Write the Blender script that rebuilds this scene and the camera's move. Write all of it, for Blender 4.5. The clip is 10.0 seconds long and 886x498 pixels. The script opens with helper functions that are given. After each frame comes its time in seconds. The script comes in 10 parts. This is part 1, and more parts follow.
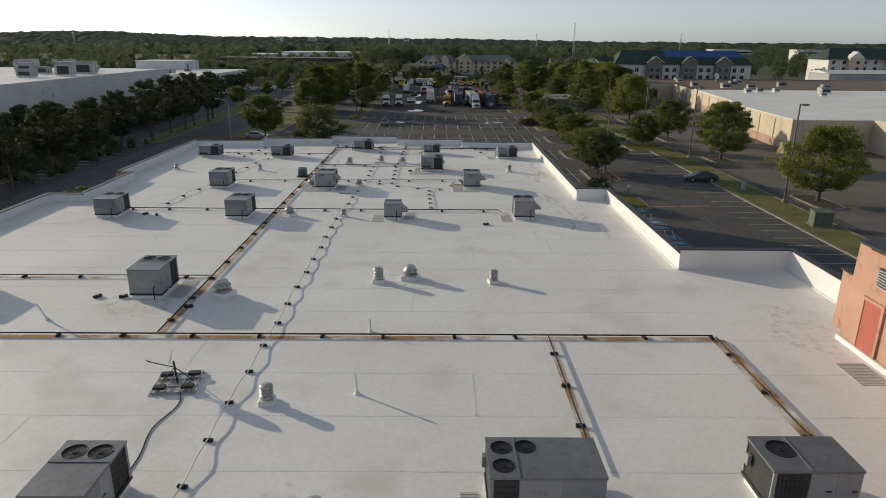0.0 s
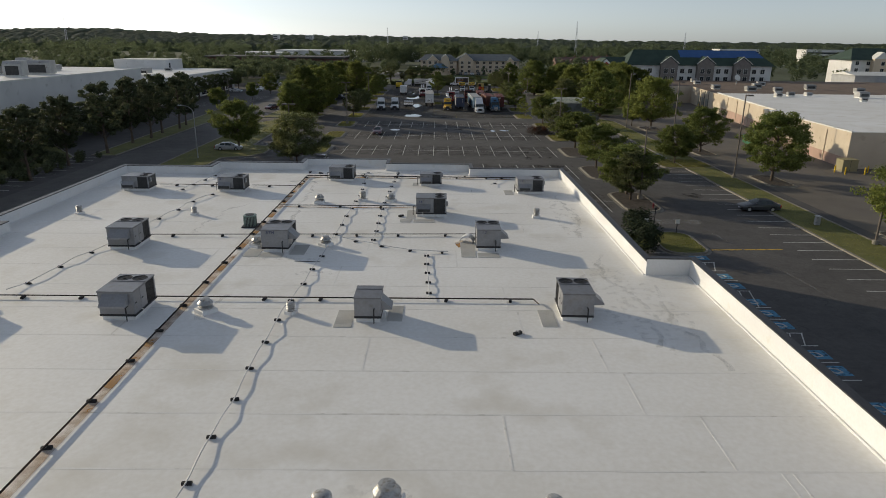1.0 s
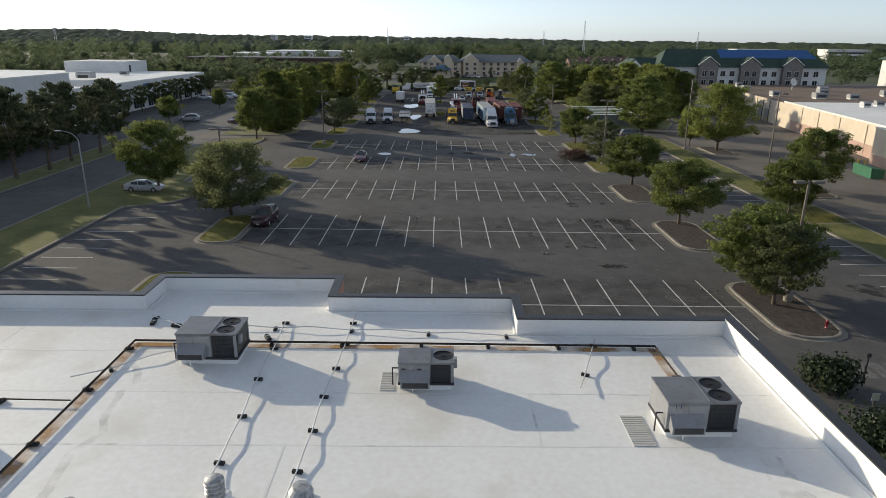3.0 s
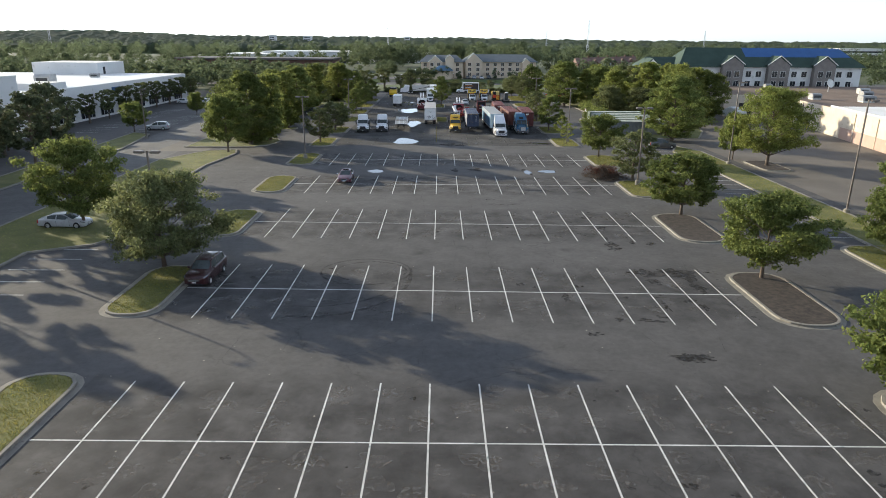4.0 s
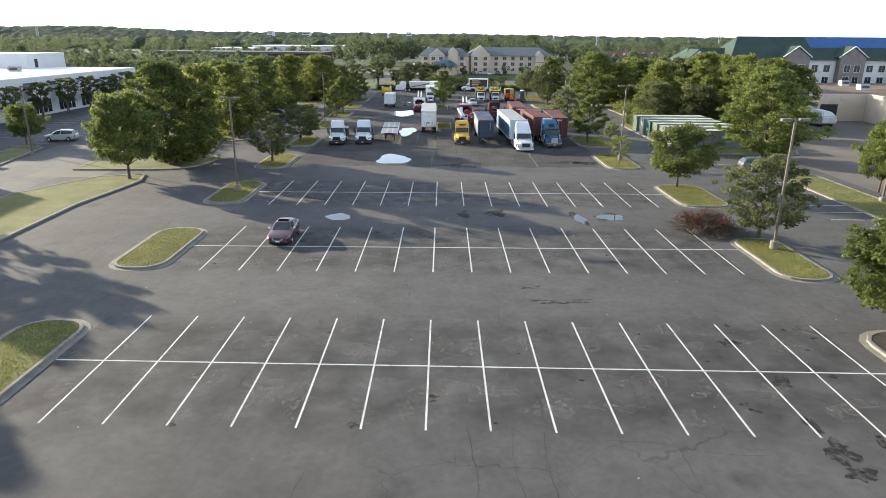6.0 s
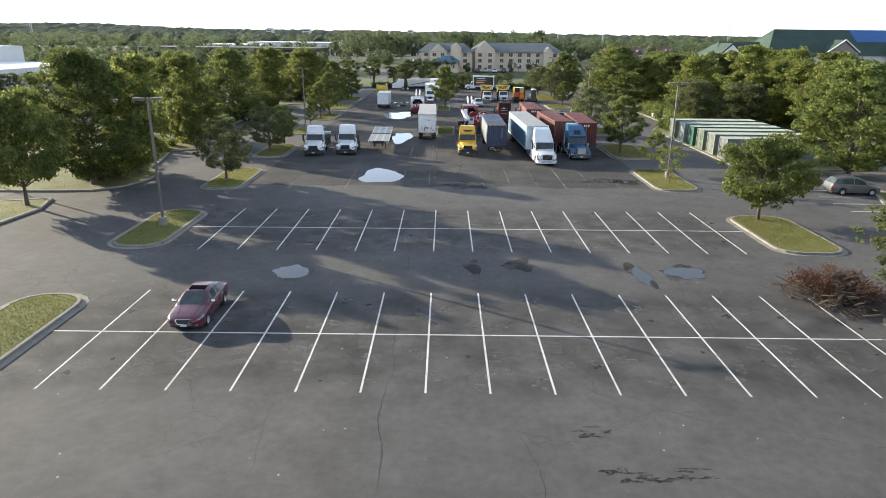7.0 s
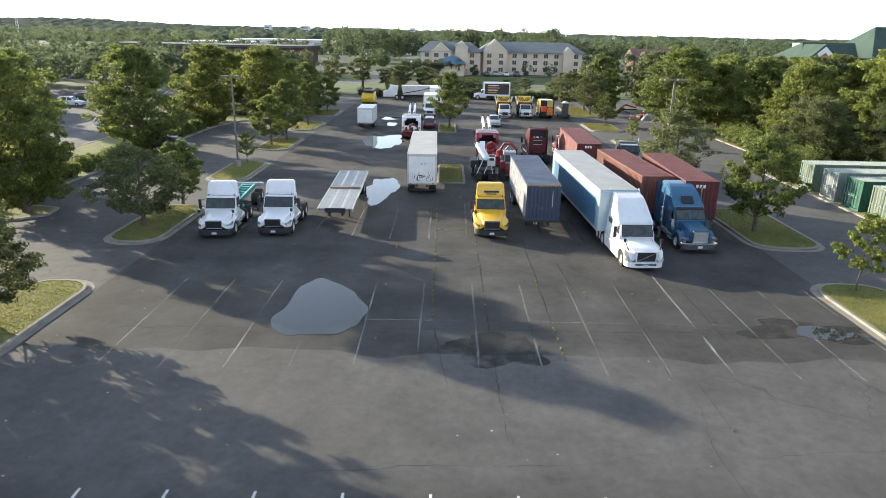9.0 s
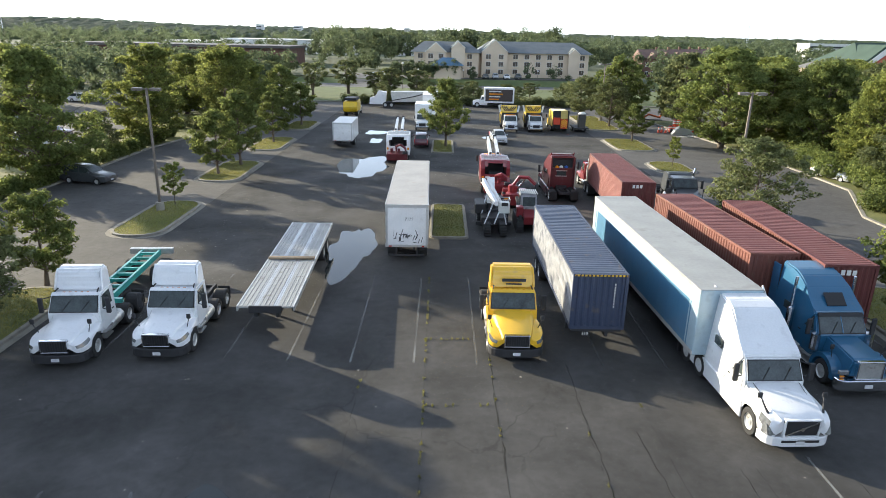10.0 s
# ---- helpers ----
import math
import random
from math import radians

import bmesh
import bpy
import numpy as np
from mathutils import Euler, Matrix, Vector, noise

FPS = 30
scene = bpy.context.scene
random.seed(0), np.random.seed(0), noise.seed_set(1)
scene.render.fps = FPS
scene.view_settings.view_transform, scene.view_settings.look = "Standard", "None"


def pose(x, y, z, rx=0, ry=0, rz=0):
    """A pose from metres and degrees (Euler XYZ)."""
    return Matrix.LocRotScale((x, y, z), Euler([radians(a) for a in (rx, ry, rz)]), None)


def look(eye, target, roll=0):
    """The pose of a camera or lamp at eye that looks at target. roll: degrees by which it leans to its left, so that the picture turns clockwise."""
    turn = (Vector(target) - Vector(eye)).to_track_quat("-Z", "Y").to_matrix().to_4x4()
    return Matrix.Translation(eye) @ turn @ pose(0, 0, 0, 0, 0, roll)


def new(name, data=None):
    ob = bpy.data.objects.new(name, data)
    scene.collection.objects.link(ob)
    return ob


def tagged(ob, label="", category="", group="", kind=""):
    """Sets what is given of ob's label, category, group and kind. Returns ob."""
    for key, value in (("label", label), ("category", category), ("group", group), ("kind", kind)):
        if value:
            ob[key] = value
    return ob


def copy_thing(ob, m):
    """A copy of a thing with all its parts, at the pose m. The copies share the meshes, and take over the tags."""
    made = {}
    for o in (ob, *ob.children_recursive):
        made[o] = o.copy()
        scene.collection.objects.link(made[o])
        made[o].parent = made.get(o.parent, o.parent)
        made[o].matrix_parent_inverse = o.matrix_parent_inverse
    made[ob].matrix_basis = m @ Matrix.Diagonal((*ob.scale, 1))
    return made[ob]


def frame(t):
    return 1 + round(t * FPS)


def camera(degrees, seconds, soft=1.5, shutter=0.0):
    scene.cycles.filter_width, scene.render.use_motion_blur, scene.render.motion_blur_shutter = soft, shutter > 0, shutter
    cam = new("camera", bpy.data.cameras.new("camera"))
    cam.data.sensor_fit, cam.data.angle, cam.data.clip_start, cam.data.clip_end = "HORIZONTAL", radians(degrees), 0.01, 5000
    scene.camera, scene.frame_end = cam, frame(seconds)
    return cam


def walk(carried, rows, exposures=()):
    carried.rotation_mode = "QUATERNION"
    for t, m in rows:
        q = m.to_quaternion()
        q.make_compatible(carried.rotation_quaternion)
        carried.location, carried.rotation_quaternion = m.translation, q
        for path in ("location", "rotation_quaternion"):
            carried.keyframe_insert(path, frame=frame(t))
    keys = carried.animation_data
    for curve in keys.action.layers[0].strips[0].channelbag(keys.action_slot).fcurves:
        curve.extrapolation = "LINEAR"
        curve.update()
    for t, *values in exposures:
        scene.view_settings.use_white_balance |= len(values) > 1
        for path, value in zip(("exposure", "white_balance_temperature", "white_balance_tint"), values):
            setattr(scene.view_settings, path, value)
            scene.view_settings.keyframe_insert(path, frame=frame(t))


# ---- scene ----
cam = camera(68.7, 10.0, 0.9)
PATH = [
    (0, (-0.828, 0.783, 19.54), (-0.811, 2.688, 18.931), 0.5),
    (0.5, (-0.866, 9.912, 19.486), (-0.847, 11.816, 18.875), 0.65),
    (1, (-1.014, 19.219, 19.446), (-0.993, 21.123, 18.833), 0.7),
    (1.5, (-1.09, 28.386, 19.366), (-1.07, 30.289, 18.752), 0.8),
    (2, (-1.11, 37.604, 19.207), (-1.09, 39.508, 18.596), 0.7),
    (2.5, (-1.162, 46.52, 18.959), (-1.145, 48.425, 18.347), 0.7),
    (4, (-1.16, 74.103, 18.083), (-1.15, 76.007, 17.473), 0.45),
    (4.5, (-1.196, 83.004, 17.731), (-1.187, 84.909, 17.119), 0.5),
    (5, (-1.193, 92.31, 17.191), (-1.186, 94.214, 16.579), 0.5),
    (5.5, (-1.107, 100.953, 16.411), (-1.103, 102.856, 15.796), 0.45),
    (7, (-0.951, 128.988, 14.211), (-0.953, 130.889, 13.589), 0.6),
    (7.5, (-0.977, 137.907, 13.778), (-0.98, 139.807, 13.154), 0.7),
    (8, (-1.099, 147.493, 13.735), (-1.103, 149.394, 13.112), 0.7),
    (8.5, (-1.306, 156.625, 13.637), (-1.31, 158.525, 13.013), 0.9),
    (9, (-1.385, 166.25, 13.61), (-1.389, 168.15, 12.986), 1.15),
    (9.5, (-1.411, 175.288, 13.508), (-1.418, 177.188, 12.884), 1.2),
    (10, (-1.461, 184.806, 13.451), (-1.451, 186.706, 12.827), 1.2),
]
EXPOSURES = [(0, -0.24, 6950, 6), (1.0, -0.26, 6950, 6), (2.5, -0.03, 6800, 6), (3.8, 0.86, 6500, 5), (4.5, 1.3, 6500, 5), (5.5, 1.53, 6550, 5), (6.3, 1.50, 6600, 5), (7.0, 1.45, 6590, 5), (7.5, 1.5, 6590, 4), (8.5, 1.6, 6590, 4), (9, 1.65, 6590, 4), (9.5, 1.6, 6590, 4), (10, 1.6, 6590, 4)]
walk(cam, [(t, look(eye, target, roll)) for t, eye, target, roll in PATH], EXPOSURES)

# ---- light ----
SUN_WAY = Vector((-0.838 * 0.972, 0.546 * 0.972, 0.235))
world = bpy.data.worlds.new("sky")
scene.world = world
world.use_nodes = True
wn = world.node_tree.nodes
sky = wn.new("ShaderNodeTexSky")
sky.sky_type, sky.sun_disc = "NISHITA", False
sky.sun_elevation, sky.sun_rotation = radians(13.6), radians(303.1)
sky.air_density, sky.dust_density, sky.ozone_density = 0.7, 0.55, 1.0
wn["Background"].inputs["Strength"].default_value = 0.148
hazy = wn.new("ShaderNodeHueSaturation")
hazy.inputs["Saturation"].default_value = 0.38
world.node_tree.links.new(sky.outputs["Color"], hazy.inputs["Color"])
tint = wn.new("ShaderNodeMix")
tint.data_type, tint.blend_type = "RGBA", "MULTIPLY"
tint.inputs["Factor"].default_value = 1.0
tint.inputs[7].default_value = (0.885, 0.962, 1.13, 1)
world.node_tree.links.new(hazy.outputs["Color"], tint.inputs[6])
world.node_tree.links.new(tint.outputs[2], wn["Background"].inputs["Color"])
sun = new("sun", bpy.data.lights.new("sun", "SUN"))
sun.data.energy, sun.data.angle, sun.data.color = 4.1, radians(0.45), (1.0, 0.87, 0.69)
sun.matrix_world = look(SUN_WAY * 200, (0, 0, 0))

# ---- mesh helpers ----
def box(bm, x0, x1, y0, y1, z0, z1, bev=0.0):
    v = [bm.verts.new(p) for p in ((x0, y0, z0), (x1, y0, z0), (x1, y1, z0), (x0, y1, z0), (x0, y0, z1), (x1, y0, z1), (x1, y1, z1), (x0, y1, z1))]
    f = [bm.faces.new([v[i] for i in q]) for q in ((3, 2, 1, 0), (4, 5, 6, 7), (0, 1, 5, 4), (1, 2, 6, 5), (2, 3, 7, 6), (3, 0, 4, 7))]
    if bev:
        bmesh.ops.bevel(bm, geom=list({e for q in f for e in q.edges}), offset=bev, segments=1, affect="EDGES")
    return bm


def prism(bm, pts, z0, z1, bev=0.0):
    """A flat outline in x and y, drawn up from z0 to z1."""
    a = [bm.verts.new((x, y, z0)) for x, y in pts]
    b = [bm.verts.new((x, y, z1)) for x, y in pts]
    n = len(pts)
    top = bm.faces.new(b)
    bm.faces.new(a[::-1])
    for i in range(n):
        bm.faces.new((a[i], a[(i + 1) % n], b[(i + 1) % n], b[i]))
    if bev:
        bmesh.ops.bevel(bm, geom=list(top.edges), offset=bev, segments=1, affect="EDGES")
    return bm


def slab(bm, prof, x0, x1, taper=0.0, zt=0.0, bev=0.0):
    """A side outline in y and z, drawn across from x0 to x1; taper narrows it above the height zt."""
    ztop = max(p[1] for p in prof)
    def pull(x, z):
        k = max(0.0, z - zt) / max(0.01, ztop - zt) * taper
        return x + (k if x < 0.5 * (x0 + x1) else -k)
    a = [bm.verts.new((pull(x0, z), y, z)) for y, z in prof]
    b = [bm.verts.new((pull(x1, z), y, z)) for y, z in prof]
    n = len(prof)
    fs = [bm.faces.new(a), bm.faces.new(b[::-1])]
    for i in range(n):
        fs.append(bm.faces.new((a[(i + 1) % n], a[i], b[i], b[(i + 1) % n])))
    if bev:
        bmesh.ops.bevel(bm, geom=list({e for q in fs for e in q.edges}), offset=bev, segments=2, affect="EDGES", clamp_overlap=True)
    return bm


def rod(bm, p, q, r0, r1=None, n=8, caps=True):
    r1 = r0 if r1 is None else r1
    p, q = Vector(p), Vector(q)
    w = (q - p).normalized()
    u = w.orthogonal().normalized()
    s = w.cross(u)
    a, b = [], []
    for i in range(n):
        k = 2 * math.pi * i / n
        d = u * math.cos(k) + s * math.sin(k)
        a.append(bm.verts.new(p + d * r0))
        b.append(bm.verts.new(q + d * r1))
    for i in range(n):
        bm.faces.new((a[i], a[(i + 1) % n], b[(i + 1) % n], b[i]))
    if caps:
        bm.faces.new(a[::-1])
        bm.faces.new(b)
    return bm


def lathe(bm, prof, n=16, at=(0, 0, 0), ends=(True, True)):
    """Rings of radius and height about the z axis."""
    rings = [[bm.verts.new((at[0] + r * math.cos(2 * math.pi * i / n), at[1] + r * math.sin(2 * math.pi * i / n), at[2] + z)) for i in range(n)] for r, z in prof]
    for a, b in zip(rings, rings[1:]):
        for i in range(n):
            bm.faces.new((a[i], a[(i + 1) % n], b[(i + 1) % n], b[i]))
    if ends[0]:
        bm.faces.new(rings[0][::-1])
    if ends[1]:
        bm.faces.new(rings[-1])
    return bm


def path_tube(bm, pts, r, n=6):
    """One unbroken tube along a bent path."""
    pts = [Vector(p) for p in pts]
    rings, u = [], None
    for i, p in enumerate(pts):
        a = (p - pts[i - 1]).normalized() if i else (pts[1] - p).normalized()
        b = (pts[i + 1] - p).normalized() if i + 1 < len(pts) else a
        w = (a + b).normalized() if (a + b).length > 1e-4 else a
        u = w.orthogonal().normalized() if u is None else (u - w * u.dot(w)).normalized()
        s = w.cross(u)
        k = 1 / max(0.5, w.dot(a))
        rings.append([bm.verts.new(p + (u * math.cos(2 * math.pi * j / n) + s * math.sin(2 * math.pi * j / n)) * r * k) for j in range(n)])
    for a, b in zip(rings, rings[1:]):
        for j in range(n):
            bm.faces.new((a[j], a[(j + 1) % n], b[(j + 1) % n], b[j]))
    bm.faces.new(rings[0][::-1])
    bm.faces.new(rings[-1])
    return bm


def mesh_of(bm, name, material, smooth=False):
    me = bpy.data.meshes.new(name)
    bmesh.ops.recalc_face_normals(bm, faces=bm.faces[:])
    if smooth:
        for f in bm.faces:
            f.smooth = True
    bm.to_mesh(me)
    bm.free()
    me.materials.append(material)
    return me


def part(name, bm, material, parent=None, label="", at=None, smooth=False):
    me = bm if isinstance(bm, bpy.types.Mesh) else mesh_of(bm, name, material, smooth)
    ob = new(name, me)
    ob.parent = parent
    if at is not None:
        ob.matrix_basis = at
    return tagged(ob, label)


def thing(name, label, category, at=None, group="", kind=""):
    ob = new(name)
    ob.empty_display_size = 0.3
    if at is not None:
        ob.matrix_basis = at
    return tagged(ob, label, category, group, kind)


def solo(name, bm, material, label, category, at=None, group="", kind="", smooth=False):
    return tagged(part(name, bm, material, None, label, at, smooth), "", category, group, kind)


def B():
    return bmesh.new()


# ---- materials ----
def surf(name, c1, c2, rough=0.7, s1=0.5, s2=12.0, bump=0.15, metal=0.0, spread=(0.35, 0.65), dirt=None, dirt_at=(0.6, 0.75), vary=0.0, spec=0.5):
    m = bpy.data.materials.new(name)
    m.use_nodes = True
    nt = m.node_tree
    n, l = nt.nodes, nt.links
    b = n["Principled BSDF"]
    geo = n.new("ShaderNodeNewGeometry")
    big, fine = n.new("ShaderNodeTexNoise"), n.new("ShaderNodeTexNoise")
    for t, s in ((big, s1), (fine, s2)):
        t.inputs["Scale"].default_value, t.inputs["Detail"].default_value = s, 5
        l.new(geo.outputs["Position"], t.inputs["Vector"])
    add = n.new("ShaderNodeMath")
    add.operation = "MULTIPLY_ADD"
    l.new(fine.outputs["Fac"], add.inputs[0])
    add.inputs[1].default_value = 0.4
    mul = n.new("ShaderNodeMath")
    mul.operation = "MULTIPLY"
    mul.inputs[1].default_value = 0.6
    l.new(big.outputs["Fac"], mul.inputs[0])
    l.new(mul.outputs[0], add.inputs[2])
    ramp = n.new("ShaderNodeValToRGB")
    ramp.color_ramp.elements[0].position, ramp.color_ramp.elements[1].position = spread
    ramp.color_ramp.elements[0].color, ramp.color_ramp.elements[1].color = (*c1, 1), (*c2, 1)
    l.new(add.outputs[0], ramp.inputs[0])
    col = ramp.outputs["Color"]
    if dirt:
        d = n.new("ShaderNodeTexNoise")
        d.inputs["Scale"].default_value, d.inputs["Detail"].default_value = s1 * 2.7, 8
        l.new(geo.outputs["Position"], d.inputs["Vector"])
        dr = n.new("ShaderNodeMapRange")
        dr.inputs["From Min"].default_value, dr.inputs["From Max"].default_value = dirt_at
        l.new(d.outputs["Fac"], dr.inputs["Value"])
        mx = n.new("ShaderNodeMix")
        mx.data_type = "RGBA"
        l.new(dr.outputs["Result"], mx.inputs["Factor"])
        l.new(col, mx.inputs[6])
        mx.inputs[7].default_value = (*dirt, 1)
        col = mx.outputs[2]
    if vary:
        oi = n.new("ShaderNodeObjectInfo")
        mr = n.new("ShaderNodeMapRange")
        mr.inputs["To Min"].default_value, mr.inputs["To Max"].default_value = 1 - vary, 1 + vary
        l.new(oi.outputs["Random"], mr.inputs["Value"])
        hsv = n.new("ShaderNodeHueSaturation")
        l.new(mr.outputs["Result"], hsv.inputs["Value"])
        l.new(col, hsv.inputs["Color"])
        col = hsv.outputs["Color"]
    l.new(col, b.inputs["Base Color"])
    rr = n.new("ShaderNodeMapRange")
    rr.inputs["To Min"].default_value, rr.inputs["To Max"].default_value = max(0.02, rough - 0.1), min(1, rough + 0.1)
    l.new(fine.outputs["Fac"], rr.inputs["Value"])
    l.new(rr.outputs["Result"], b.inputs["Roughness"])
    b.inputs["Metallic"].default_value = metal
    b.inputs["Specular IOR Level"].default_value = spec
    if bump:
        bp = n.new("ShaderNodeBump")
        bp.inputs["Strength"].default_value, bp.inputs["Distance"].default_value = bump, 0.02
        l.new(fine.outputs["Fac"], bp.inputs["Height"])
        l.new(bp.outputs["Normal"], b.inputs["Normal"])
    return m


def asphalt(name, dark, light, crack=0.5, patch=0.06):
    """Worn asphalt: broad faded patches, aggregate grain, hairline cracks and oil spots."""
    m = surf(name, dark, light, 0.88, 0.09, 30, 0.25, spread=(0.3, 0.7), dirt=tuple(0.5 * c for c in dark), dirt_at=(0.66, 0.82), spec=0.35)
    nt = m.node_tree
    n, l = nt.nodes, nt.links
    b = n["Principled BSDF"]
    src = b.inputs["Base Color"].links[0].from_socket
    geo = n.new("ShaderNodeNewGeometry")
    warp = n.new("ShaderNodeTexNoise")
    warp.inputs["Scale"].default_value, warp.inputs["Detail"].default_value = 0.7, 6
    l.new(geo.outputs["Position"], warp.inputs["Vector"])
    mixv = n.new("ShaderNodeVectorMath")
    mixv.operation = "MULTIPLY_ADD"
    l.new(warp.outputs["Color"], mixv.inputs[0])
    mixv.inputs[1].default_value = (2.2, 2.2, 0)
    l.new(geo.outputs["Position"], mixv.inputs[2])
    vor = n.new("ShaderNodeTexVoronoi")
    vor.feature = "DISTANCE_TO_EDGE"
    vor.inputs["Scale"].default_value = 0.16
    l.new(mixv.outputs[0], vor.inputs["Vector"])
    line = n.new("ShaderNodeMapRange")
    line.inputs["From Min"].default_value, line.inputs["From Max"].default_value = 0.002, 0.006
    line.inputs["To Min"].default_value, line.inputs["To Max"].default_value = 1, 0
    l.new(vor.outputs["Distance"], line.inputs["Value"])
    gate = n.new("ShaderNodeTexNoise")
    gate.inputs["Scale"].default_value = 0.06
    l.new(geo.outputs["Position"], gate.inputs["Vector"])
    gr = n.new("ShaderNodeMapRange")
    gr.inputs["From Min"].default_value, gr.inputs["From Max"].default_value = 0.48, 0.6
    gr.inputs["To Max"].default_value = crack
    l.new(gate.outputs["Fac"], gr.inputs["Value"])
    mu = n.new("ShaderNodeMath")
    mu.operation = "MULTIPLY"
    l.new(line.outputs["Result"], mu.inputs[0])
    l.new(gr.outputs["Result"], mu.inputs[1])
    mx = n.new("ShaderNodeMix")
    mx.data_type = "RGBA"
    l.new(mu.outputs[0], mx.inputs["Factor"])
    l.new(src, mx.inputs[6])
    mx.inputs[7].default_value = (0.012, 0.012, 0.012, 1)
    # mid-size mottling, as on old sealed lots
    mot = n.new("ShaderNodeTexNoise")
    mot.inputs["Scale"].default_value, mot.inputs["Detail"].default_value = 0.55, 7
    l.new(geo.outputs["Position"], mot.inputs["Vector"])
    mr = n.new("ShaderNodeMapRange")
    mr.inputs["From Min"].default_value, mr.inputs["From Max"].default_value = 0.3, 0.7
    mr.inputs["To Min"].default_value, mr.inputs["To Max"].default_value = 0.7, 1.3
    mid = n.new("ShaderNodeTexNoise")
    mid.inputs["Scale"].default_value, mid.inputs["Detail"].default_value, mid.inputs["Roughness"].default_value = 2.2, 10, 0.75
    l.new(geo.outputs["Position"], mid.inputs["Vector"])
    both = n.new("ShaderNodeMath")
    both.operation = "MULTIPLY_ADD"
    both.inputs[1].default_value = 0.55
    l.new(mid.outputs["Fac"], both.inputs[0])
    half = n.new("ShaderNodeMath")
    half.operation = "MULTIPLY"
    half.inputs[1].default_value = 0.45
    l.new(mot.outputs["Fac"], half.inputs[0])
    l.new(half.outputs[0], both.inputs[2])
    l.new(both.outputs[0], mr.inputs["Value"])
    hsv = n.new("ShaderNodeHueSaturation")
    l.new(mr.outputs["Result"], hsv.inputs["Value"])
    l.new(mx.outputs[2], hsv.inputs["Color"])
    l.new(hsv.outputs["Color"], b.inputs["Base Color"])
    return m


def leafy(name, c1, c2, glow=0.35, least=0.65, most=1.4):
    m = surf(name, c1, c2, 0.7, 0.35, 3.0, 0.0, spread=(0.3, 0.7), vary=0.18, spec=0.12)
    nt = m.node_tree
    n, l = nt.nodes, nt.links
    b = n["Principled BSDF"]
    src = b.inputs["Base Color"].links[0].from_socket
    isl = n.new("ShaderNodeNewGeometry")
    mr = n.new("ShaderNodeMapRange")
    mr.inputs["To Min"].default_value, mr.inputs["To Max"].default_value = least, most
    l.new(isl.outputs["Random Per Island"], mr.inputs["Value"])
    hsv = n.new("ShaderNodeHueSaturation")
    l.new(mr.outputs["Result"], hsv.inputs["Value"])
    l.new(src, hsv.inputs["Color"])
    l.new(hsv.outputs["Color"], b.inputs["Base Color"])
    tr = n.new("ShaderNodeBsdfTranslucent")
    warm = n.new("ShaderNodeHueSaturation")
    warm.inputs["Hue"].default_value, warm.inputs["Value"].default_value = 0.478, 1.85
    l.new(hsv.outputs["Color"], warm.inputs["Color"])
    l.new(warm.outputs["Color"], tr.inputs["Color"])
    mix = n.new("ShaderNodeMixShader")
    mix.inputs[0].default_value = glow
    l.new(b.outputs[0], mix.inputs[1])
    l.new(tr.outputs[0], mix.inputs[2])
    l.new(mix.outputs[0], n["Material Output"].inputs["Surface"])
    return m


def plain(name, c, rough=0.5, metal=0.0, coat=0.0, bump=0.0, spread=0.12, s1=0.8, s2=14, dirt=None, dirt_at=(0.6, 0.8), vary=0.0):
    m = surf(name, tuple(k * (1 - spread) for k in c), tuple(min(1, k * (1 + spread)) for k in c), rough, s1, s2, bump, metal, dirt=dirt, dirt_at=dirt_at, vary=vary)
    m.node_tree.nodes["Principled BSDF"].inputs["Coat Weight"].default_value = coat
    m.node_tree.nodes["Principled BSDF"].inputs["Coat Roughness"].default_value = 0.08
    return m


def stain(name, colour, s=1.2, lo=0.45, hi=0.7, most=0.85):
    """A blotchy see-through stain."""
    m = plain(name, colour, 0.9)
    nt = m.node_tree
    n, l = nt.nodes, nt.links
    geo, tex, mr = n.new("ShaderNodeNewGeometry"), n.new("ShaderNodeTexNoise"), n.new("ShaderNodeMapRange")
    tex.inputs["Scale"].default_value, tex.inputs["Detail"].default_value = s, 8
    l.new(geo.outputs["Position"], tex.inputs["Vector"])
    mr.inputs["From Min"].default_value, mr.inputs["From Max"].default_value = lo, hi
    mr.inputs["To Max"].default_value = most
    l.new(tex.outputs["Fac"], mr.inputs["Value"])
    l.new(mr.outputs["Result"], n["Principled BSDF"].inputs["Alpha"])
    return m


M_ROOF = surf("roof_membrane", (0.75, 0.735, 0.69), (0.85, 0.845, 0.82), 0.6, 0.12, 5, 0.06, spread=(0.38, 0.62), dirt=(0.64, 0.61, 0.54), dirt_at=(0.55, 0.8))
M_PARAPET = surf("white_parapet_paint", (0.68, 0.68, 0.67), (0.76, 0.76, 0.75), 0.55, 0.5, 8, 0.05, dirt=(0.66, 0.64, 0.58), dirt_at=(0.62, 0.8))
M_CAP = plain("dark_metal_coping", (0.035, 0.035, 0.04), 0.45, 0.3)
M_SALMON = surf("salmon_stucco", (0.42, 0.245, 0.175), (0.52, 0.31, 0.23), 0.9, 0.6, 30, 0.3, dirt=(0.27, 0.15, 0.10), dirt_at=(0.55, 0.75))
M_ASPH = asphalt("lot_asphalt", (0.063, 0.0605, 0.0585), (0.108, 0.103, 0.0995), 0.35)
M_ROAD = asphalt("old_road_asphalt", (0.085, 0.083, 0.08), (0.15, 0.146, 0.138), 0.3)
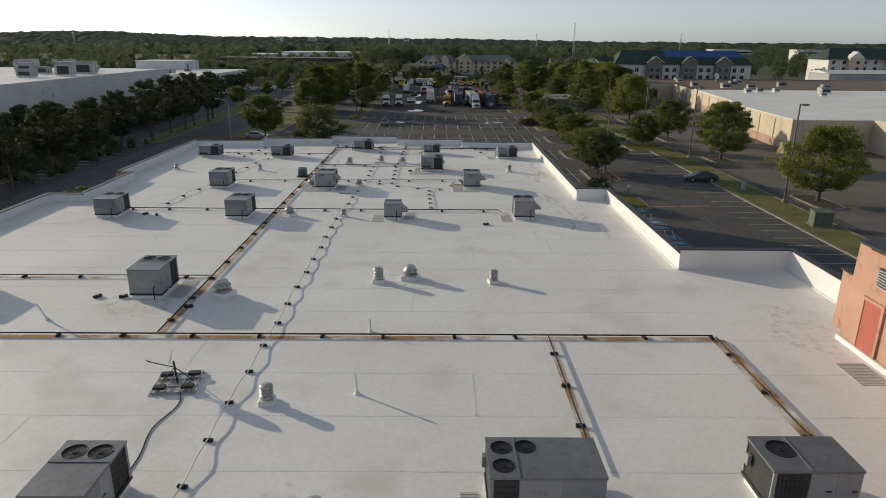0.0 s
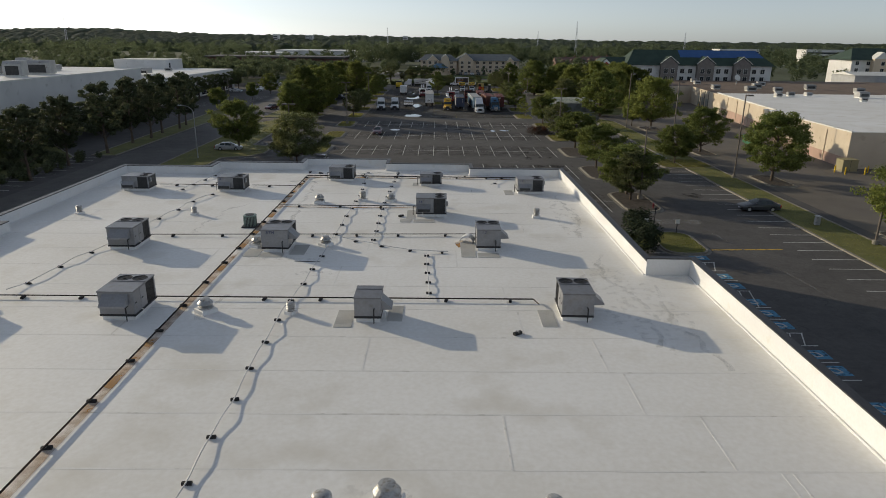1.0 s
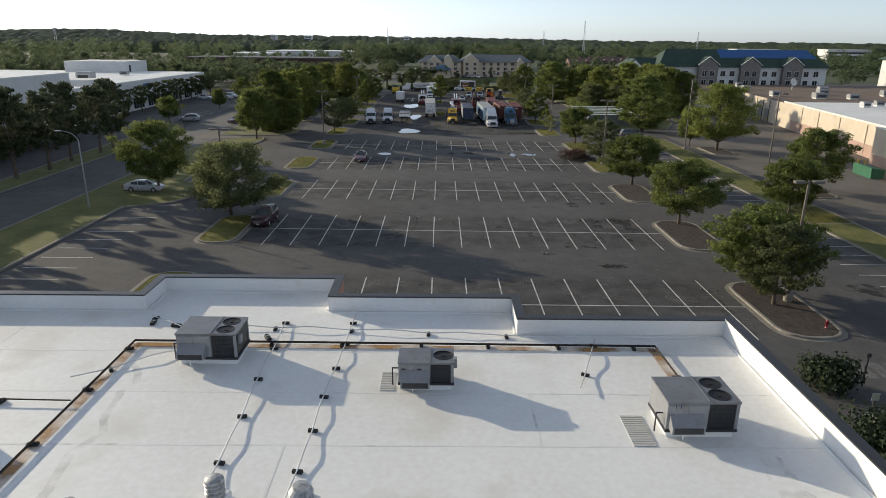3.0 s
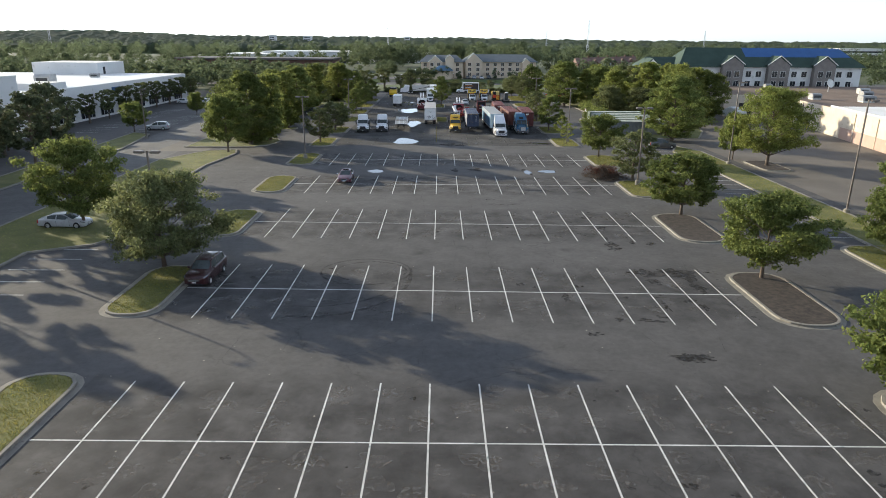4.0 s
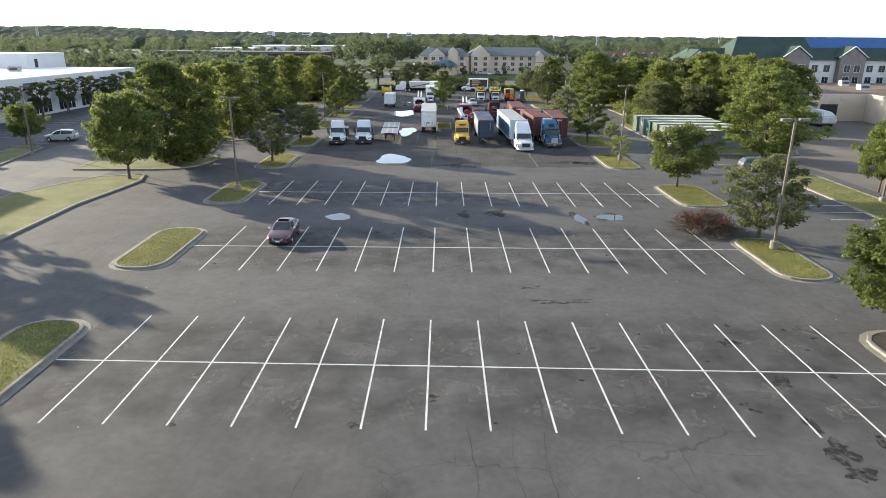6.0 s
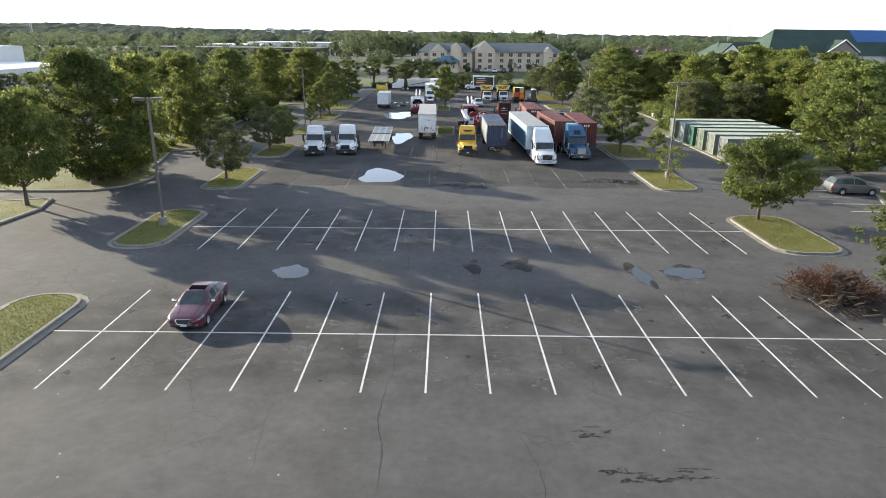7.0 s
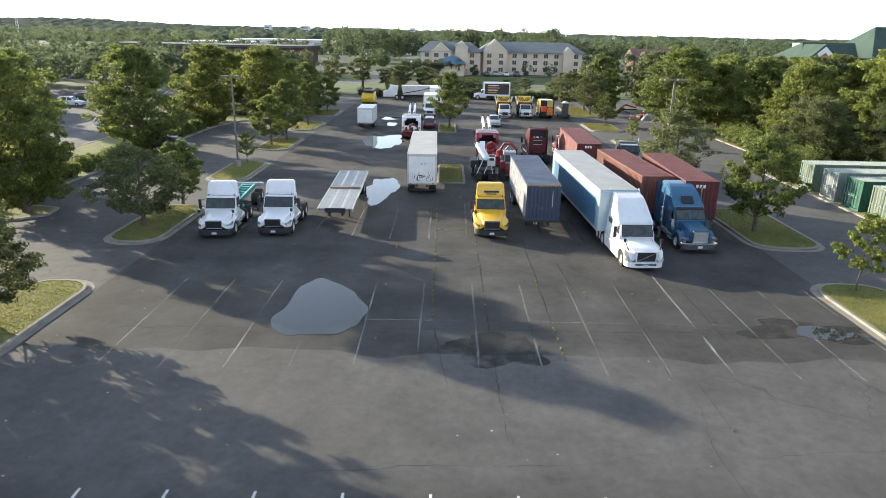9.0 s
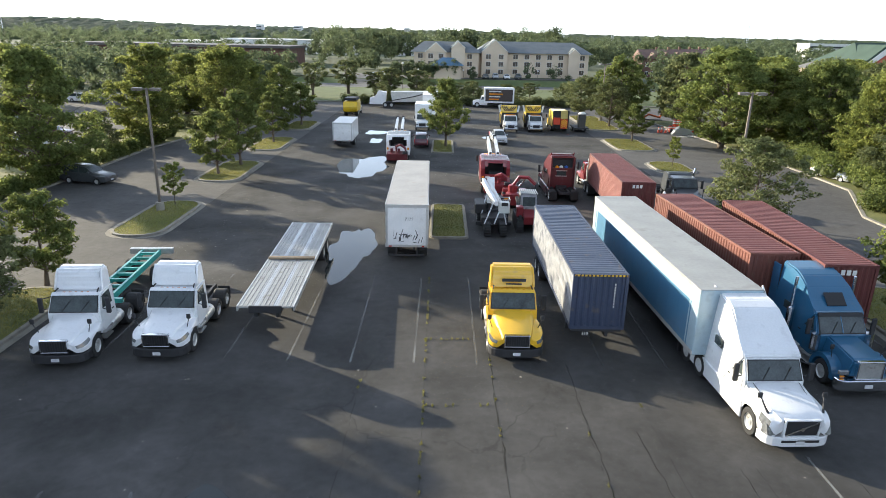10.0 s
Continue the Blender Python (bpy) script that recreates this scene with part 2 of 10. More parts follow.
M_CONC = surf("yard_concrete", (0.10, 0.088, 0.074), (0.165, 0.145, 0.12), 0.9, 0.15, 18, 0.2, dirt=(0.13, 0.115, 0.1), dirt_at=(0.55, 0.75))
M_KERB = surf("kerb_concrete", (0.18, 0.165, 0.14), (0.28, 0.26, 0.215), 0.9, 1.2, 20, 0.25, dirt=(0.13, 0.12, 0.1))
M_GRASS = surf("lawn", (0.078, 0.096, 0.023), (0.175, 0.17, 0.05), 0.95, 0.35, 7, 0.6, spread=(0.35, 0.62), dirt=(0.23, 0.195, 0.085), dirt_at=(0.58, 0.80))
M_VERGE = surf("road_verge", (0.052, 0.078, 0.02), (0.105, 0.132, 0.038), 0.95, 0.2, 5, 0.6, dirt=(0.11, 0.11, 0.045), dirt_at=(0.6, 0.8))
M_FIELD = surf("rough_ground", (0.04, 0.055, 0.02), (0.075, 0.09, 0.034), 0.95, 0.05, 2, 0.3)
M_MULCH = surf("bark_mulch", (0.02, 0.0155, 0.0125), (0.075, 0.058, 0.045), 0.95, 2.5, 9, 0.9)
M_LINE = surf("worn_white_line", (0.42, 0.42, 0.395), (0.7, 0.7, 0.67), 0.8, 0.9, 25, 0.1, dirt=(0.16, 0.2, 0.19), dirt_at=(0.58, 0.72))
M_FAINT = stain("faded_white_line", (0.42, 0.42, 0.40), 0.35, 0.38, 0.72, 0.42)
M_YLINE = stain("faded_yellow_line", (0.62, 0.40, 0.05), 3.0, 0.3, 0.5, 0.9)
M_BLUE = stain("faded_blue_marking", (0.09, 0.27, 0.42), 3.0, 0.25, 0.5, 0.92)
M_TAN = surf("tan_stucco", (0.50, 0.42, 0.32), (0.60, 0.52, 0.41), 0.9, 0.3, 20, 0.2, dirt=(0.42, 0.34, 0.26))
M_BAND = surf("rose_base_band", (0.38, 0.26, 0.21), (0.45, 0.31, 0.25), 0.9, 0.5, 20, 0.2)
M_WALLW = surf("white_block_wall", (0.60, 0.59, 0.57), (0.70, 0.69, 0.67), 0.9, 0.2, 12, 0.2, dirt=(0.45, 0.44, 0.41))
M_GRAVEL = surf("brown_gravel_roof", (0.12, 0.085, 0.06), (0.20, 0.14, 0.10), 0.95, 0.3, 9, 0.4)
M_GLASS = plain("dark_window_glass", (0.02, 0.025, 0.03), 0.06, 0.0)
M_BARK = surf("bark", (0.07, 0.052, 0.038), (0.15, 0.115, 0.085), 0.95, 2, 20, 0.8)
M_LEAF = [leafy("maple_leaves", (0.063, 0.090, 0.027), (0.131, 0.159, 0.05), 0.5), leafy("oak_leaves", (0.064, 0.082, 0.037), (0.122, 0.138, 0.061), 0.46),
          leafy("young_leaves", (0.078, 0.106, 0.028), (0.16, 0.183, 0.054), 0.53), leafy("pine_needles", (0.044, 0.057, 0.033), (0.093, 0.109, 0.057), 0.3)]
M_YEW = leafy("yew_needles", (0.016, 0.026, 0.015), (0.042, 0.056, 0.03), 0.12)
M_FAR = leafy("far_foliage", (0.05, 0.071, 0.04), (0.106, 0.132, 0.068), 0.45, 0.85, 1.18)
M_POLE = plain("bronze_pole_paint", (0.145, 0.122, 0.104), 0.5, 0.2)
M_GALV = plain("galvanised_steel", (0.45, 0.46, 0.47), 0.4, 0.8)
M_WHITE = plain("white_paint", (0.78, 0.78, 0.77), 0.35, 0.0, 0.4, dirt=(0.55, 0.53, 0.48), dirt_at=(0.62, 0.85))
M_BLACK = plain("black_rubber", (0.02, 0.02, 0.02), 0.8, bump=0.1)
M_DARK = plain("dark_steel", (0.035, 0.035, 0.038), 0.6, 0.3)
M_CHROME = plain("chrome", (0.75, 0.76, 0.78), 0.12, 1.0)
# ---- ground, lots, roads, lawns ----
solo("ground", prism(B(), [(-2600, -300), (2600, -300), (2600, 4200), (-2600, 4200)], -0.6, -0.05), M_FIELD, "rough green and brown ground reaching the horizon", "ground", kind="structure")
solo("parking_lot", prism(B(), [(-150, -60), (46.5, -60), (46.5, 322), (-150, 322)], -0.3, 0.0), M_ASPH, "worn dark grey asphalt parking lot with cracks and patches", "asphalt", kind="structure")
solo("service_yard", prism(B(), [(46.5, -60), (190, -60), (190, 300), (46.5, 300)], -0.3, 0.0), M_CONC, "stained tan concrete yard beside the long store", "pavement", kind="structure")
solo("side_road", prism(B(), [(-55.5, -40), (-45.5, -40), (-45.5, 186), (-49, 205), (-49, 330), (-58, 330), (-58, 205), (-55.5, 186)], -0.1, 0.006), M_ROAD, "faded grey side road beside the lot", "road", kind="structure")
solo("cross_road", prism(B(), [(-300, 351), (420, 383), (420, 399), (-300, 367)], -0.1, 0.004), M_ROAD, "grey public road crossing behind the truck lot", "road", kind="structure")
solo("entry_concrete", prism(B(), [(-49.5, 184), (-41, 184), (-41, 199), (-49.5, 199)], -0.1, 0.010), M_CONC, "pale concrete entry apron between road and lot", "pavement", kind="structure")


def round_box(x0, x1, y0, y1, r, n=5):
    pts = []
    for cx, cy, a in ((x1 - r, y0 + r, -90), (x1 - r, y1 - r, 0), (x0 + r, y1 - r, 90), (x0 + r, y0 + r, 180)):
        for i in range(n):
            k = radians(a + 90 * i / (n - 1))
            pts.append((cx + r * math.cos(k), cy + r * math.sin(k)))
    return pts


def tufts(pts, z, n, seed, hi=0.10):
    """Short grass blades over an outline, as one mesh."""
    rng = np.random.default_rng(seed)
    P = np.array(pts)
    lo, up = P.min(0), P.max(0)
    q = lo + (up - lo) * rng.random((n * 2, 2))
    inside = np.zeros(len(q), bool)
    j = len(P) - 1
    for i in range(len(P)):
        c = ((P[i, 1] > q[:, 1]) != (P[j, 1] > q[:, 1])) & (q[:, 0] < (P[j, 0] - P[i, 0]) * (q[:, 1] - P[i, 1]) / (P[j, 1] - P[i, 1] + 1e-9) + P[i, 0])
        inside ^= c
        j = i
    q = q[inside][:n]
    m = len(q)
    a = rng.random(m) * 6.28
    w = 0.014 + 0.018 * rng.random(m)
    h = hi * (0.4 + 0.8 * rng.random(m))
    d = np.stack([np.cos(a), np.sin(a)], 1)
    tip = q + (rng.random((m, 2)) - 0.5) * 0.12
    v = np.zeros((m, 3, 3))
    v[:, 0, :2], v[:, 1, :2], v[:, 2, :2] = q - d * w[:, None], q + d * w[:, None], tip
    v[:, :2, 2], v[:, 2, 2] = z, z + h
    me = bpy.data.meshes.new("grass")
    me.from_pydata(v.reshape(-1, 3).tolist(), [], np.arange(3 * m).reshape(-1, 3).tolist())
    me.materials.append(M_BLADE)
    return me


M_BLADE = leafy("grass_blades", (0.11, 0.125, 0.028), (0.215, 0.205, 0.065), 0.34)


def island(x0, x1, y0, y1, r=1.6, fill=None, label="grass", gut_w=0.35):
    """A kerbed island: kerb ring, a sunken gutter edge, and its soil or lawn."""
    mid = ((x0 + x1) / 2, (y0 + y1) / 2, 0)
    it = thing("traffic_island", "kerbed parking island with " + label, "island", Matrix.Translation(mid), "parking islands", "structure")
    X0, X1, Y0, Y1 = x0 - mid[0], x1 - mid[0], y0 - mid[1], y1 - mid[1]
    out, inn = round_box(X0, X1, Y0, Y1, r), round_box(X0 + 0.2, X1 - 0.2, Y0 + 0.2, Y1 - 0.2, r - 0.18)
    gut = round_box(X0 - gut_w, X1 + gut_w, Y0 - gut_w, Y1 + gut_w, r + gut_w * 0.9)
    bm = B()
    n = len(out)
    rings = [[bm.verts.new((x, y, z)) for x, y in p] for p, z in ((out, -0.05), (out, 0.13), ([(a[0] * 0.9 + b[0] * 0.1, a[1] * 0.9 + b[1] * 0.1) for a, b in zip(out, inn)], 0.15), (inn, 0.15), (inn, 0.0))]
    for a, b in zip(rings, rings[1:]):
        for i in range(n):
            bm.faces.new((a[i], a[(i + 1) % n], b[(i + 1) % n], b[i]))
    part("kerb", bm, M_KERB, it)
    part("gutter", prism(B(), gut, -0.05, 0.012), M_KERB, it)
    part("soil", prism(B(), inn, -0.05, 0.13, 0.05), fill or M_GRASS, it)
    if (fill or M_GRASS) is M_GRASS:
        g = part("grass", tufts(inn, 0.12, int(130 * (x1 - x0) * (y1 - y0)), int(x0 * 7 + y0) % 999), None, it)
        tagged(g, kind="stuff")
    return it


for y in (101.6, 120.0, 139.0, 158.0, 177.0, 195.2):
    island(-24.7, -20.9, y - 5.0, y + 5.2)
island(-24.5, -20.8, 207.5, 217.5)
island(-24.5, -20.8, 227.0, 237.0)
island(-24.8, -20.8, 244.5, 255.0)
island(-25.0, -21.0, 262.0, 272.5)
island(-25.0, -21.0, 280.0, 290.0)
for y in (100.2, 119.2, 138.3):
    island(22.1, 26.6, y - 5.4, y + 5.2, 1.9, M_MULCH, "brown bark mulch and a tree")
island(22.6, 26.4, 151.6, 161.4)
island(22.7, 27.6, 172.0, 182.0)
island(20.1, 24.4, 191.3, 202.3)
island(20.3, 25.2, 209.0, 220.0)
island(20.3, 25.2, 229.5, 238.5)
island(22.0, 26.0, 253.0, 259.5)
island(21.0, 26.0, 267.0, 277.0)
island(21.4, 26.4, 286.0, 305.0)
island(-2.2, 0.5, 228.0, 237.5, 0.5, gut_w=0.06)
island(-2.7, 0.0, 262.8, 272.4, 0.5, gut_w=0.06)
island(21.4, 25.8, 78.5, 86.0)
island(36.0, 44.8, 123.5, 132.0, 1.8)


def lawn(name, pts, label, n=0, mat=None):
    """A raised lawn with a kerb along its outline."""
    at = thing(name, label, "lawn", kind="structure")
    part("lawn_sheet", prism(B(), pts, -0.05, 0.12, 0.04), mat or M_GRASS, at)
    c = (sum(p[0] for p in pts) / len(pts), sum(p[1] for p in pts) / len(pts))
    bm = B()
    for p, q in zip(pts, pts[1:] + pts[:1]):
        d = Vector((q[0] - p[0], q[1] - p[1]))
        s = Vector((d.y, -d.x)).normalized() * 0.15
        prism(bm, [(p[0] + s.x, p[1] + s.y), (q[0] + s.x, q[1] + s.y), (q[0] - s.x, q[1] - s.y), (p[0] - s.x, p[1] - s.y)], -0.05, 0.15)
    part("kerb", bm, M_KERB, at)
    if n:
        tagged(part("grass", tufts(pts, 0.11, n, 5), None, at), kind="stuff")


lawn("lawn_west", [(-38.0, 60), (-37.6, 128.5), (-33, 131), (-31.5, 134), (-31.8, 141), (-36, 143), (-36.5, 171), (-35.6, 178), (-35.2, 182), (-36.2, 185.5), (-41, 184), (-45.2, 175), (-45.2, 60)], "grass verge between side road and lot", 20000)
lawn("lawn_west_trees", [(-46, 188.2), (-37.2, 188.6), (-34.3, 189.0), (-32.3, 190.9), (-31.4, 193.4), (-31.2, 196.2), (-32.0, 198.2), (-33.6, 199.6), (-34.4, 205), (-36.0, 211.6), (-33.2, 212.5), (-31.8, 213.8), (-32.1, 215.8), (-36.0, 216.8), (-36.4, 226), (-36.3, 262), (-34.8, 271), (-31.0, 274), (-29.6, 277), (-29.6, 300), (-46, 300), (-46, 201)], "grassy planting bed under tall trees", 9000)
lawn("lawn_east", [(39.5, 45), (44.4, 45), (44.4, 187), (42, 193), (39.5, 187)], "long grass strip between lot and service yard", 26000)
lawn("lawn_trees_east", [(33.2, 205), (34.4, 203), (50, 203), (55, 214), (60, 234), (62, 300), (34, 300), (38, 262), (38, 246), (33.2, 236)], "grass bed with hedge and storage containers", 3000)
lawn("lawn_north", [(-60, 322.5), (90, 326), (90, 367.5), (-60, 360.8)], "grass verge along the public road", 3000, M_VERGE)
lawn("lawn_road_west", [(-60, 130), (-56, 130), (-56, 186), (-59, 204), (-63, 206), (-62, 186)], "grass verge along the side road", 800)
lawn("lawn_store_west", [(-88, 60), (-62, 60), (-62, 128), (-80, 150), (-90, 200)], "shaded grass under the tree belt", 800)
for x0, x1, y0, y1, lab in ((46.8, 50.6, 79, 87, "tree"), (47, 50.8, 110, 118, "tree"), (46.6, 50.2, 136, 144, "tree"), (47.4, 51.6, 169.5, 178, "tree")):
    island(x0, x1, y0, y1, 1.2, M_MULCH, "brown bark mulch and a tree")

# ---- painted lines ----
marks = thing("parking_lines", "worn white parking stall lines on asphalt", "markings", kind="structure")
STALL = mesh_of(prism(B(), [(-0.046, -5.6), (0.046, -5.6), (0.046, 5.6), (-0.046, 5.6)], -0.01, 0.006), "stall_line", M_LINE)
LONG = mesh_of(prism(B(), [(-21.4, -0.048), (21.4, -0.048), (21.4, 0.048), (-21.4, 0.048)], -0.01, 0.009), "centre_line", M_LINE)
SIDE = mesh_of(prism(B(), [(-2.3, -0.05), (2.3, -0.05), (2.3, 0.05), (-2.3, 0.05)], -0.01, 0.006), "stall_line", M_LINE)
for y, tilt in ((100.45, -0.006), (120.05, -0.02), (139.15, -0.02), (158.55, 0.0), (177.5, 0.005)):
    for k in range(1, 16):
        x = -1.65 + (2.725 if y < 110 else 2.735) * (k - 7)
        part("stall_line", STALL, None, marks, at=pose(x, y + tilt * x, 0))
    part("centre_line", LONG, None, marks, at=pose(0.9, y + tilt * 0.9, 0, 0, 0, math.degrees(tilt)))
for k in range(14):
    part("stall_line", SIDE, None, marks, at=pose(-34.2, 94 + 2.75 * k, 0))
for k in range(54):
    if not 122 < 50 + 2.74 * k < 133:
        part("stall_line", SIDE, None, marks, at=pose(37.1, 50 + 2.74 * k, 0))
FADE = mesh_of(prism(B(), [(-0.05, -5.2), (0.05, -5.2), (0.05, 5.2), (-0.05, 5.2)], -0.01, 0.006), "faded_line", M_FAINT)
for k in range(-5, 9):
    for y in (195.5, 214.5):
        part("faded_line", FADE, None, marks, at=pose(-2.5 + 2.74 * k, y + 0.6, 0))
part("faded_line", FADE, None, marks, at=pose(11.25, 198.5, 0.001))
part("faded_line", FADE, None, marks, at=pose(11.25, 198.5, 0.002))
part("faded_line", prism(B(), [(-12, 196.0), (13, 196.25), (13, 196.35), (-12, 196.1)], -0.01, 0.005), M_FAINT, marks)
part("crossing_line", prism(B(), [(25.5, 79.9), (33.5, 80.3), (33.5, 80.55), (25.5, 80.15)], -0.01, 0.006), M_YLINE, marks, "faded yellow line")
part("lane_line", prism(B(), [(22.5, 91.0), (36, 91.4), (36, 91.5), (22.5, 91.1)], -0.01, 0.006), M_FAINT, marks)
part("lane_line", prism(B(), [(32.0, 60.0), (32.1, 60.0), (27.1, 100), (27.0, 100)], -0.01, 0.006), M_FAINT, marks)
for k, y in enumerate((77.6, 72.5, 70.2, 66.6, 64.4, 62.2, 57.6, 55.4, 51.0)):
    sq = part("blue_stall", prism(B(), [(23.2, y - 0.65), (24.9, y - 0.65), (24.9, y + 0.65), (23.2, y + 0.65)], -0.01, 0.005), M_BLUE, marks, "blue square with a pale sign")
    part("stall_sign", path_tube(B(), [(23.6, y + 0.1, 0.006), (23.9, y + 0.3, 0.006), (24.3, y + 0.15, 0.006), (24.4, y - 0.25, 0.006), (24.0, y - 0.35, 0.006), (23.75, y - 0.1, 0.006)], 0.045, 4), M_LINE, sq)
for y in (79.0, 76.2, 73.9, 71.4, 69.0, 65.5, 63.3, 60.9, 58.9, 56.5, 54.2):
    part("stall_line", prism(B(), [(19.6, y - 0.05), (25.0, y - 0.05), (25.0, y + 0.05), (19.6, y + 0.05)], -0.01, 0.006), M_LINE, marks)
for y0, y1 in ((73.9, 76.2), (65.5, 69.0), (58.9, 60.9)):
    for k in range(6):
        x = 19.8 + 0.85 * k
        part("aisle_hatch", prism(B(), [(x, y0), (x + 0.09, y0), (x + 0.89, y1), (x + 0.8, y1)], -0.01, 0.0055), M_LINE, marks)
for k in range(18):
    part("stall_line", SIDE, None, marks, at=pose(-62.5, 206 + 2.75 * k, 0))
    part("stall_line", SIDE, None, marks, at=pose(-72.5, 206 + 2.75 * k, 0))
    if k < 14:
        part("stall_line", SIDE, None, marks, at=pose(-59.5, 92 + 2.75 * k, 0.012))

# ---- puddles and wet patches ----
M_WATER = plain("still_water", (0.03, 0.035, 0.035), 0.03, spread=0.05)
M_WATER.node_tree.nodes["Principled BSDF"].inputs["Roughness"].links and M_WATER.node_tree.links.remove(M_WATER.node_tree.nodes["Principled BSDF"].inputs["Roughness"].links[0])
M_WATER.node_tree.nodes["Principled BSDF"].inputs["Roughness"].default_value = 0.015
M_WATER.node_tree.nodes["Principled BSDF"].inputs["IOR"].default_value = 1.33
M_WET = stain("damp_asphalt", (0.018, 0.018, 0.018), 0.8, 0.36, 0.55, 0.6)
M_TRACK = stain("tyre_marks", (0.02, 0.02, 0.02), 1.5, 0.3, 0.6, 0.4)


def blob(cx, cy, rx, ry, seed, n=64, rough=0.35):
    pts = []
    for i in range(n):
        k = 2 * math.pi * i / n
        v = Vector((math.cos(k) * 1.1 + seed * 7.3, math.sin(k) * 1.1, seed))
        r = 1 + rough * (noise.noise(v) * 1.6 + 0.5 * noise.noise(v * 3.1) + 0.25 * noise.noise(v * 7))
        pts.append((cx + rx * r * math.cos(k), cy + ry * r * math.sin(k)))
    return pts


big = []
for k in range(96):
    c, s = math.cos(math.pi * k / 48), math.sin(math.pi * k / 48)
    x, y = 2.15 * math.copysign(abs(c) ** 0.75, c), 197.9 + 3.7 * math.copysign(abs(s) ** 0.7, s)
    x = -7.5 + x * (1 - 0.14 * max(0, y - 198)) - 0.24 * max(0, y - 198) - (0.16 * max(0, 198 - y) if x < 0 else 0)
    big.append((x + 0.25 * noise.noise(Vector((x, y, 3)) * 0.9), y + 0.4 * noise.noise(Vector((x, y, 8)) * 0.7)))
solo("puddle", prism(B(), big, -0.02, 0.011), M_WATER, "wide shallow rain puddle mirroring the sky on asphalt", "puddle", group="puddles")
for i, (x, y, rx, ry) in enumerate(((-7.4, 225.3, 1.6, 5.2), (-9.6, 253.6, 2.5, 5.6), (-10.8, 279, 1.6, 2.0), (-10.2, 271.5, 0.8, 2.2), (-10.6, 167.5, 1.1, 1.2), (17.6, 195.6, 1.5, 0.8), (14.5, 168.0, 1.25, 1.05), (11.6, 167.5, 0.5, 1.6), (5.0, 276, 0.8, 1.0))):
    solo("puddle", prism(B(), blob(x, y, rx, ry, i + 2), -0.02, 0.011), M_WATER, "shallow rain puddle mirroring the sky on asphalt", "puddle", group="puddles")
for i, (x, y, rx, ry) in enumerate(((11.6, 167.6, 0.65, 1.9), (14.5, 168.0, 1.45, 1.35), (1.1, 168.7, 0.5, 1.3), (4.0, 169.3, 1.0, 1.2), (14.1, 109.4, 1.35, 0.42), (17.6, 124.2, 1.9, 0.9), (16.8, 195.8, 2.7, 1.15), (1.0, 193.0, 2.3, 1.7), (33.5, 104, 1.5, 1.2))):
    solo("damp_patch", prism(B(), blob(x, y, rx, ry, i + 20, rough=0.5), -0.02, 0.004), M_WET, "dark damp stain on the asphalt", "stain", group="damp patches")
for i, (cx, cy, rx, ry, a0, a1, w) in enumerate(((-7.2, 124.4, 3.7, 3.1, -0.9, 5.2, 0.11), (-6.8, 124.4, 2.9, 2.4, -0.4, 4.6, 0.09), (-10.5, 123.0, 7.0, 7.9, -1.75, 0.1, 0.15), (-10.6, 122.5, 6.3, 5.6, -1.8, -0.1, 0.12))):
    bm = B()
    for k in range(48):
        a, b = (a0 + (a1 - a0) * (k + s) / 48 for s in (0, 1))
        bm.faces.new([bm.verts.new((cx + (rx + o) * math.cos(q), cy + (ry + o) * math.sin(q), 0.0062 + 0.0004 * i)) for o, q in ((-w, a), (w, a), (w, b), (-w, b))])
    solo("tyre_mark", bm, M_TRACK, "curved black tyre skid mark on asphalt", "tyre mark", group="tyre marks")


# sealed bands under the stall rows, worn pale in the stalls, with drips and cracks
M_SEAL = stain("old_sealcoat", (0.03, 0.03, 0.031), 0.5, 0.34, 0.74, 0.46)
# the coat is worn thin towards the drive lanes
nt = M_SEAL.node_tree
thick, oc, sep, wav, ab = nt.nodes.new("ShaderNodeMapRange"), nt.nodes.new("ShaderNodeTexCoord"), nt.nodes.new("ShaderNodeSeparateXYZ"), nt.nodes.new("ShaderNodeMath"), nt.nodes.new("ShaderNodeMath")
thick.inputs["From Min"].default_value, thick.inputs["From Max"].default_value = 4.2, 7.0
thick.inputs["To Min"].default_value, thick.inputs["To Max"].default_value = 1.0, 0.0
ab.operation, wav.operation = "ABSOLUTE", "MULTIPLY"
nt.links.new(oc.outputs["Object"], sep.inputs[0])
nt.links.new(sep.outputs["Y"], ab.inputs[0])
nt.links.new(ab.outputs[0], thick.inputs["Value"])
nt.links.new(nt.nodes["Principled BSDF"].inputs["Alpha"].links[0].from_socket, wav.inputs[0])
nt.links.new(thick.outputs["Result"], wav.inputs[1])
nt.links.new(wav.outputs[0], nt.nodes["Principled BSDF"].inputs["Alpha"])
M_WORN = stain("worn_pale_asphalt", (0.19, 0.18, 0.168), 4.5, 0.46, 0.72, 0.62)
M_OIL = stain("oil_drip", (0.014, 0.014, 0.014), 3.2, 0.36, 0.60, 0.8)
M_CRACK = plain("crack_shadow", (0.015, 0.015, 0.014), 0.95)
band = thing("sealed_bands", "dark patchy sealcoat, drips and cracks under the stalls", "asphalt", kind="structure")
rng = random.Random(71)


def sheet(bm, pts, z):
    bm.faces.new([bm.verts.new((x, y, z)) for x, y in pts])
    return bm


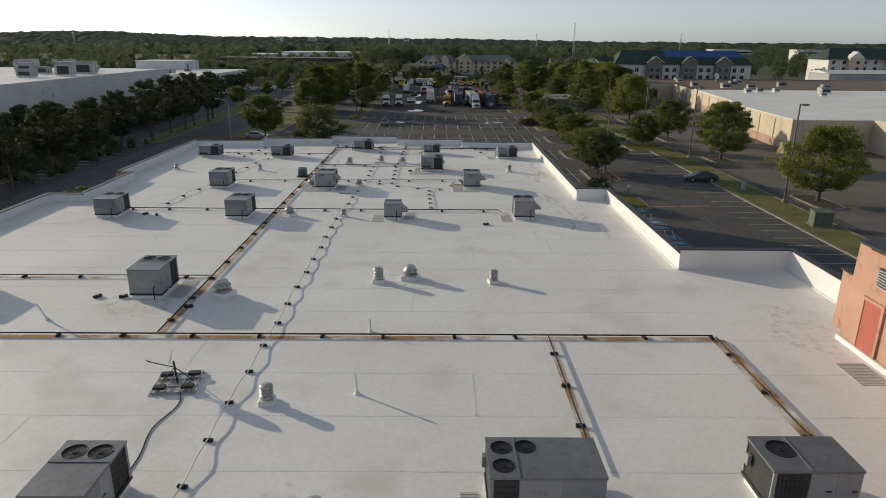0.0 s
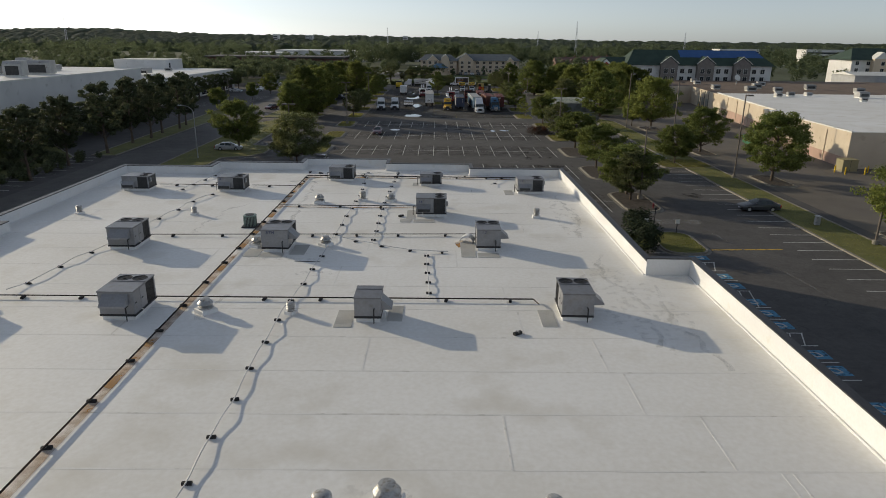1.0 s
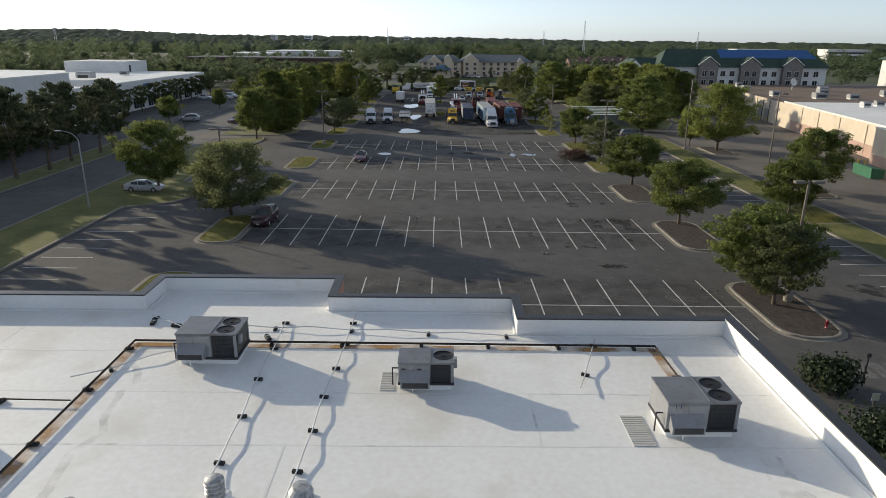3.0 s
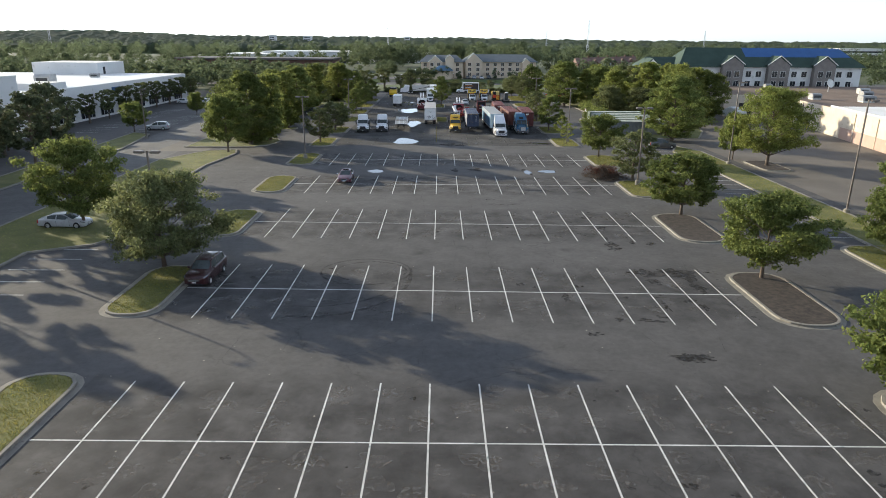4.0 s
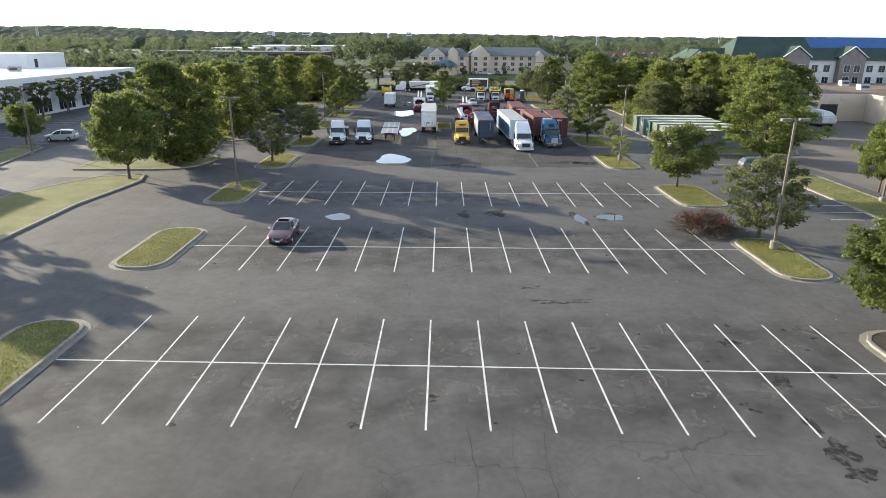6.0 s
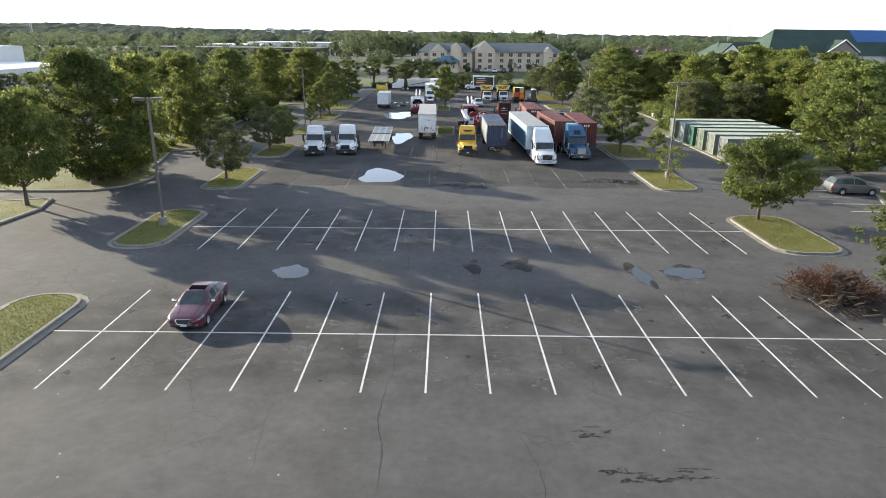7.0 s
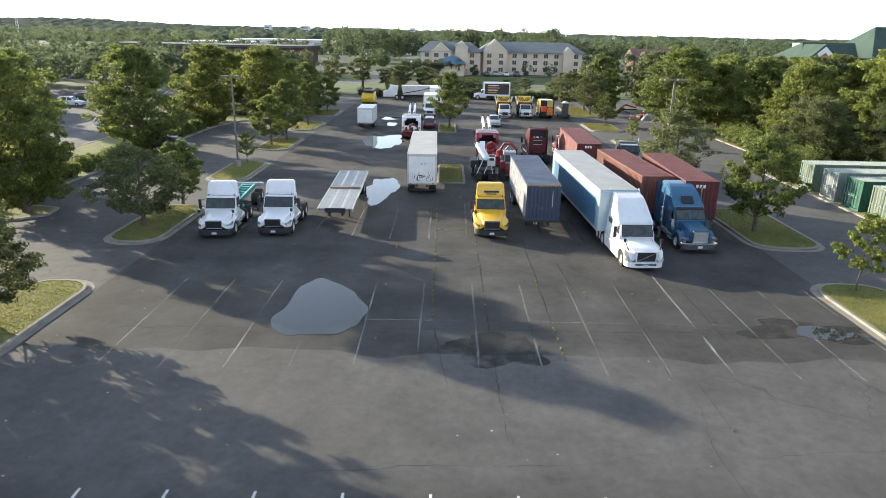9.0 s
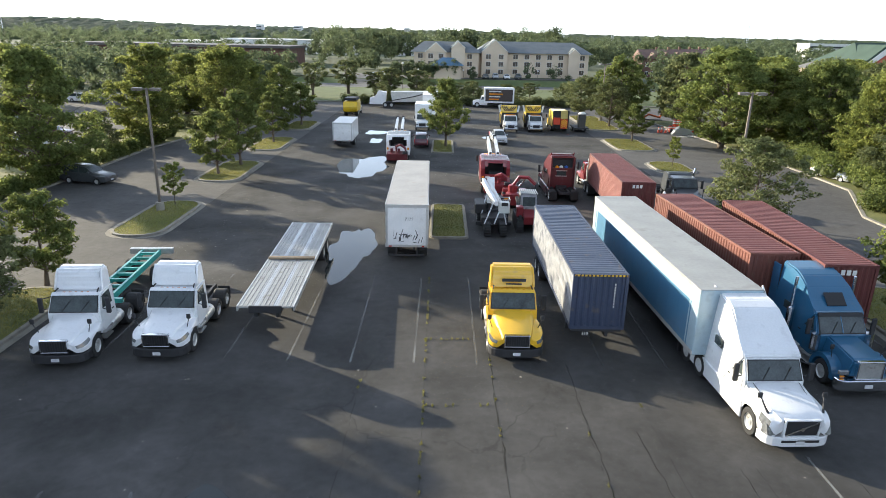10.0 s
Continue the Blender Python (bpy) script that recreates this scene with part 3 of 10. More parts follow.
for i, y in enumerate((100.45, 120.05, 139.15, 158.55, 177.5)):
    edge = [(0.5 * q, -7.2 + 0.6 * noise.noise(Vector((q * 0.11, i, 0)))) for q in range(-41, 42)] + [(0.5 * q, 7.2 + 0.6 * noise.noise(Vector((q * 0.11, i, 9)))) for q in range(41, -42, -1)]
    part("sealcoat", sheet(B(), edge, 0.0022), M_SEAL, band, "dark sealcoat", pose(0, y, 0))
    pale, drips = B(), B()
    for k in range(16):
        for s in (-1, 1):
            cx, cy = -0.25 + 2.75 * (k - 7.5), y + 2.9 * s
            for _ in range(3):
                sheet(pale, blob(cx + rng.uniform(-0.8, 0.8), cy + rng.uniform(-2.0, 2.0), rng.uniform(0.35, 0.9), rng.uniform(0.3, 0.8), rng.uniform(0, 900), 20, 0.6), 0.0032 + 0.0001 * rng.random())
            for _ in range(1 + (k > 9) * 2):
                if rng.random() < 0.5:
                    r = rng.uniform(0.06, 0.26)
                    sheet(drips, blob(cx + rng.uniform(-0.9, 0.9), cy + rng.uniform(-2.4, 2.4), r, r * rng.uniform(0.5, 1.2), rng.uniform(0, 900), 18, 0.7), 0.0042 + 0.0001 * rng.random())
    tagged(part("worn_patch", pale, M_WORN, band, "pale worn stall floors"), kind="stuff")
    tagged(part("oil_drip", drips, M_OIL, band, "dark oil drips"), kind="stuff")
for i, (x, y, rx, ry) in enumerate(((15.6, 124.6, 0.75, 0.8), (18.0, 124.9, 0.95, 0.5), (18.9, 123.2, 0.7, 0.9), (16.0, 122.3, 0.5, 0.6), (18.9, 120.8, 0.55, 1.0), (11.2, 114.9, 0.4, 0.3), (13.2, 114.8, 0.85, 0.3), (14.2, 115.4, 0.35, 0.25), (17.9, 117.2, 0.3, 0.6),
                                    (15.2, 117.3, 0.2, 0.9), (17.2, 118.3, 0.5, 0.25), (15.0, 132.2, 0.5, 0.8), (17.2, 132.9, 0.3, 0.5), (14.9, 134.2, 0.25, 0.7), (18.7, 132.4, 0.4, 0.5), (14.7, 142.0, 0.5, 0.5), (15.4, 137.9, 0.4, 0.5), (14.2, 109.3, 1.0, 0.55), (14.9, 130.9, 0.5, 0.4), (9.0, 112.6, 0.5, 0.3), (8.2, 118.9, 0.3, 0.7), (5.2, 121.6, 0.4, 0.25))):
    part("damp_spot", sheet(B(), blob(x, y, rx, ry, i + 60, 48, 0.75), 0.0048), M_OIL, band, "dark ragged damp spot")


for i, (cx, cy) in enumerate(((4.8, 150.3), (6.5, 147.7), (5.3, 147.7), (7.8, 147.8))):
    for k in range(5):
        a = rng.uniform(0, 6.28)
        part("damp_spot", sheet(B(), blob(cx + 0.5 * math.cos(a), cy + 0.3 * math.sin(a), rng.uniform(0.1, 0.45), rng.uniform(0.04, 0.12), rng.uniform(0, 500), 20, 0.8), 0.0049 + 0.0001 * k), M_OIL, band)


def crack(p, q, seed, w=0.010, wob=0.5):
    """A thin ragged crack line from p to q."""
    n = max(4, int(math.dist(p, q) / 0.3))
    d = Vector((q[0] - p[0], q[1] - p[1])).normalized()
    s = Vector((-d.y, d.x))
    bm, last = B(), None
    for k in range(n + 1):
        f = k / n
        c = Vector((p[0] + (q[0] - p[0]) * f, p[1] + (q[1] - p[1]) * f)) + s * (wob * noise.noise(Vector((f * n * 0.09, seed, 0))) + 0.12 * noise.noise(Vector((f * n * 0.6, seed, 4))))
        ww = w * max(0.0, 0.55 + 0.9 * noise.noise(Vector((f * n * 0.13, seed, 8))))
        cur = [bm.verts.new((*(c + s * ww), 0.0055)), bm.verts.new((*(c - s * ww), 0.0055))]
        if last:
            bm.faces.new((last[0], last[1], cur[1], cur[0]))
        last = cur
    return bm


for i, (p, q) in enumerate((((-6.4, 117), (-6.2, 131)), ((0.0, 116), (0.3, 134)), ((1.9, 122), (2.2, 150)), ((9.0, 124), (7.4, 146)), ((4.0, 114.5), (10.5, 114.6)), ((-12, 124), (-9.5, 146)), ((3.2, 128), (3.4, 137)), ((6, 152), (19, 148.5)), ((-8, 136), (-7.6, 152)), ((11, 126), (20, 130)),
                              ((5.5, 133), (12, 132)), ((-3, 143), (-3.4, 172)), ((12, 140), (13.5, 168)), ((-16, 94.8), (6, 94.6)), ((2, 108), (14, 107.4)), ((-14, 108), (-13, 126)), ((-10, 168), (9, 169)), ((8, 170), (8.6, 196)), ((-6, 184), (16, 186)), ((16.5, 110), (20, 127)), ((29, 88), (30.5, 132)), ((28, 128), (36, 131)), ((-30, 120), (-28, 160)))):
    part("crack", crack(p, q, i * 3.7), M_CRACK, band, "hairline crack")
# weedy joints in the old yard paving
M_WEED = stain("crack_weeds", (0.035, 0.037, 0.022), 2.2, 0.42, 0.66, 0.7)
for i, (p, q) in enumerate((((0.9, 188.5), (0.8, 214)), ((4.1, 194.8), (4.1, 210)), ((-1.9, 195.6), (-1.1, 189)), ((8.5, 194.5), (8.6, 203)), ((12.2, 194.5), (12.3, 202.5)), ((-4.4, 195.1), (14.8, 195.3)), ((-17.2, 194.7), (-9.6, 195.0)), ((2.9, 195), (2.6, 190)), ((5.8, 205), (6.1, 199)), ((-13, 201), (-13.3, 194.5)))):
    part("crack", crack(p, q, i * 5.1 + 90, 0.006, 0.12), M_CRACK, band, "open paving crack")
    part("weeds", crack(p, q, i * 5.1 + 90, 0.035, 0.12), M_WEED, band, "dry weeds and dirt along a crack")
yard = [(-20.5 + 41 * k / 20, 192.5 + 1.2 * noise.noise(Vector((k * 0.7, 3, 0)))) for k in range(21)] + [(20.5, 319), (-20.5, 319)]
part("sealcoat", sheet(B(), yard, 0.0024), stain("yard_sealcoat", (0.022, 0.023, 0.0205), 0.25, 0.2, 0.7, 0.45), band, "dark sealcoat")
# faded lettering by the kerb, as plain bars
for k in range(5):
    part("faded_bar", prism(B(), [(24.2 + 1.05 * k, 89.6), (24.9 + 1.05 * k, 89.6), (24.9 + 1.05 * k, 91.6), (24.2 + 1.05 * k, 91.6)], -0.01, 0.005), M_FAINT, marks, "faded pavement lettering")
# ---- the store building under the flight: roof, parapets, rooftop plant ----
RZ = 7.16
INNER = [(17.0, -40), (17.0, 26.8), (17.6, 26.8), (17.6, 28.4), (19.3, 28.4), (19.3, 35.8), (13.0, 35.8), (13.0, 52.9), (10.6, 52.9), (10.6, 80.0), (2.1, 80.0), (2.1, 82.3),
         (-6.0, 82.3), (-6.0, 84.6), (-14.1, 84.6), (-14.1, 82.3), (-22.2, 82.3), (-22.2, 79.9), (-30.2, 79.9), (-30.2, 60.2), (-28.9, 60.2), (-28.9, 51.3), (-31.7, 51.3), (-31.7, -40)]
HEIGHTS = [1.2] * 6 + [0.98, 0.96, 0.82, 0.72, 0.7, 0.7, 0.7, 0.7, 0.7, 0.7, 0.7, 0.7, 0.75, 0.7, 0.7, 0.6, 0.6, 0.6]


def offset(poly, d):
    out, n = [], len(poly)
    for i in range(n):
        p, q, r = (Vector(poly[(i + k) % n]) for k in (-1, 0, 1))
        a, b = (q - p).normalized(), (r - q).normalized()
        na, nb = Vector((a.y, -a.x)), Vector((b.y, -b.x))
        m = (na + nb) / (1 + na.dot(nb))
        out.append(tuple(q + m * d))
    return out


store = thing("store_building", "large salmon stucco store with a flat white roof", "building", kind="structure")
part("wall", prism(B(), offset(INNER, 0.30), -0.3, RZ - 0.4), M_SALMON, store, "salmon stucco outer wall")
deck = part("roof_deck", prism(B(), INNER, RZ - 0.4, RZ), M_ROOF, store, "dirty white roofing membrane")
o24, o30, o35, om3 = offset(INNER, 0.24), offset(INNER, 0.30), offset(INNER, 0.35), offset(INNER, -0.03)
for i, h in enumerate(HEIGHTS):
    j = (i + 1) % len(INNER)
    if i in (0, 1, 2, 3):
        continue
    p = part("parapet", prism(B(), [INNER[i], INNER[j], o24[j], o24[i]], RZ - 0.4, RZ + h), M_PARAPET, store, "white membrane parapet")
    part("outer_face", prism(B(), [o24[i], o24[j], o30[j], o30[i]], RZ - 0.4, RZ + h - 0.004), M_SALMON, p)
    part("coping", prism(B(), [om3[i], om3[j], o35[j], o35[i]], RZ + h, RZ + h + 0.06), M_CAP, p, "dark metal coping")
    a, b = Vector(INNER[i]), Vector(INNER[j])
    w = (b - a).normalized()
    s = Vector((-w.y, w.x)) * 0.12
    quad = [tuple(a + w * 0.1), tuple(b - w * 0.1), tuple(b - w * 0.1 + s), tuple(a + w * 0.1 + s)]
    part("base_flashing", prism(B(), quad, RZ - 0.02, RZ + 0.05, 0.03), M_PARAPET, p)

# membrane seams
rng = random.Random(4)
bm = B()
for k in range(-6, 24):
    y = 17.4 + 3.05 * k
    if -35 < y < 79:
        x0, x1 = (-31.5, 16.9) if y < 27 else ((-28.8, 12.9) if y < 52 else (-28.8, 10.4))
        x = x0
        while x < x1:
            e = min(x1, x + rng.uniform(6, 12))
            box(bm, x, e - 0.02, y - 0.03 + rng.uniform(-0.02, 0.02), y + 0.04, RZ - 0.01, RZ + 0.004)
            x = e
        for _ in range(2):
            sx = rng.uniform(x0 + 2, x1 - 2)
            box(bm, sx - 0.04, sx + 0.04, y + 0.06, y + 2.98, RZ - 0.01, RZ + 0.005)
tagged(part("seam", bm, surf("membrane_seam", (0.70, 0.69, 0.655), (0.80, 0.79, 0.76), 0.6, 0.8, 9, 0.1, dirt=(0.50, 0.48, 0.43), dirt_at=(0.58, 0.75)), deck), kind="stuff")

M_RUST = stain("rust_stain", (0.42, 0.21, 0.05), 0.7, 0.36, 0.62, 0.74)
M_GRIME = stain("roof_grime", (0.46, 0.42, 0.35), 2.2, 0.50, 0.78, 0.24)

# penthouse with the red door
pent = thing("stair_penthouse", "salmon stucco rooftop penthouse with a red door", "penthouse", kind="structure")
part("wall", prism(B(), [(17.0, -40), (26, -40), (26, 26.0), (17.0, 26.0)], RZ - 0.3, RZ + 4.4), M_SALMON, pent)
part("pier", slab(B(), [(26.0, RZ - 0.3), (26.9, RZ - 0.3), (26.75, RZ + 4.5), (26.0, RZ + 4.5)], 17.0, 25.9), M_SALMON, pent)
part("low_wall", prism(B(), [(17.6, 26.9), (26, 26.9), (26, 28.4), (17.6, 28.4)], RZ - 0.3, RZ + 2.7), M_SALMON, pent)
part("coping", prism(B(), [(16.9, -40), (26.1, -40), (26.1, 26.85), (16.9, 26.85)], RZ + 4.5, RZ + 4.58), M_CAP, pent)
part("coping", prism(B(), [(17.5, 26.95), (26, 26.95), (26, 28.5), (17.5, 28.5)], RZ + 2.7, RZ + 2.77), M_CAP, pent)
part("footing", box(B(), 16.82, 17.0, -40, 26.9, RZ - 0.1, RZ + 0.22, 0.03), M_PARAPET, pent, "white flashing at the wall's foot")
door = part("door", box(B(), 16.93, 17.05, 24.55, 25.65, RZ + 0.22, RZ + 2.35, 0.01), plain("red_door_paint", (0.40, 0.10, 0.065), 0.5), pent, "faded red steel door")
part("handle", rod(B(), (16.86, 25.5, RZ + 1.2), (16.93, 25.5, RZ + 1.2), 0.03), M_CHROME, door)
part("door_frame", box(box(box(B(), 16.9, 17.0, 24.42, 24.55, RZ + 0.22, RZ + 2.48), 16.9, 17.0, 25.65, 25.78, RZ + 0.22, RZ + 2.48), 16.9, 17.0, 24.55, 25.65, RZ + 2.355, RZ + 2.48), M_SALMON, pent)
lou = part("louvre", box(B(), 16.93, 17.02, 24.2, 25.2, RZ + 3.1, RZ + 3.9), M_DARK, pent)
for k in range(7):
    part("slat", box(B(), 16.88, 16.92, 24.2, 25.2, RZ + 3.12 + 0.11 * k, RZ + 3.17 + 0.11 * k), M_GALV, lou)

# ---- rooftop units ----
M_UNIT = surf("unit_grey_enamel", (0.225, 0.228, 0.238), (0.295, 0.298, 0.305), 0.42, 0.8, 10, 0.05, 0.1, dirt=(0.20, 0.19, 0.175), dirt_at=(0.55, 0.8), vary=0.1)
M_UNITTOP = surf("unit_top_enamel", (0.155, 0.158, 0.168), (0.215, 0.218, 0.228), 0.4, 1.2, 10, 0.05, 0.3, dirt=(0.145, 0.132, 0.122), dirt_at=(0.52, 0.78), vary=0.12)
M_COIL = surf("condenser_coil", (0.03, 0.032, 0.034), (0.06, 0.062, 0.064), 0.5, 2, 40, 0.4, 0.4)
M_FAN = plain("fan_black", (0.02, 0.02, 0.022), 0.5)


def fan(parent, x, y, z, r):
    f = part("fan", lathe(B(), [(r * 1.03, -0.03), (r * 1.05, 0.006), (r * 1.0, 0.01), (r * 0.985, 0.0), (r * 0.98, -0.06), (0.02, -0.062)], 24), M_FAN, parent, "black condenser fan sunk in the top", pose(x, y, z))
    bm = B()
    for k in range(4):
        a = radians(90 * k + 20)
        u, v = Vector((math.cos(a), math.sin(a), 0)), Vector((-math.sin(a), math.cos(a), 0))
        q = [u * 0.06 - v * 0.04, u * r * 0.86 - v * 0.13, u * r * 0.86 + v * 0.13, u * 0.06 + v * 0.05]
        bm.faces.new([bm.verts.new(p + Vector((0, 0, -0.055 + 0.03 * (i > 1)))) for i, p in enumerate(q)])
    part("blades", rod(bm, (0, 0, -0.055), (0, 0, -0.01), 0.07), M_DARK, f, "dark fan blades")
    g = B()
    for k in range(1, 5):
        lathe(g, [(r * k / 4.2 - 0.004, 0.008), (r * k / 4.2 + 0.004, 0.013)], 18, ends=(False, False))
    for k in range(4):
        a = math.pi * k / 4
        rod(g, (-r * math.cos(a), -r * math.sin(a), 0.012), (r * math.cos(a), r * math.sin(a), 0.012), 0.004, n=4)
    part("guard", g, M_DARK, f, "wire fan guard")


def pierced(x0, x1, y0, y1, z0, z1, holes):
    """A sheet-metal lid with round holes and turned-down edges."""
    bm = B()
    edges = []
    for loop in [[(x0, y0), (x1, y0), (x1, y1), (x0, y1)]] + [[(cx + r * math.cos(k * math.pi / 12), cy + r * math.sin(k * math.pi / 12)) for k in range(24)] for cx, cy, r in holes]:
        v = [bm.verts.new((x, y, z1)) for x, y in loop]
        edges += [bm.edges.new((v[k], v[(k + 1) % len(v)])) for k in range(len(v))]
    bmesh.ops.triangle_fill(bm, use_beauty=True, edges=edges)
    low = bmesh.ops.extrude_edge_only(bm, edges=edges)
    for v in low["geom"]:
        if isinstance(v, bmesh.types.BMVert):
            v.co.z = z0
    return bm


def rooftop_unit(at, L=2.2, W=1.55, H=1.2, fans=((0.62, -0.36, 0.33), (0.62, 0.36, 0.33)), hood="end", tag="", coil=0.42, end_tag="", group="rooftop units"):
    """A packaged unit: kerb, casing, panels, coil faces, fans and intake hood. Fans and coil at the +x end."""
    u = thing("rooftop_unit", "grey packaged rooftop air conditioner with %d black fans" % len(fans), "air conditioner", at, group)
    x0, x1, y0, y1 = -L / 2, L / 2, -W / 2, W / 2
    part("roof_kerb", box(B(), x0 + 0.06, x1 - 0.06, y0 + 0.05, y1 - 0.05, -0.02, 0.2, 0.02), M_PARAPET, u, "white flashed roof kerb")
    part("base_rail", box(B(), x0 - 0.02, x1 + 0.02, y0 - 0.02, y1 + 0.02, 0.2, 0.3, 0.01), M_DARK, u)
    xc = x1 - L * coil
    part("casing", box(B(), x0, xc - 0.003, y0, y1, 0.3, 0.3 + H, 0.012), M_UNIT, u)
    c = part("condenser_section", box(B(), xc, x1 - 0.03, y0 + 0.03, y1 - 0.03, 0.3, 0.29 + H), M_COIL, u, "dark finned condenser coil")
    g = B()
    for s in (y0 + 0.012, y1 - 0.012):
        for k in range(9):
            xx = xc + 0.06 + (L * coil - 0.12) * k / 8
            rod(g, (xx, s, 0.32), (xx, s, 0.28 + H), 0.007, n=4, caps=False)
        for k in range(6):
            zz = 0.35 + (H - 0.1) * k / 5
            rod(g, (xc + 0.05, s, zz), (x1 - 0.05, s, zz), 0.006, n=4, caps=False)
    tagged(part("coil_guard", g, M_DARK, c), kind="stuff")
    for s, t in ((y0, -1), (y1, 1)):
        for xx in (x1 - 0.05,):
            part("corner_post", box(B(), xx - 0.05, xx + 0.05, s - 0.05 * (t < 0) * 0 - 0.0, s + 0.06 * -t, 0.3, 0.3 + H) if t < 0 else box(B(), xx - 0.05, xx + 0.05, s - 0.06, s, 0.3, 0.3 + H), M_UNIT, u)
    top = part("top_panel", pierced(x0 - 0.02, x1 + 0.02, y0 - 0.02, y1 + 0.02, 0.3 + H, 0.37 + H, [(fx * L / 2.2, fy, r * 1.02) for fx, fy, r in fans]), M_UNITTOP, u, "weathered grey top panel")
    part("top_joint", box(B(), xc - 0.02, xc + 0.02, y0, y1, 0.365 + H, 0.395 + H), M_UNITTOP, top)
    for fx, fy, r in fans:
        fan(top, fx * L / 2.2, fy, 0.372 + H, r)
    # access panels on both long sides
    w = (xc - x0) / 2
    for k in range(2):
        for s, t in ((y0, -1), (y1, 1)):
            a = s + 0.012 * t
            p = part("access_panel", box(B(), x0 + w * k + 0.03, x0 + w * (k + 1) - 0.03, min(s, a), max(s, a), 0.36, 0.26 + H, 0.004), M_UNIT, u)
            part("panel_handle", box(B(), x0 + w * k + 0.1, x0 + w * k + 0.24, min(a, a + 0.02 * t), max(a, a + 0.02 * t), 0.8, 0.84), M_DARK, p)
    if hood == "end":
        part("intake_hood", slab(B(), [(0, 0), (0.5, -0.42), (0.5, -0.50), (0.0, -0.52)], -W * 0.36, W * 0.36), M_UNIT, u, "sloped fresh air hood", pose(x0, 0, 0.25 + H, 0, 0, 90))
    elif hood == "side":
        part("intake_hood", slab(B(), [(0, 0), (0.5, -0.42), (0.5, -0.50), (0.0, -0.52)], -0.42, 0.42), M_UNIT, u, "sloped fresh air hood", pose(x0 + w, y0, 0.25 + H, 0, 0, 180))
    elif hood == "front":
        h = part("intake_hood", slab(B(), [(0, 0), (0.34, -0.3), (0.34, -0.52), (0.0, -0.52)], -0.5, 0.5, bev=0.01), M_UNIT, u, "sloped fresh air hood", pose(x0 + 0.58, y0 - 0.012, 0.42 + H * 0.5, 0, 0, 180))
        part("hood_filter", box(B(), -0.44, 0.44, 0.341, 0.35, -0.5, -0.3), M_COIL, h)
    part("disconnect_box", box(B(), x1 + 0.0, x1 + 0.12, y0 + 0.2, y0 + 0.42, 0.75, 1.1, 0.01), M_UNIT, u)
    part("drain_pipe", path_tube(B(), [(x0 + 0.5, y0 - 0.06, 0.4), (x0 + 0.5, y0 - 0.16, 0.36), (x0 + 0.5, y0 - 0.16, 0.02)], 0.02), M_WHITE, u)
    part("gas_pipe", path_tube(B(), [(x0 - 0.02, y0 + 0.3, 0.7), (x0 - 0.22, y0 + 0.3, 0.7), (x0 - 0.22, y0 + 0.3, 0.05)], 0.025), M_DARK, u)
    if tag or end_tag:
        ink = plain("marker_blue_" + tag + end_tag, (0.03, 0.04, 0.12), 0.6)
        for i, digit in enumerate(tag or end_tag):
            c = bpy.data.curves.new("painted_digit", "FONT")
            c.body, c.size = digit, 0.26
            tmp = new("painted_digit", c)
            me = bpy.data.meshes.new_from_object(tmp)
            bpy.data.objects.remove(tmp)
            me.materials.append(ink)
            part("painted_digit", me, None, u, "painted digit of the unit number", pose(x0 + 0.18 + 0.15 * i, y0 - 0.016, 1.02, 90, 0, 0) if tag else pose(x0 - 0.014, y1 - 0.3 - 0.16 * i, 0.1 + H, 90, 0, -90))
    return u


first = None
for x, y, tag in ((-1.4, 65.8, "14"), (6.9, 73.6, "11"), (-9.65, 78.1, ""), (-18.2, 73.3, "8"), (-26.15, 73.3, "")):
    rooftop_unit(pose(x, y, RZ, 0, 0, rng.uniform(-1, 1)), H=1.05 if tag == "14" else 0.87, hood="front", tag=tag)
for x, y in ((-15.35, 32.1), (-24.9, 47.6), (-15.4, 47.5), (-20.0, 57.8), (-10.7, 57.6), (-26.6, 32.6)):
    rooftop_unit(pose(x, y, RZ, 0, 0, 90 + rng.uniform(-1.5, 1.5)), L=2.25, W=1.6, H=1.2 if y < 40 else 1.04, hood=("side" if x == -10.7 else "end") if y > 40 else "", end_tag="8TH" if x == -10.7 else "")
for x, y in ((5.55, 47.7), (2.2, 58.1)):
    rooftop_unit(pose(x, y, RZ, 0, 0, 90 + rng.uniform(-1.5, 1.5)), L=2.1, W=1.45, H=1.0, hood="side", end_tag="12" if y > 50 else "")
rooftop_unit(pose(-4.1, 47.1, RZ, 0, 0, 90), L=1.5, W=1.2, H=0.85, fans=(), hood="side", coil=0.3)
rooftop_unit(pose(-1.55, 76.1, RZ), L=1.9, W=1.1, H=0.7, fans=((0.68, 0.0, 0.34),), hood="front")
rooftop_unit(pose(2.15, 16.1, RZ, 0, 0, 180), L=3.1, W=1.8, H=1.1, fans=((0.816, 0.4, 0.3), (0.816, -0.42, 0.3), (0.333, -0.46, 0.3)), hood="", coil=0.25)
rooftop_unit(pose(9.5, 16.3, RZ, 0, 0, 180), L=2.45, W=1.6, H=1.1, fans=((0.5, -0.2, 0.4),), hood="")
rooftop_unit(pose(-10.5, 15.6, RZ, 0, 0, 90), L=2.35, W=1.65, H=1.1, hood="end")

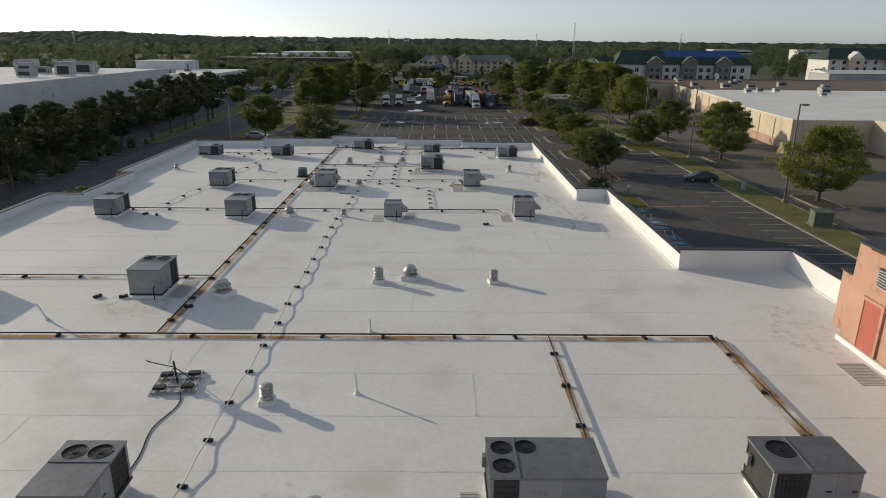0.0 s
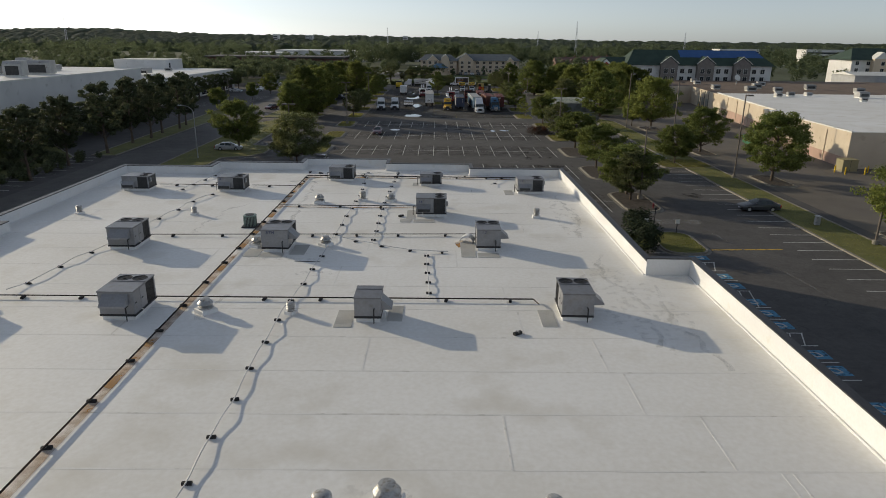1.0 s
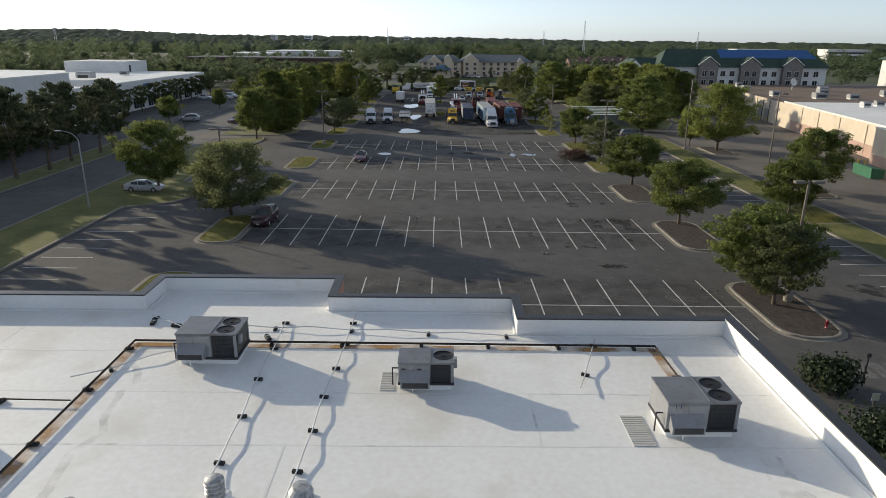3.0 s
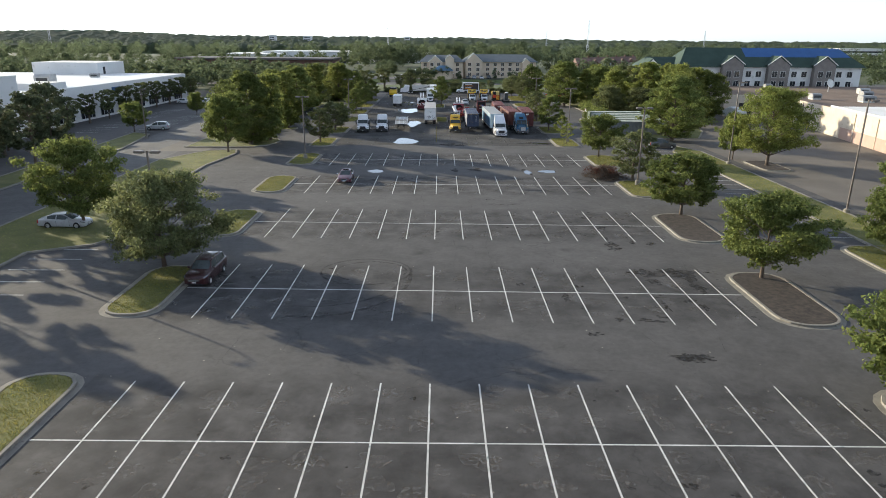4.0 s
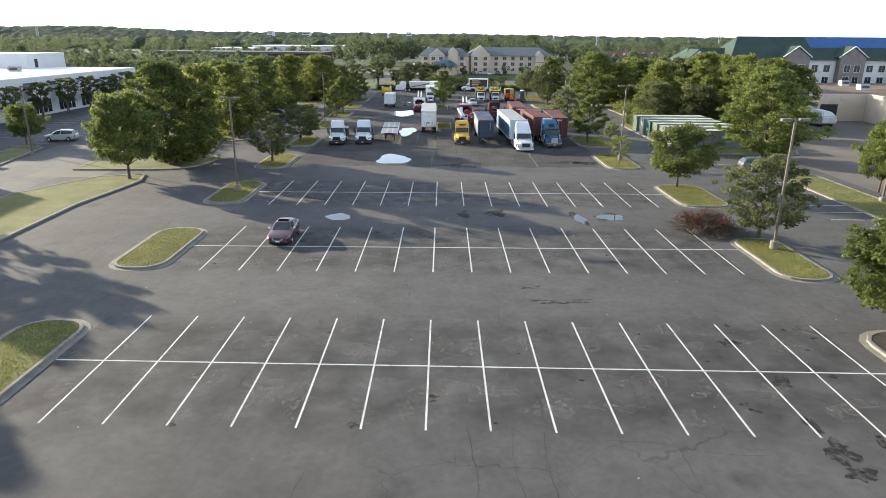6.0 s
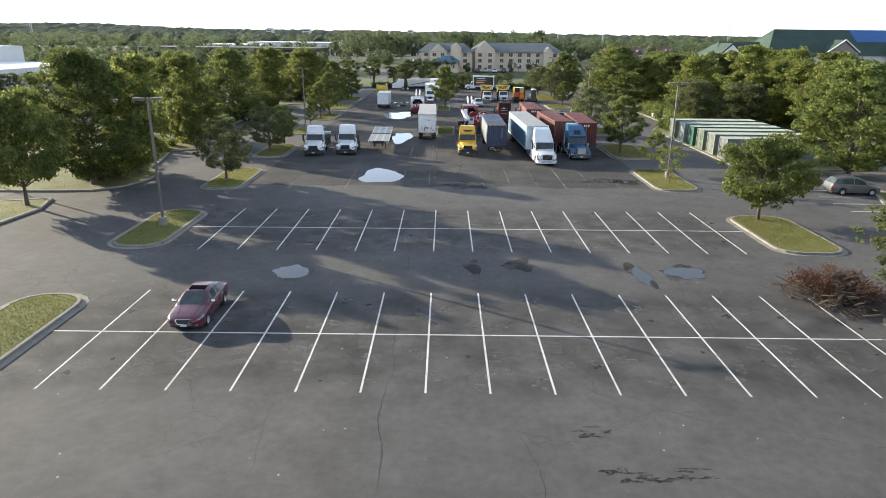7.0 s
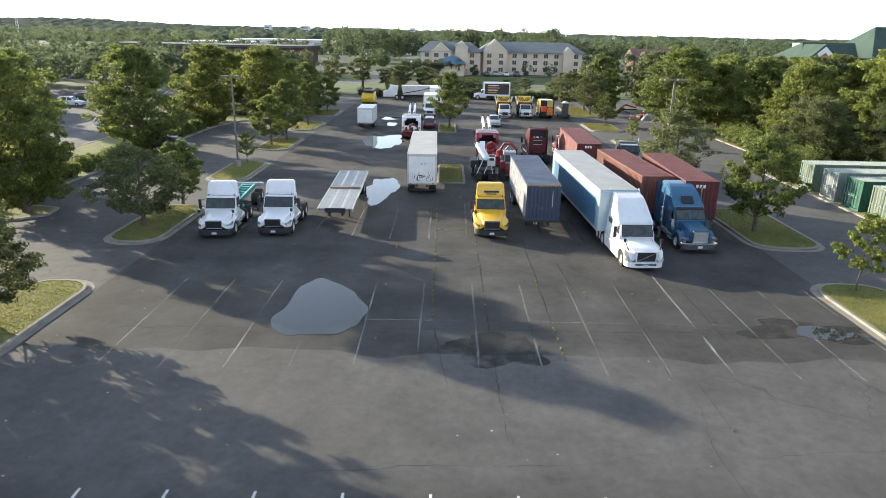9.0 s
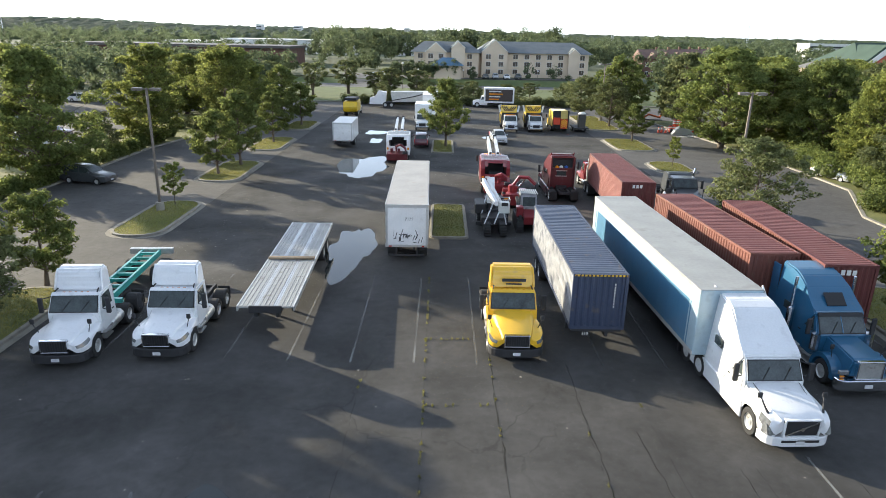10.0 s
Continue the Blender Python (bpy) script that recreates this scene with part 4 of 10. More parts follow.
# small split condenser
cu = thing("condenser_unit", "small green-grey split condenser on the roof", "air conditioner", pose(-13.75, 62.1, RZ))
M_GREENISH = plain("greenish_enamel", (0.20, 0.27, 0.235), 0.5)
part("cabinet", prism(B(), round_box(-0.38, 0.38, -0.38, 0.38, 0.2), 0.08, 0.74, 0.02), M_COIL, cu)
part("pad", box(B(), -0.5, 0.5, -0.5, 0.5, 0, 0.08), M_DARK, cu)
part("cap", prism(B(), round_box(-0.41, 0.41, -0.41, 0.41, 0.22), 0.74, 0.82, 0.03), M_GREENISH, cu)
part("fan_grille", lathe(B(), [(0.30, 0.82), (0.30, 0.835), (0.26, 0.84), (0.24, 0.825), (0.02, 0.828)], 20), M_DARK, cu, "dark round fan grille")
for k in range(28):
    a = 2 * math.pi * k / 28
    part("louvre_bar", box(B(), 0.38 * max(-1, min(1, 1.2 * math.cos(a))) - 0.016, 0.38 * max(-1, min(1, 1.2 * math.cos(a))) + 0.016, 0.38 * max(-1, min(1, 1.2 * math.sin(a))) - 0.016, 0.38 * max(-1, min(1, 1.2 * math.sin(a))) + 0.016, 0.08, 0.74), M_GREENISH, cu)

# ---- roof vents ----
M_VENT = surf("vent_aluminium", (0.36, 0.36, 0.35), (0.50, 0.50, 0.49), 0.45, 3, 12, 0.05, 0.5, dirt=(0.22, 0.2, 0.17), dirt_at=(0.5, 0.7))
def vent_ringed():
    v = thing("roof_vent", "ringed aluminium roof vent with a round cap", "roof vent", None, "roof vents")
    part("kerb", prism(B(), [(-0.36, -0.36), (0.36, -0.36), (0.36, 0.36), (-0.36, 0.36)], -0.02, 0.24, 0.04), M_PARAPET, v, "white flashed kerb")
    part("vent_body", lathe(B(), [(0.3, 0.22), (0.26, 0.32), (0.24, 0.75)], 18), M_VENT, v, smooth=True)
    for z in (0.42, 0.58, 0.74):
        part("ring", lathe(B(), [(0.24, z - 0.05), (0.32, z - 0.03), (0.32, z + 0.0), (0.24, z + 0.07)], 20), M_VENT, v)
    part("cap", lathe(B(), [(0.24, 0.80), (0.31, 0.82), (0.31, 0.87), (0.24, 0.93), (0.05, 0.95)], 20), M_VENT, v, "rounded metal cap", smooth=True)
    return v


def vent_low():
    v = thing("roof_vent", "low conical aluminium roof vent on a white kerb", "roof vent", None, "roof vents")
    part("kerb", prism(B(), [(-0.38, -0.38), (0.38, -0.38), (0.38, 0.38), (-0.38, 0.38)], -0.02, 0.22, 0.04), M_PARAPET, v, "white flashed kerb")
    part("skirt", lathe(B(), [(0.34, 0.22), (0.36, 0.3), (0.22, 0.36), (0.22, 0.44)], 18), M_VENT, v)
    part("cone", lathe(B(), [(0.34, 0.42), (0.36, 0.48), (0.24, 0.62), (0.22, 0.7), (0.05, 0.72)], 18), M_VENT, v, "conical cap")
    return v


protoA, protoB = vent_ringed(), vent_low()
protoA.matrix_basis, protoB.matrix_basis = pose(-4.0, 33.6, RZ) @ Matrix.Scale(0.88, 4), pose(-10.2, 68.9, RZ)
for x, y, s in ((2.2, 33.6, 1), (-6.9, 21.3, 1), (6.3, 65.1, 0.95), (-1.8, 68.8, 0.85), (-6.9, 69.8, 1.05), (-7.8, 47.3, 0.8), (-4.1, 15.3, 0.95), (-26.9, 65.0, 0.85), (-18.6, 65.0, 0.8)):
    copy_thing(protoA, pose(x, y, RZ, 0, 0, rng.uniform(0, 90)) @ Matrix.Scale(s * 0.88, 4))
for x, y, s in ((-2.3, 34.1, 1.1), (-11.7, 31.5, 1.25), (-11.8, 47.4, 1.0), (-4.65, 69.7, 0.9), (-12.1, 57.6, 0.9), (-7.9, 57.9, 0.9)):
    copy_thing(protoB, pose(x, y, RZ, 0, 0, rng.uniform(0, 90)) @ Matrix.Scale(s, 4))
for i, (x, y, rx, ry) in enumerate(((-4.1, 15.2, 2.0, 1.4), (-2.3, 34.0, 1.3, 0.9), (-19.5, 21.5, 2.6, 1.2), (16.0, 28.0, 1.4, 3.0), (-15, 30.5, 2.0, 1.6), (8.6, 66, 0.9, 5.5), (9.0, 49, 1.6, 5.0), (-10.3, 55.7, 2.0, 0.8), (-8.0, 52.8, 1.0, 0.35))):
    part("grime", prism(B(), blob(x, y, rx, ry, i + 40, rough=0.5), RZ - 0.02, RZ + 0.007 + 0.0005 * i), M_GRIME, deck, "dark blotchy grime")

# ---- gas pipes on blocks ----
M_PIPE = surf("rusty_black_pipe", (0.02, 0.017, 0.015), (0.07, 0.035, 0.015), 0.7, 1.2, 20, 0.2, 0.3, spread=(0.45, 0.7))
M_CONDUIT = plain("grey_conduit", (0.55, 0.55, 0.55), 0.5)
BLOCK = thing("pipe_support", "black rubber pipe support block with a strap", "pipe support", pose(-12.9, 30.0, RZ), "pipe supports")
part("block", slab(B(), [(-0.09, 0.0), (0.09, 0.0), (0.09, 0.1), (0.06, 0.13), (-0.06, 0.13), (-0.09, 0.1)], -0.2, 0.2), M_BLACK, BLOCK)
part("strap", box(B(), -0.02, 0.02, -0.1, 0.1, 0.125, 0.15), M_GALV, BLOCK)


def pipe_run(name, pts, r, z, mat, label, step=2.9, supports=True, wob=0.0, rust=None):
    full = []
    for p, q in zip(pts, pts[1:]):
        n = max(1, int(math.dist(p, q) / 0.4)) if wob else 1
        for k in range(n):
            f = k / n
            full.append((p[0] + (q[0] - p[0]) * f, p[1] + (q[1] - p[1]) * f))
    full.append(pts[-1])
    arc, dist = [0.0], 0.0
    for p, q in zip(full, full[1:]):
        dist += math.dist(p, q)
        arc.append(dist)
    v = [(x + (0.18 * wob * (0.7 * noise.noise(Vector((y * 0.31, x * 0.3, 3.3))) + 0.5 * math.sin(y * 1.15 + 2.0 * noise.noise(Vector((y * 0.2, x, 5.0))))) if wob else 0), y + (wob * 0.3 * noise.noise(Vector((x * 0.3, y * 0.31, 8.1))) if wob else 0), z + (0.018 * step * (1 - math.cos(2 * math.pi * (a / step - 0.5))) * (0.7 + 0.6 * noise.noise(Vector((x, y * 0.3, 1.0)))) if wob else 0)) for a, (x, y) in zip(arc, full)]
    solo(name, path_tube(B(), v, r, 7), mat, label, "pipe" if not wob else "cable")
    acc = step * 0.5
    for p, q in zip(v, v[1:]):
        d = math.dist(p, q)
        ang = math.degrees(math.atan2(q[1] - p[1], q[0] - p[0]))
        while acc < d and supports:
            f = acc / d
            copy_thing(BLOCK, pose(p[0] + (q[0] - p[0]) * f, p[1] + (q[1] - p[1]) * f, RZ + 0.004, 0, 0, ang + 90 + rng.uniform(-12, 12)) @ Matrix.Scale((z - RZ) / 0.19 if not wob else 0.72, 4))
            acc += step * (1.0 if wob else rng.uniform(0.9, 1.1))
        acc -= d
        if rust:
            w = Vector((q[0] - p[0], q[1] - p[1])).normalized()
            s = Vector((w.y, -w.x)) * rust * 1.3
            p, q = (p[0] - s.x * 0.3, p[1] - s.y * 0.3), (q[0] - s.x * 0.3, q[1] - s.y * 0.3)
            part("rust_stain", prism(B(), [(p[0], p[1]), (q[0], q[1]), (q[0] + s.x, q[1] + s.y), (p[0] + s.x, p[1] + s.y)], RZ - 0.02, RZ + 0.012), M_RUST, deck, "orange rust stain")


for pts, r, rust in (([(-13.1, 26.9), (-13.1, 79.0), (7.4, 78.8), (7.5, 75.5)], 0.045, 0.28), ([(-31, 26.7), (11.3, 26.75)], 0.045, 0.26), ([(4.05, 26.6), (4.05, 17.5)], 0.04, -0.2), ([(11.4, 26.6), (11.45, 17.6)], 0.045, -0.4),
                     ([(-31, 34.0), (-13.2, 34.1)], 0.035, 0.2), ([(-25.5, 48.95), (3.8, 48.95), (4.0, 48.3)], 0.04, None), ([(-19.5, 59.5), (3.3, 60.3)], 0.035, None), ([(-13.0, 67.6), (-2.5, 67.65)], 0.04, 0.15),
                     ([(-25, 74.6), (-19.4, 74.6)], 0.035, None), ([(-17, 74.6), (-13.2, 74.5)], 0.035, None)):
    pipe_run("gas_pipe", pts, 0.75 * r, RZ + 0.15, M_PIPE, "black rusting gas pipe on support blocks", 2.9, True, 0, rust)
for pts, wob, step in (([(-8.3, 4.0), (-8.15, 27), (-8.2, 47), (-7.7, 57), (-7.4, 69.5)], 0.35, 2.3), ([(-7.3, 70.2), (-7.6, 81)], 0.3, 2.4), ([(-5.0, 58), (-5.15, 67), (-4.9, 77), (-4.7, 82)], 0.3, 2.0), ([(-22.5, 49.5), (-20.8, 60), (-20.2, 68), (-19.4, 71.5)], 0.8, 2.6), ([(-1.35, 49.2), (-1.6, 56.2)], 0.2, 1.5), ([(-7.0, 59.2), (-5.4, 58.3), (-3.6, 57.2), (-1.7, 56.6), (-0.3, 56.5)], 0.2, 2.0), ([(-22.6, 72), (-21.5, 80)], 0.3, 2.0), ([(-14, 76), (-10, 79.2), (-13.5, 81.5)], 0.2, 2.6), ([(-9.5, 80.5), (4, 79.6)], 0.3, 3.2), ([(3.8, 75.5), (5.2, 79.5)], 0.2, 2.5)):
    pipe_run("conduit_run", pts, 0.022, RZ + 0.11, M_CONDUIT, "thin grey conduit wandering over the roof", step, True, wob)
M_STREAK = stain("grey_water_track", (0.46, 0.445, 0.42), 1.3, 0.36, 0.72, 0.26)
for pts in ([(-11.2, 61.5), (-11.5, 64.9), (-11.7, 68.5), (-11.5, 73), (-12.2, 77.7)], [(-15.3, 68.4), (-16.6, 67.1), (-16.8, 64.8), (-17.2, 61.5), (-17.2, 59.5)], [(8.6, 44), (9.4, 48), (8.2, 53), (9.0, 57)], [(10.6, 42), (10.0, 47), (10.8, 52)], [(13.2, 36), (13.0, 40)], [(-11.9, 46.5), (-11.4, 50)], [(-12.5, 58), (-12.0, 61)], [(-10.2, 60.2), (-12.2, 61.5)], [(8.5, 60), (9.4, 66), (8.8, 71)]):
    bm = B()
    pp = []
    for p, q in zip(pts, pts[1:]):
        pp += [(p[0] + (q[0] - p[0]) * k / 8, p[1] + (q[1] - p[1]) * k / 8) for k in range(8)]
    pp = [(x + 0.5 * noise.noise(Vector((y * 0.9, x, 2))), y) for x, y in pp]
    for p, q in zip(pp, pp[1:]):
        wd = 0.13 + 0.16 * noise.noise(Vector((p[1], 0, 7)))
        bm.faces.new([bm.verts.new((a, b, RZ + 0.0095)) for a, b in ((p[0] - wd, p[1]), (p[0] + wd, p[1]), (q[0] + wd, q[1]), (q[0] - wd, q[1]))])
    part("water_track", bm, M_STREAK, deck, "grey wandering water stain")

# walkway pads beside the units
M_PAD = surf("ribbed_walk_pad", (0.46, 0.455, 0.43), (0.56, 0.55, 0.52), 0.8, 1, 12, 0.1)
def walk_pad(x, y, w, d, rot=0):
    n = int(d / 0.12)
    prof = [(-d / 2, -0.01)]
    for k in range(n):
        a = -d / 2 + 0.12 * k
        prof += [(a, 0.022), (a + 0.08, 0.022), (a + 0.08, 0.004), (a + 0.12, 0.004)]
    prof.append((-d / 2 + 0.12 * n, -0.01))
    solo("walkway_pad", slab(B(), prof, -w / 2, w / 2), M_PAD, "ribbed grey walkway pad on the membrane", "walkway pad", pose(x, y, RZ + 0.006, 0, 0, rot), "walkway pads")
for a in ((-2.9, 65.6, 0.6, 2.6, 0), (-3.2, 63.9, 0.8, 0.9, 0), (-1.9, 63.9, 1.5, 0.9, 0), (5.1, 73.2, 0.7, 1.7, 0), (-2.9, 76.2, 0.5, 1.4, 0), (-5.2, 46.8, 0.8, 2.0, 0), (4.2, 47.0, 0.7, 2.0, 0), (-2.9, 47.4, 0.7, 1.8, 0), (0.1, 15.4, 0.5, 2.2, 0), (16.0, 23.6, 1.2, 1.8, 0), (-14.0, 32.4, 0.8, 2.4, 0), (0.95, 57.3, 0.9, 3.0, 0), (2.15, 56.2, 1.3, 0.9, 0), (-12.0, 56.3, 0.9, 1.5, 0), (-10.8, 55.95, 1.35, 0.9, 0), (-9.35, 57.0, 0.9, 2.0, 0)):
    walk_pad(*a)

# loose curved hood, rusting where it lies
solo("fallen_hood", slab(B(), [(0.5 * math.cos(a / 10 * math.pi) * 0.9, 0.08 + 0.42 * math.sin(a / 10 * math.pi)) for a in range(11)] + [(0.46 * math.cos(a / 10 * math.pi) * 0.9, 0.06 + 0.38 * math.sin(a / 10 * math.pi)) for a in range(10, -1, -1)], -0.32, 0.32), M_PARAPET, "loose white curved sheet-metal hood beside the unit", "hood", pose(0.98, 58.95, RZ - 0.03, 0, 0, 75), "loose parts")
part("rust_stain", prism(B(), blob(0.75, 58.5, 0.55, 0.8, 77, rough=0.5), RZ - 0.02, RZ + 0.011), M_RUST, deck, "orange rust stain")
solo("loose_rod", rod(B(), (-9.2, 54.8, RZ + 0.02), (-7.7, 54.7, RZ + 0.02), 0.018), M_DARK, "thin dark rod lying on the roof", "rod")
# satellite dish on a ballast frame
dish = thing("satellite_dish", "grey satellite dish on a ballasted roof mount", "satellite dish", pose(-10.6, 22.6, RZ, 0, 0, 6))
fr = B()
for k in (-0.75, -0.25, 0.25, 0.75):
    box(fr, -0.8, 0.8, k - 0.02, k + 0.02, 0.03, 0.07)
    box(fr, k - 0.02, k + 0.02, -0.8, 0.8, 0.07, 0.11)
part("frame", fr, M_GALV, dish)
part("mat", box(B(), -0.85, 0.85, -0.85, 0.85, 0, 0.03), M_PAD, dish)
for x, y in ((-0.5, 0.5), (0.5, 0.5), (-0.5, -0.5), (0.5, -0.5)):
    part("ballast_block", box(B(), x - 0.22, x + 0.22, y - 0.13, y + 0.13, 0.11, 0.22, 0.015), M_DARK, dish)
part("mast", rod(B(), (0, 0, 0.05), (-0.05, 0.0, 0.95), 0.04), M_DARK, dish)
part("mast_brace", path_tube(B(), [(-0.6, 0, 0.1), (-0.03, 0, 0.7), (0.6, 0, 0.1)], 0.02), M_DARK, dish)
bm = B()
rings = []
for i in range(6):
    r = 0.06 + 0.34 * i / 5
    rings.append([bm.verts.new((0.9 * r * math.cos(k * math.pi / 10), r * math.sin(k * math.pi / 10), r * r * 0.45)) for k in range(20)])
for a, b in zip(rings, rings[1:]):
    for k in range(20):
        bm.faces.new((a[k], a[(k + 1) % 20], b[(k + 1) % 20], b[k]))
bm.faces.new(rings[0])
bmesh.ops.solidify(bm, geom=bm.faces[:], thickness=0.02)
part("reflector", bm, plain("dish_grey", (0.62, 0.62, 0.62), 0.5), dish, "pale grey dish", pose(-0.12, 0, 1.0, 0, -72, 8), True)
solo("dish_cable", path_tube(B(), [(-10.3 + 0.3 * math.sin(k * 0.7) * (1 - k / 12) + 0.02 * k, 22.0 - 0.4 * k, RZ + 0.02) for k in range(13)], 0.018), M_BLACK, "black coaxial cable lying loose on the roof", "cable")
part("feed_arm", path_tube(B(), [(-0.1, 0, 0.72), (-0.9, 0.1, 0.9), (-1.05, 0.1, 0.98)], 0.02), M_DARK, dish)

# plastic vent pipes and loose bits
for x, y, h, lean in ((-3.75, 21.9, 0.85, 3), (-3.8, 27.3, 0.6, 0), (-18.8, 28.4, 0.9, 25)):
    solo("vent_pipe", lathe(B(), [(0.12, 0.0), (0.07, 0.1), (0.045, 0.12), (0.045, h)], 10), M_PARAPET, "white plastic plumbing vent pipe on the roof", "vent pipe", pose(x, y, RZ, 0, -lean, 0), "vent pipes")
for x, y in ((2.6, 45.2), (-3.6, 65.0), (-15.5, 48.0), (-22.5, 47.5), (-21.6, 47.3), (-16.6, 31.2), (-17.9, 31.2), (-8.0, 79.5), (-13.2, 80.9), (-12.1, 80.6)):
    copy_thing(BLOCK, pose(x, y, RZ + 0.006, 0, 0, rng.uniform(0, 180)))
# ---- trees ----
def leaf_cloud(centres, radii, n, size, seed, flat=0.8, jit=0.7):
    """Folded leaf faces scattered in clumps, as one mesh."""
    r = np.random.default_rng(seed)
    c, rad = np.array(centres), np.array(radii)
    w = rad ** 2
    pick = r.choice(len(c), n, p=w / w.sum())
    d = r.normal(size=(n, 3))
    d /= np.linalg.norm(d, axis=1, keepdims=True)
    rr = rad[pick] * (0.3 + 0.95 * r.random(n) ** 0.75)
    p = c[pick] + d * rr[:, None] * np.array([1, 1, flat])
    nrm = d + r.normal(size=(n, 3)) * jit + np.array([0, 0, 0.35])
    nrm /= np.linalg.norm(nrm, axis=1, keepdims=True)
    a = np.cross(nrm, r.normal(size=(n, 3)))
    a /= np.linalg.norm(a, axis=1, keepdims=True)
    b = np.cross(nrm, a)
    s = (size * (0.6 + 0.8 * r.random(n)))[:, None]
    v = np.stack([p - a * s, p + b * s * 0.85 + a * s * 0.2, p + a * s * 0.75 - b * s * 0.65], 1) * 1.0
    return v.reshape(-1, 3)


def leaf_mesh(v, mat, name="leaves"):
    me = bpy.data.meshes.new(name)
    n = len(v) // 3
    me.vertices.add(len(v))
    me.vertices.foreach_set("co", v.astype(np.float32).ravel())
    me.loops.add(3 * n)
    me.loops.foreach_set("vertex_index", np.arange(3 * n, dtype=np.int32))
    me.polygons.add(n)
    me.polygons.foreach_set("loop_start", np.arange(0, 3 * n, 3, dtype=np.int32))
    me.update(calc_edges=True)
    me.validate()
    me.materials.append(mat)
    return me


TREES = {}


def profile(shape, u):
    """Half width of a crown from its base (0) to its top (1)."""
    if shape == "tall":
        return 0.58 + 0.42 * u / 0.3 if u < 0.3 else max(0.0, 1 - ((u - 0.3) / 0.74) ** 2.0) ** 0.8
    if shape == "pine":
        return (0.55 + 0.45 * u / 0.2 if u < 0.2 else 1.0 - 0.78 * (u - 0.2) / 0.8) * (1 + 0.12 * math.sin(u * 26))
    if shape == "vase":
        return 0.45 + 0.55 * u / 0.6 if u < 0.6 else max(0.0, 1 - ((u - 0.6) / 0.42) ** 2) ** 0.5
    return 0.50 + 0.50 * (u / 0.36) ** 0.7 if u < 0.36 else max(0.0, 1 - ((u - 0.36) / 0.66) ** 2) ** 0.6


def make_tree(key, h, cw, base, seed, mat, leaves=7500, size=0.17, shape="round", stems=1, label="", trunk=None, limbs=34, gaps=0.36, puff=1.0):
    """A trunk, bent limbs that reach a lumpy outline, twigs, and leaf clumps along them."""
    r = random.Random(seed)
    bm = B()
    tk = trunk or 0.02 * h + 0.02
    R, H = cw / 2, h - base
    roots = []
    for s in range(stems):
        a = r.uniform(0, 6.28)
        lean = Vector((math.cos(a), math.sin(a), 0)) * (0.16 * h if stems > 1 else 0.02 * h)
        pts = [Vector((0.1 * math.cos(a) * (stems > 1), 0.1 * math.sin(a) * (stems > 1), -0.15))]
        for k in range(1, 7):
            f = k / 6
            pts.append(Vector((lean.x * f * f + r.uniform(-1, 1) * 0.012 * h, lean.y * f * f + r.uniform(-1, 1) * 0.012 * h, 0.90 * h * f)))
        for k in range(6):
            rod(bm, pts[k], pts[k + 1], tk * (1 - 0.92 * (k / 6) ** 0.8) * (1.25 if k == 0 else 1), tk * (1 - 0.92 * ((k + 1) / 6) ** 0.8), 8, caps=False)
        roots.append(pts)

    def stem_at(pts, z):
        for p, q in zip(pts, pts[1:]):
            if q.z >= z:
                return p + (q - p) * max(0.0, (z - p.z) / (q.z - p.z))
        return pts[-1].copy()

    cs, rs = [], []
    for i in range(limbs):
        u = min(0.985, max(0.02, (i + r.uniform(0.1, 0.9)) / limbs)) ** 0.92
        a = i * 2.39996 + r.uniform(-0.45, 0.45)
        lump = 1 + gaps * 1.7 * noise.noise(Vector((math.cos(a) * 1.1, math.sin(a) * 1.1, u * 2.2 + seed * 3.1)))
        reach = R * 0.92 * profile(shape, u) * min(1.25, max(0.5, lump)) * r.uniform(0.74, 1.06)
        tip = Vector((math.cos(a) * reach, math.sin(a) * reach, base + H * (0.04 + 0.90 * u) + 0.03 * H * (lump - 1)))
        pts = roots[i % stems]
        rise = 0.34 if shape != "pine" else 0.08
        src = stem_at(pts, max(base * 0.75, min(0.86 * h, tip.z - rise * reach - 0.12 * H)))
        mid = src.lerp(tip, 0.5) + Vector((r.uniform(-1, 1), r.uniform(-1, 1), 0.6)) * 0.07 * reach
        lr = tk * r.uniform(0.24, 0.42) * (1 - 0.55 * u)
        rod(bm, src, mid, lr, lr * 0.6, 4, caps=False)
        rod(bm, mid, tip, lr * 0.6, lr * 0.15, 4, caps=False)
        side = Vector((-math.sin(a), math.cos(a), 0))
        for k, f in enumerate((0.38, 0.62, 0.80, 0.96)):
            c = src.lerp(mid, f * 2) if f < 0.5 else mid.lerp(tip, f * 2 - 1)
            if (k == 0 and r.random() < 0.7) or r.random() < 0.12:
                continue
            q = c + Vector((r.uniform(-1, 1), r.uniform(-1, 1), r.uniform(0.0, 0.9))) * 0.055 * cw
            cs.append(q)
            rs.append(cw * r.uniform(0.042, 0.082) * puff)
            for s in (-1, 1):
                if k and r.random() < 0.62:
                    t = c + (side * s * r.uniform(0.5, 1.1) + Vector((0, 0, r.uniform(-0.25, 0.45)))) * 0.15 * cw * (0.5 + 0.5 * min(1.0, reach / R))
                    rod(bm, c, t, lr * 0.28, lr * 0.08, 3, caps=False)
                    cs.append(t)
                    rs.append(cw * r.uniform(0.036, 0.07) * puff)
    for pts in roots:
        for _ in range(4):
            cs.append(pts[-1] + Vector((r.uniform(-1, 1), r.uniform(-1, 1), r.uniform(-0.6, 0.5))) * 0.07 * cw)
            rs.append(cw * r.uniform(0.06, 0.09) * puff)
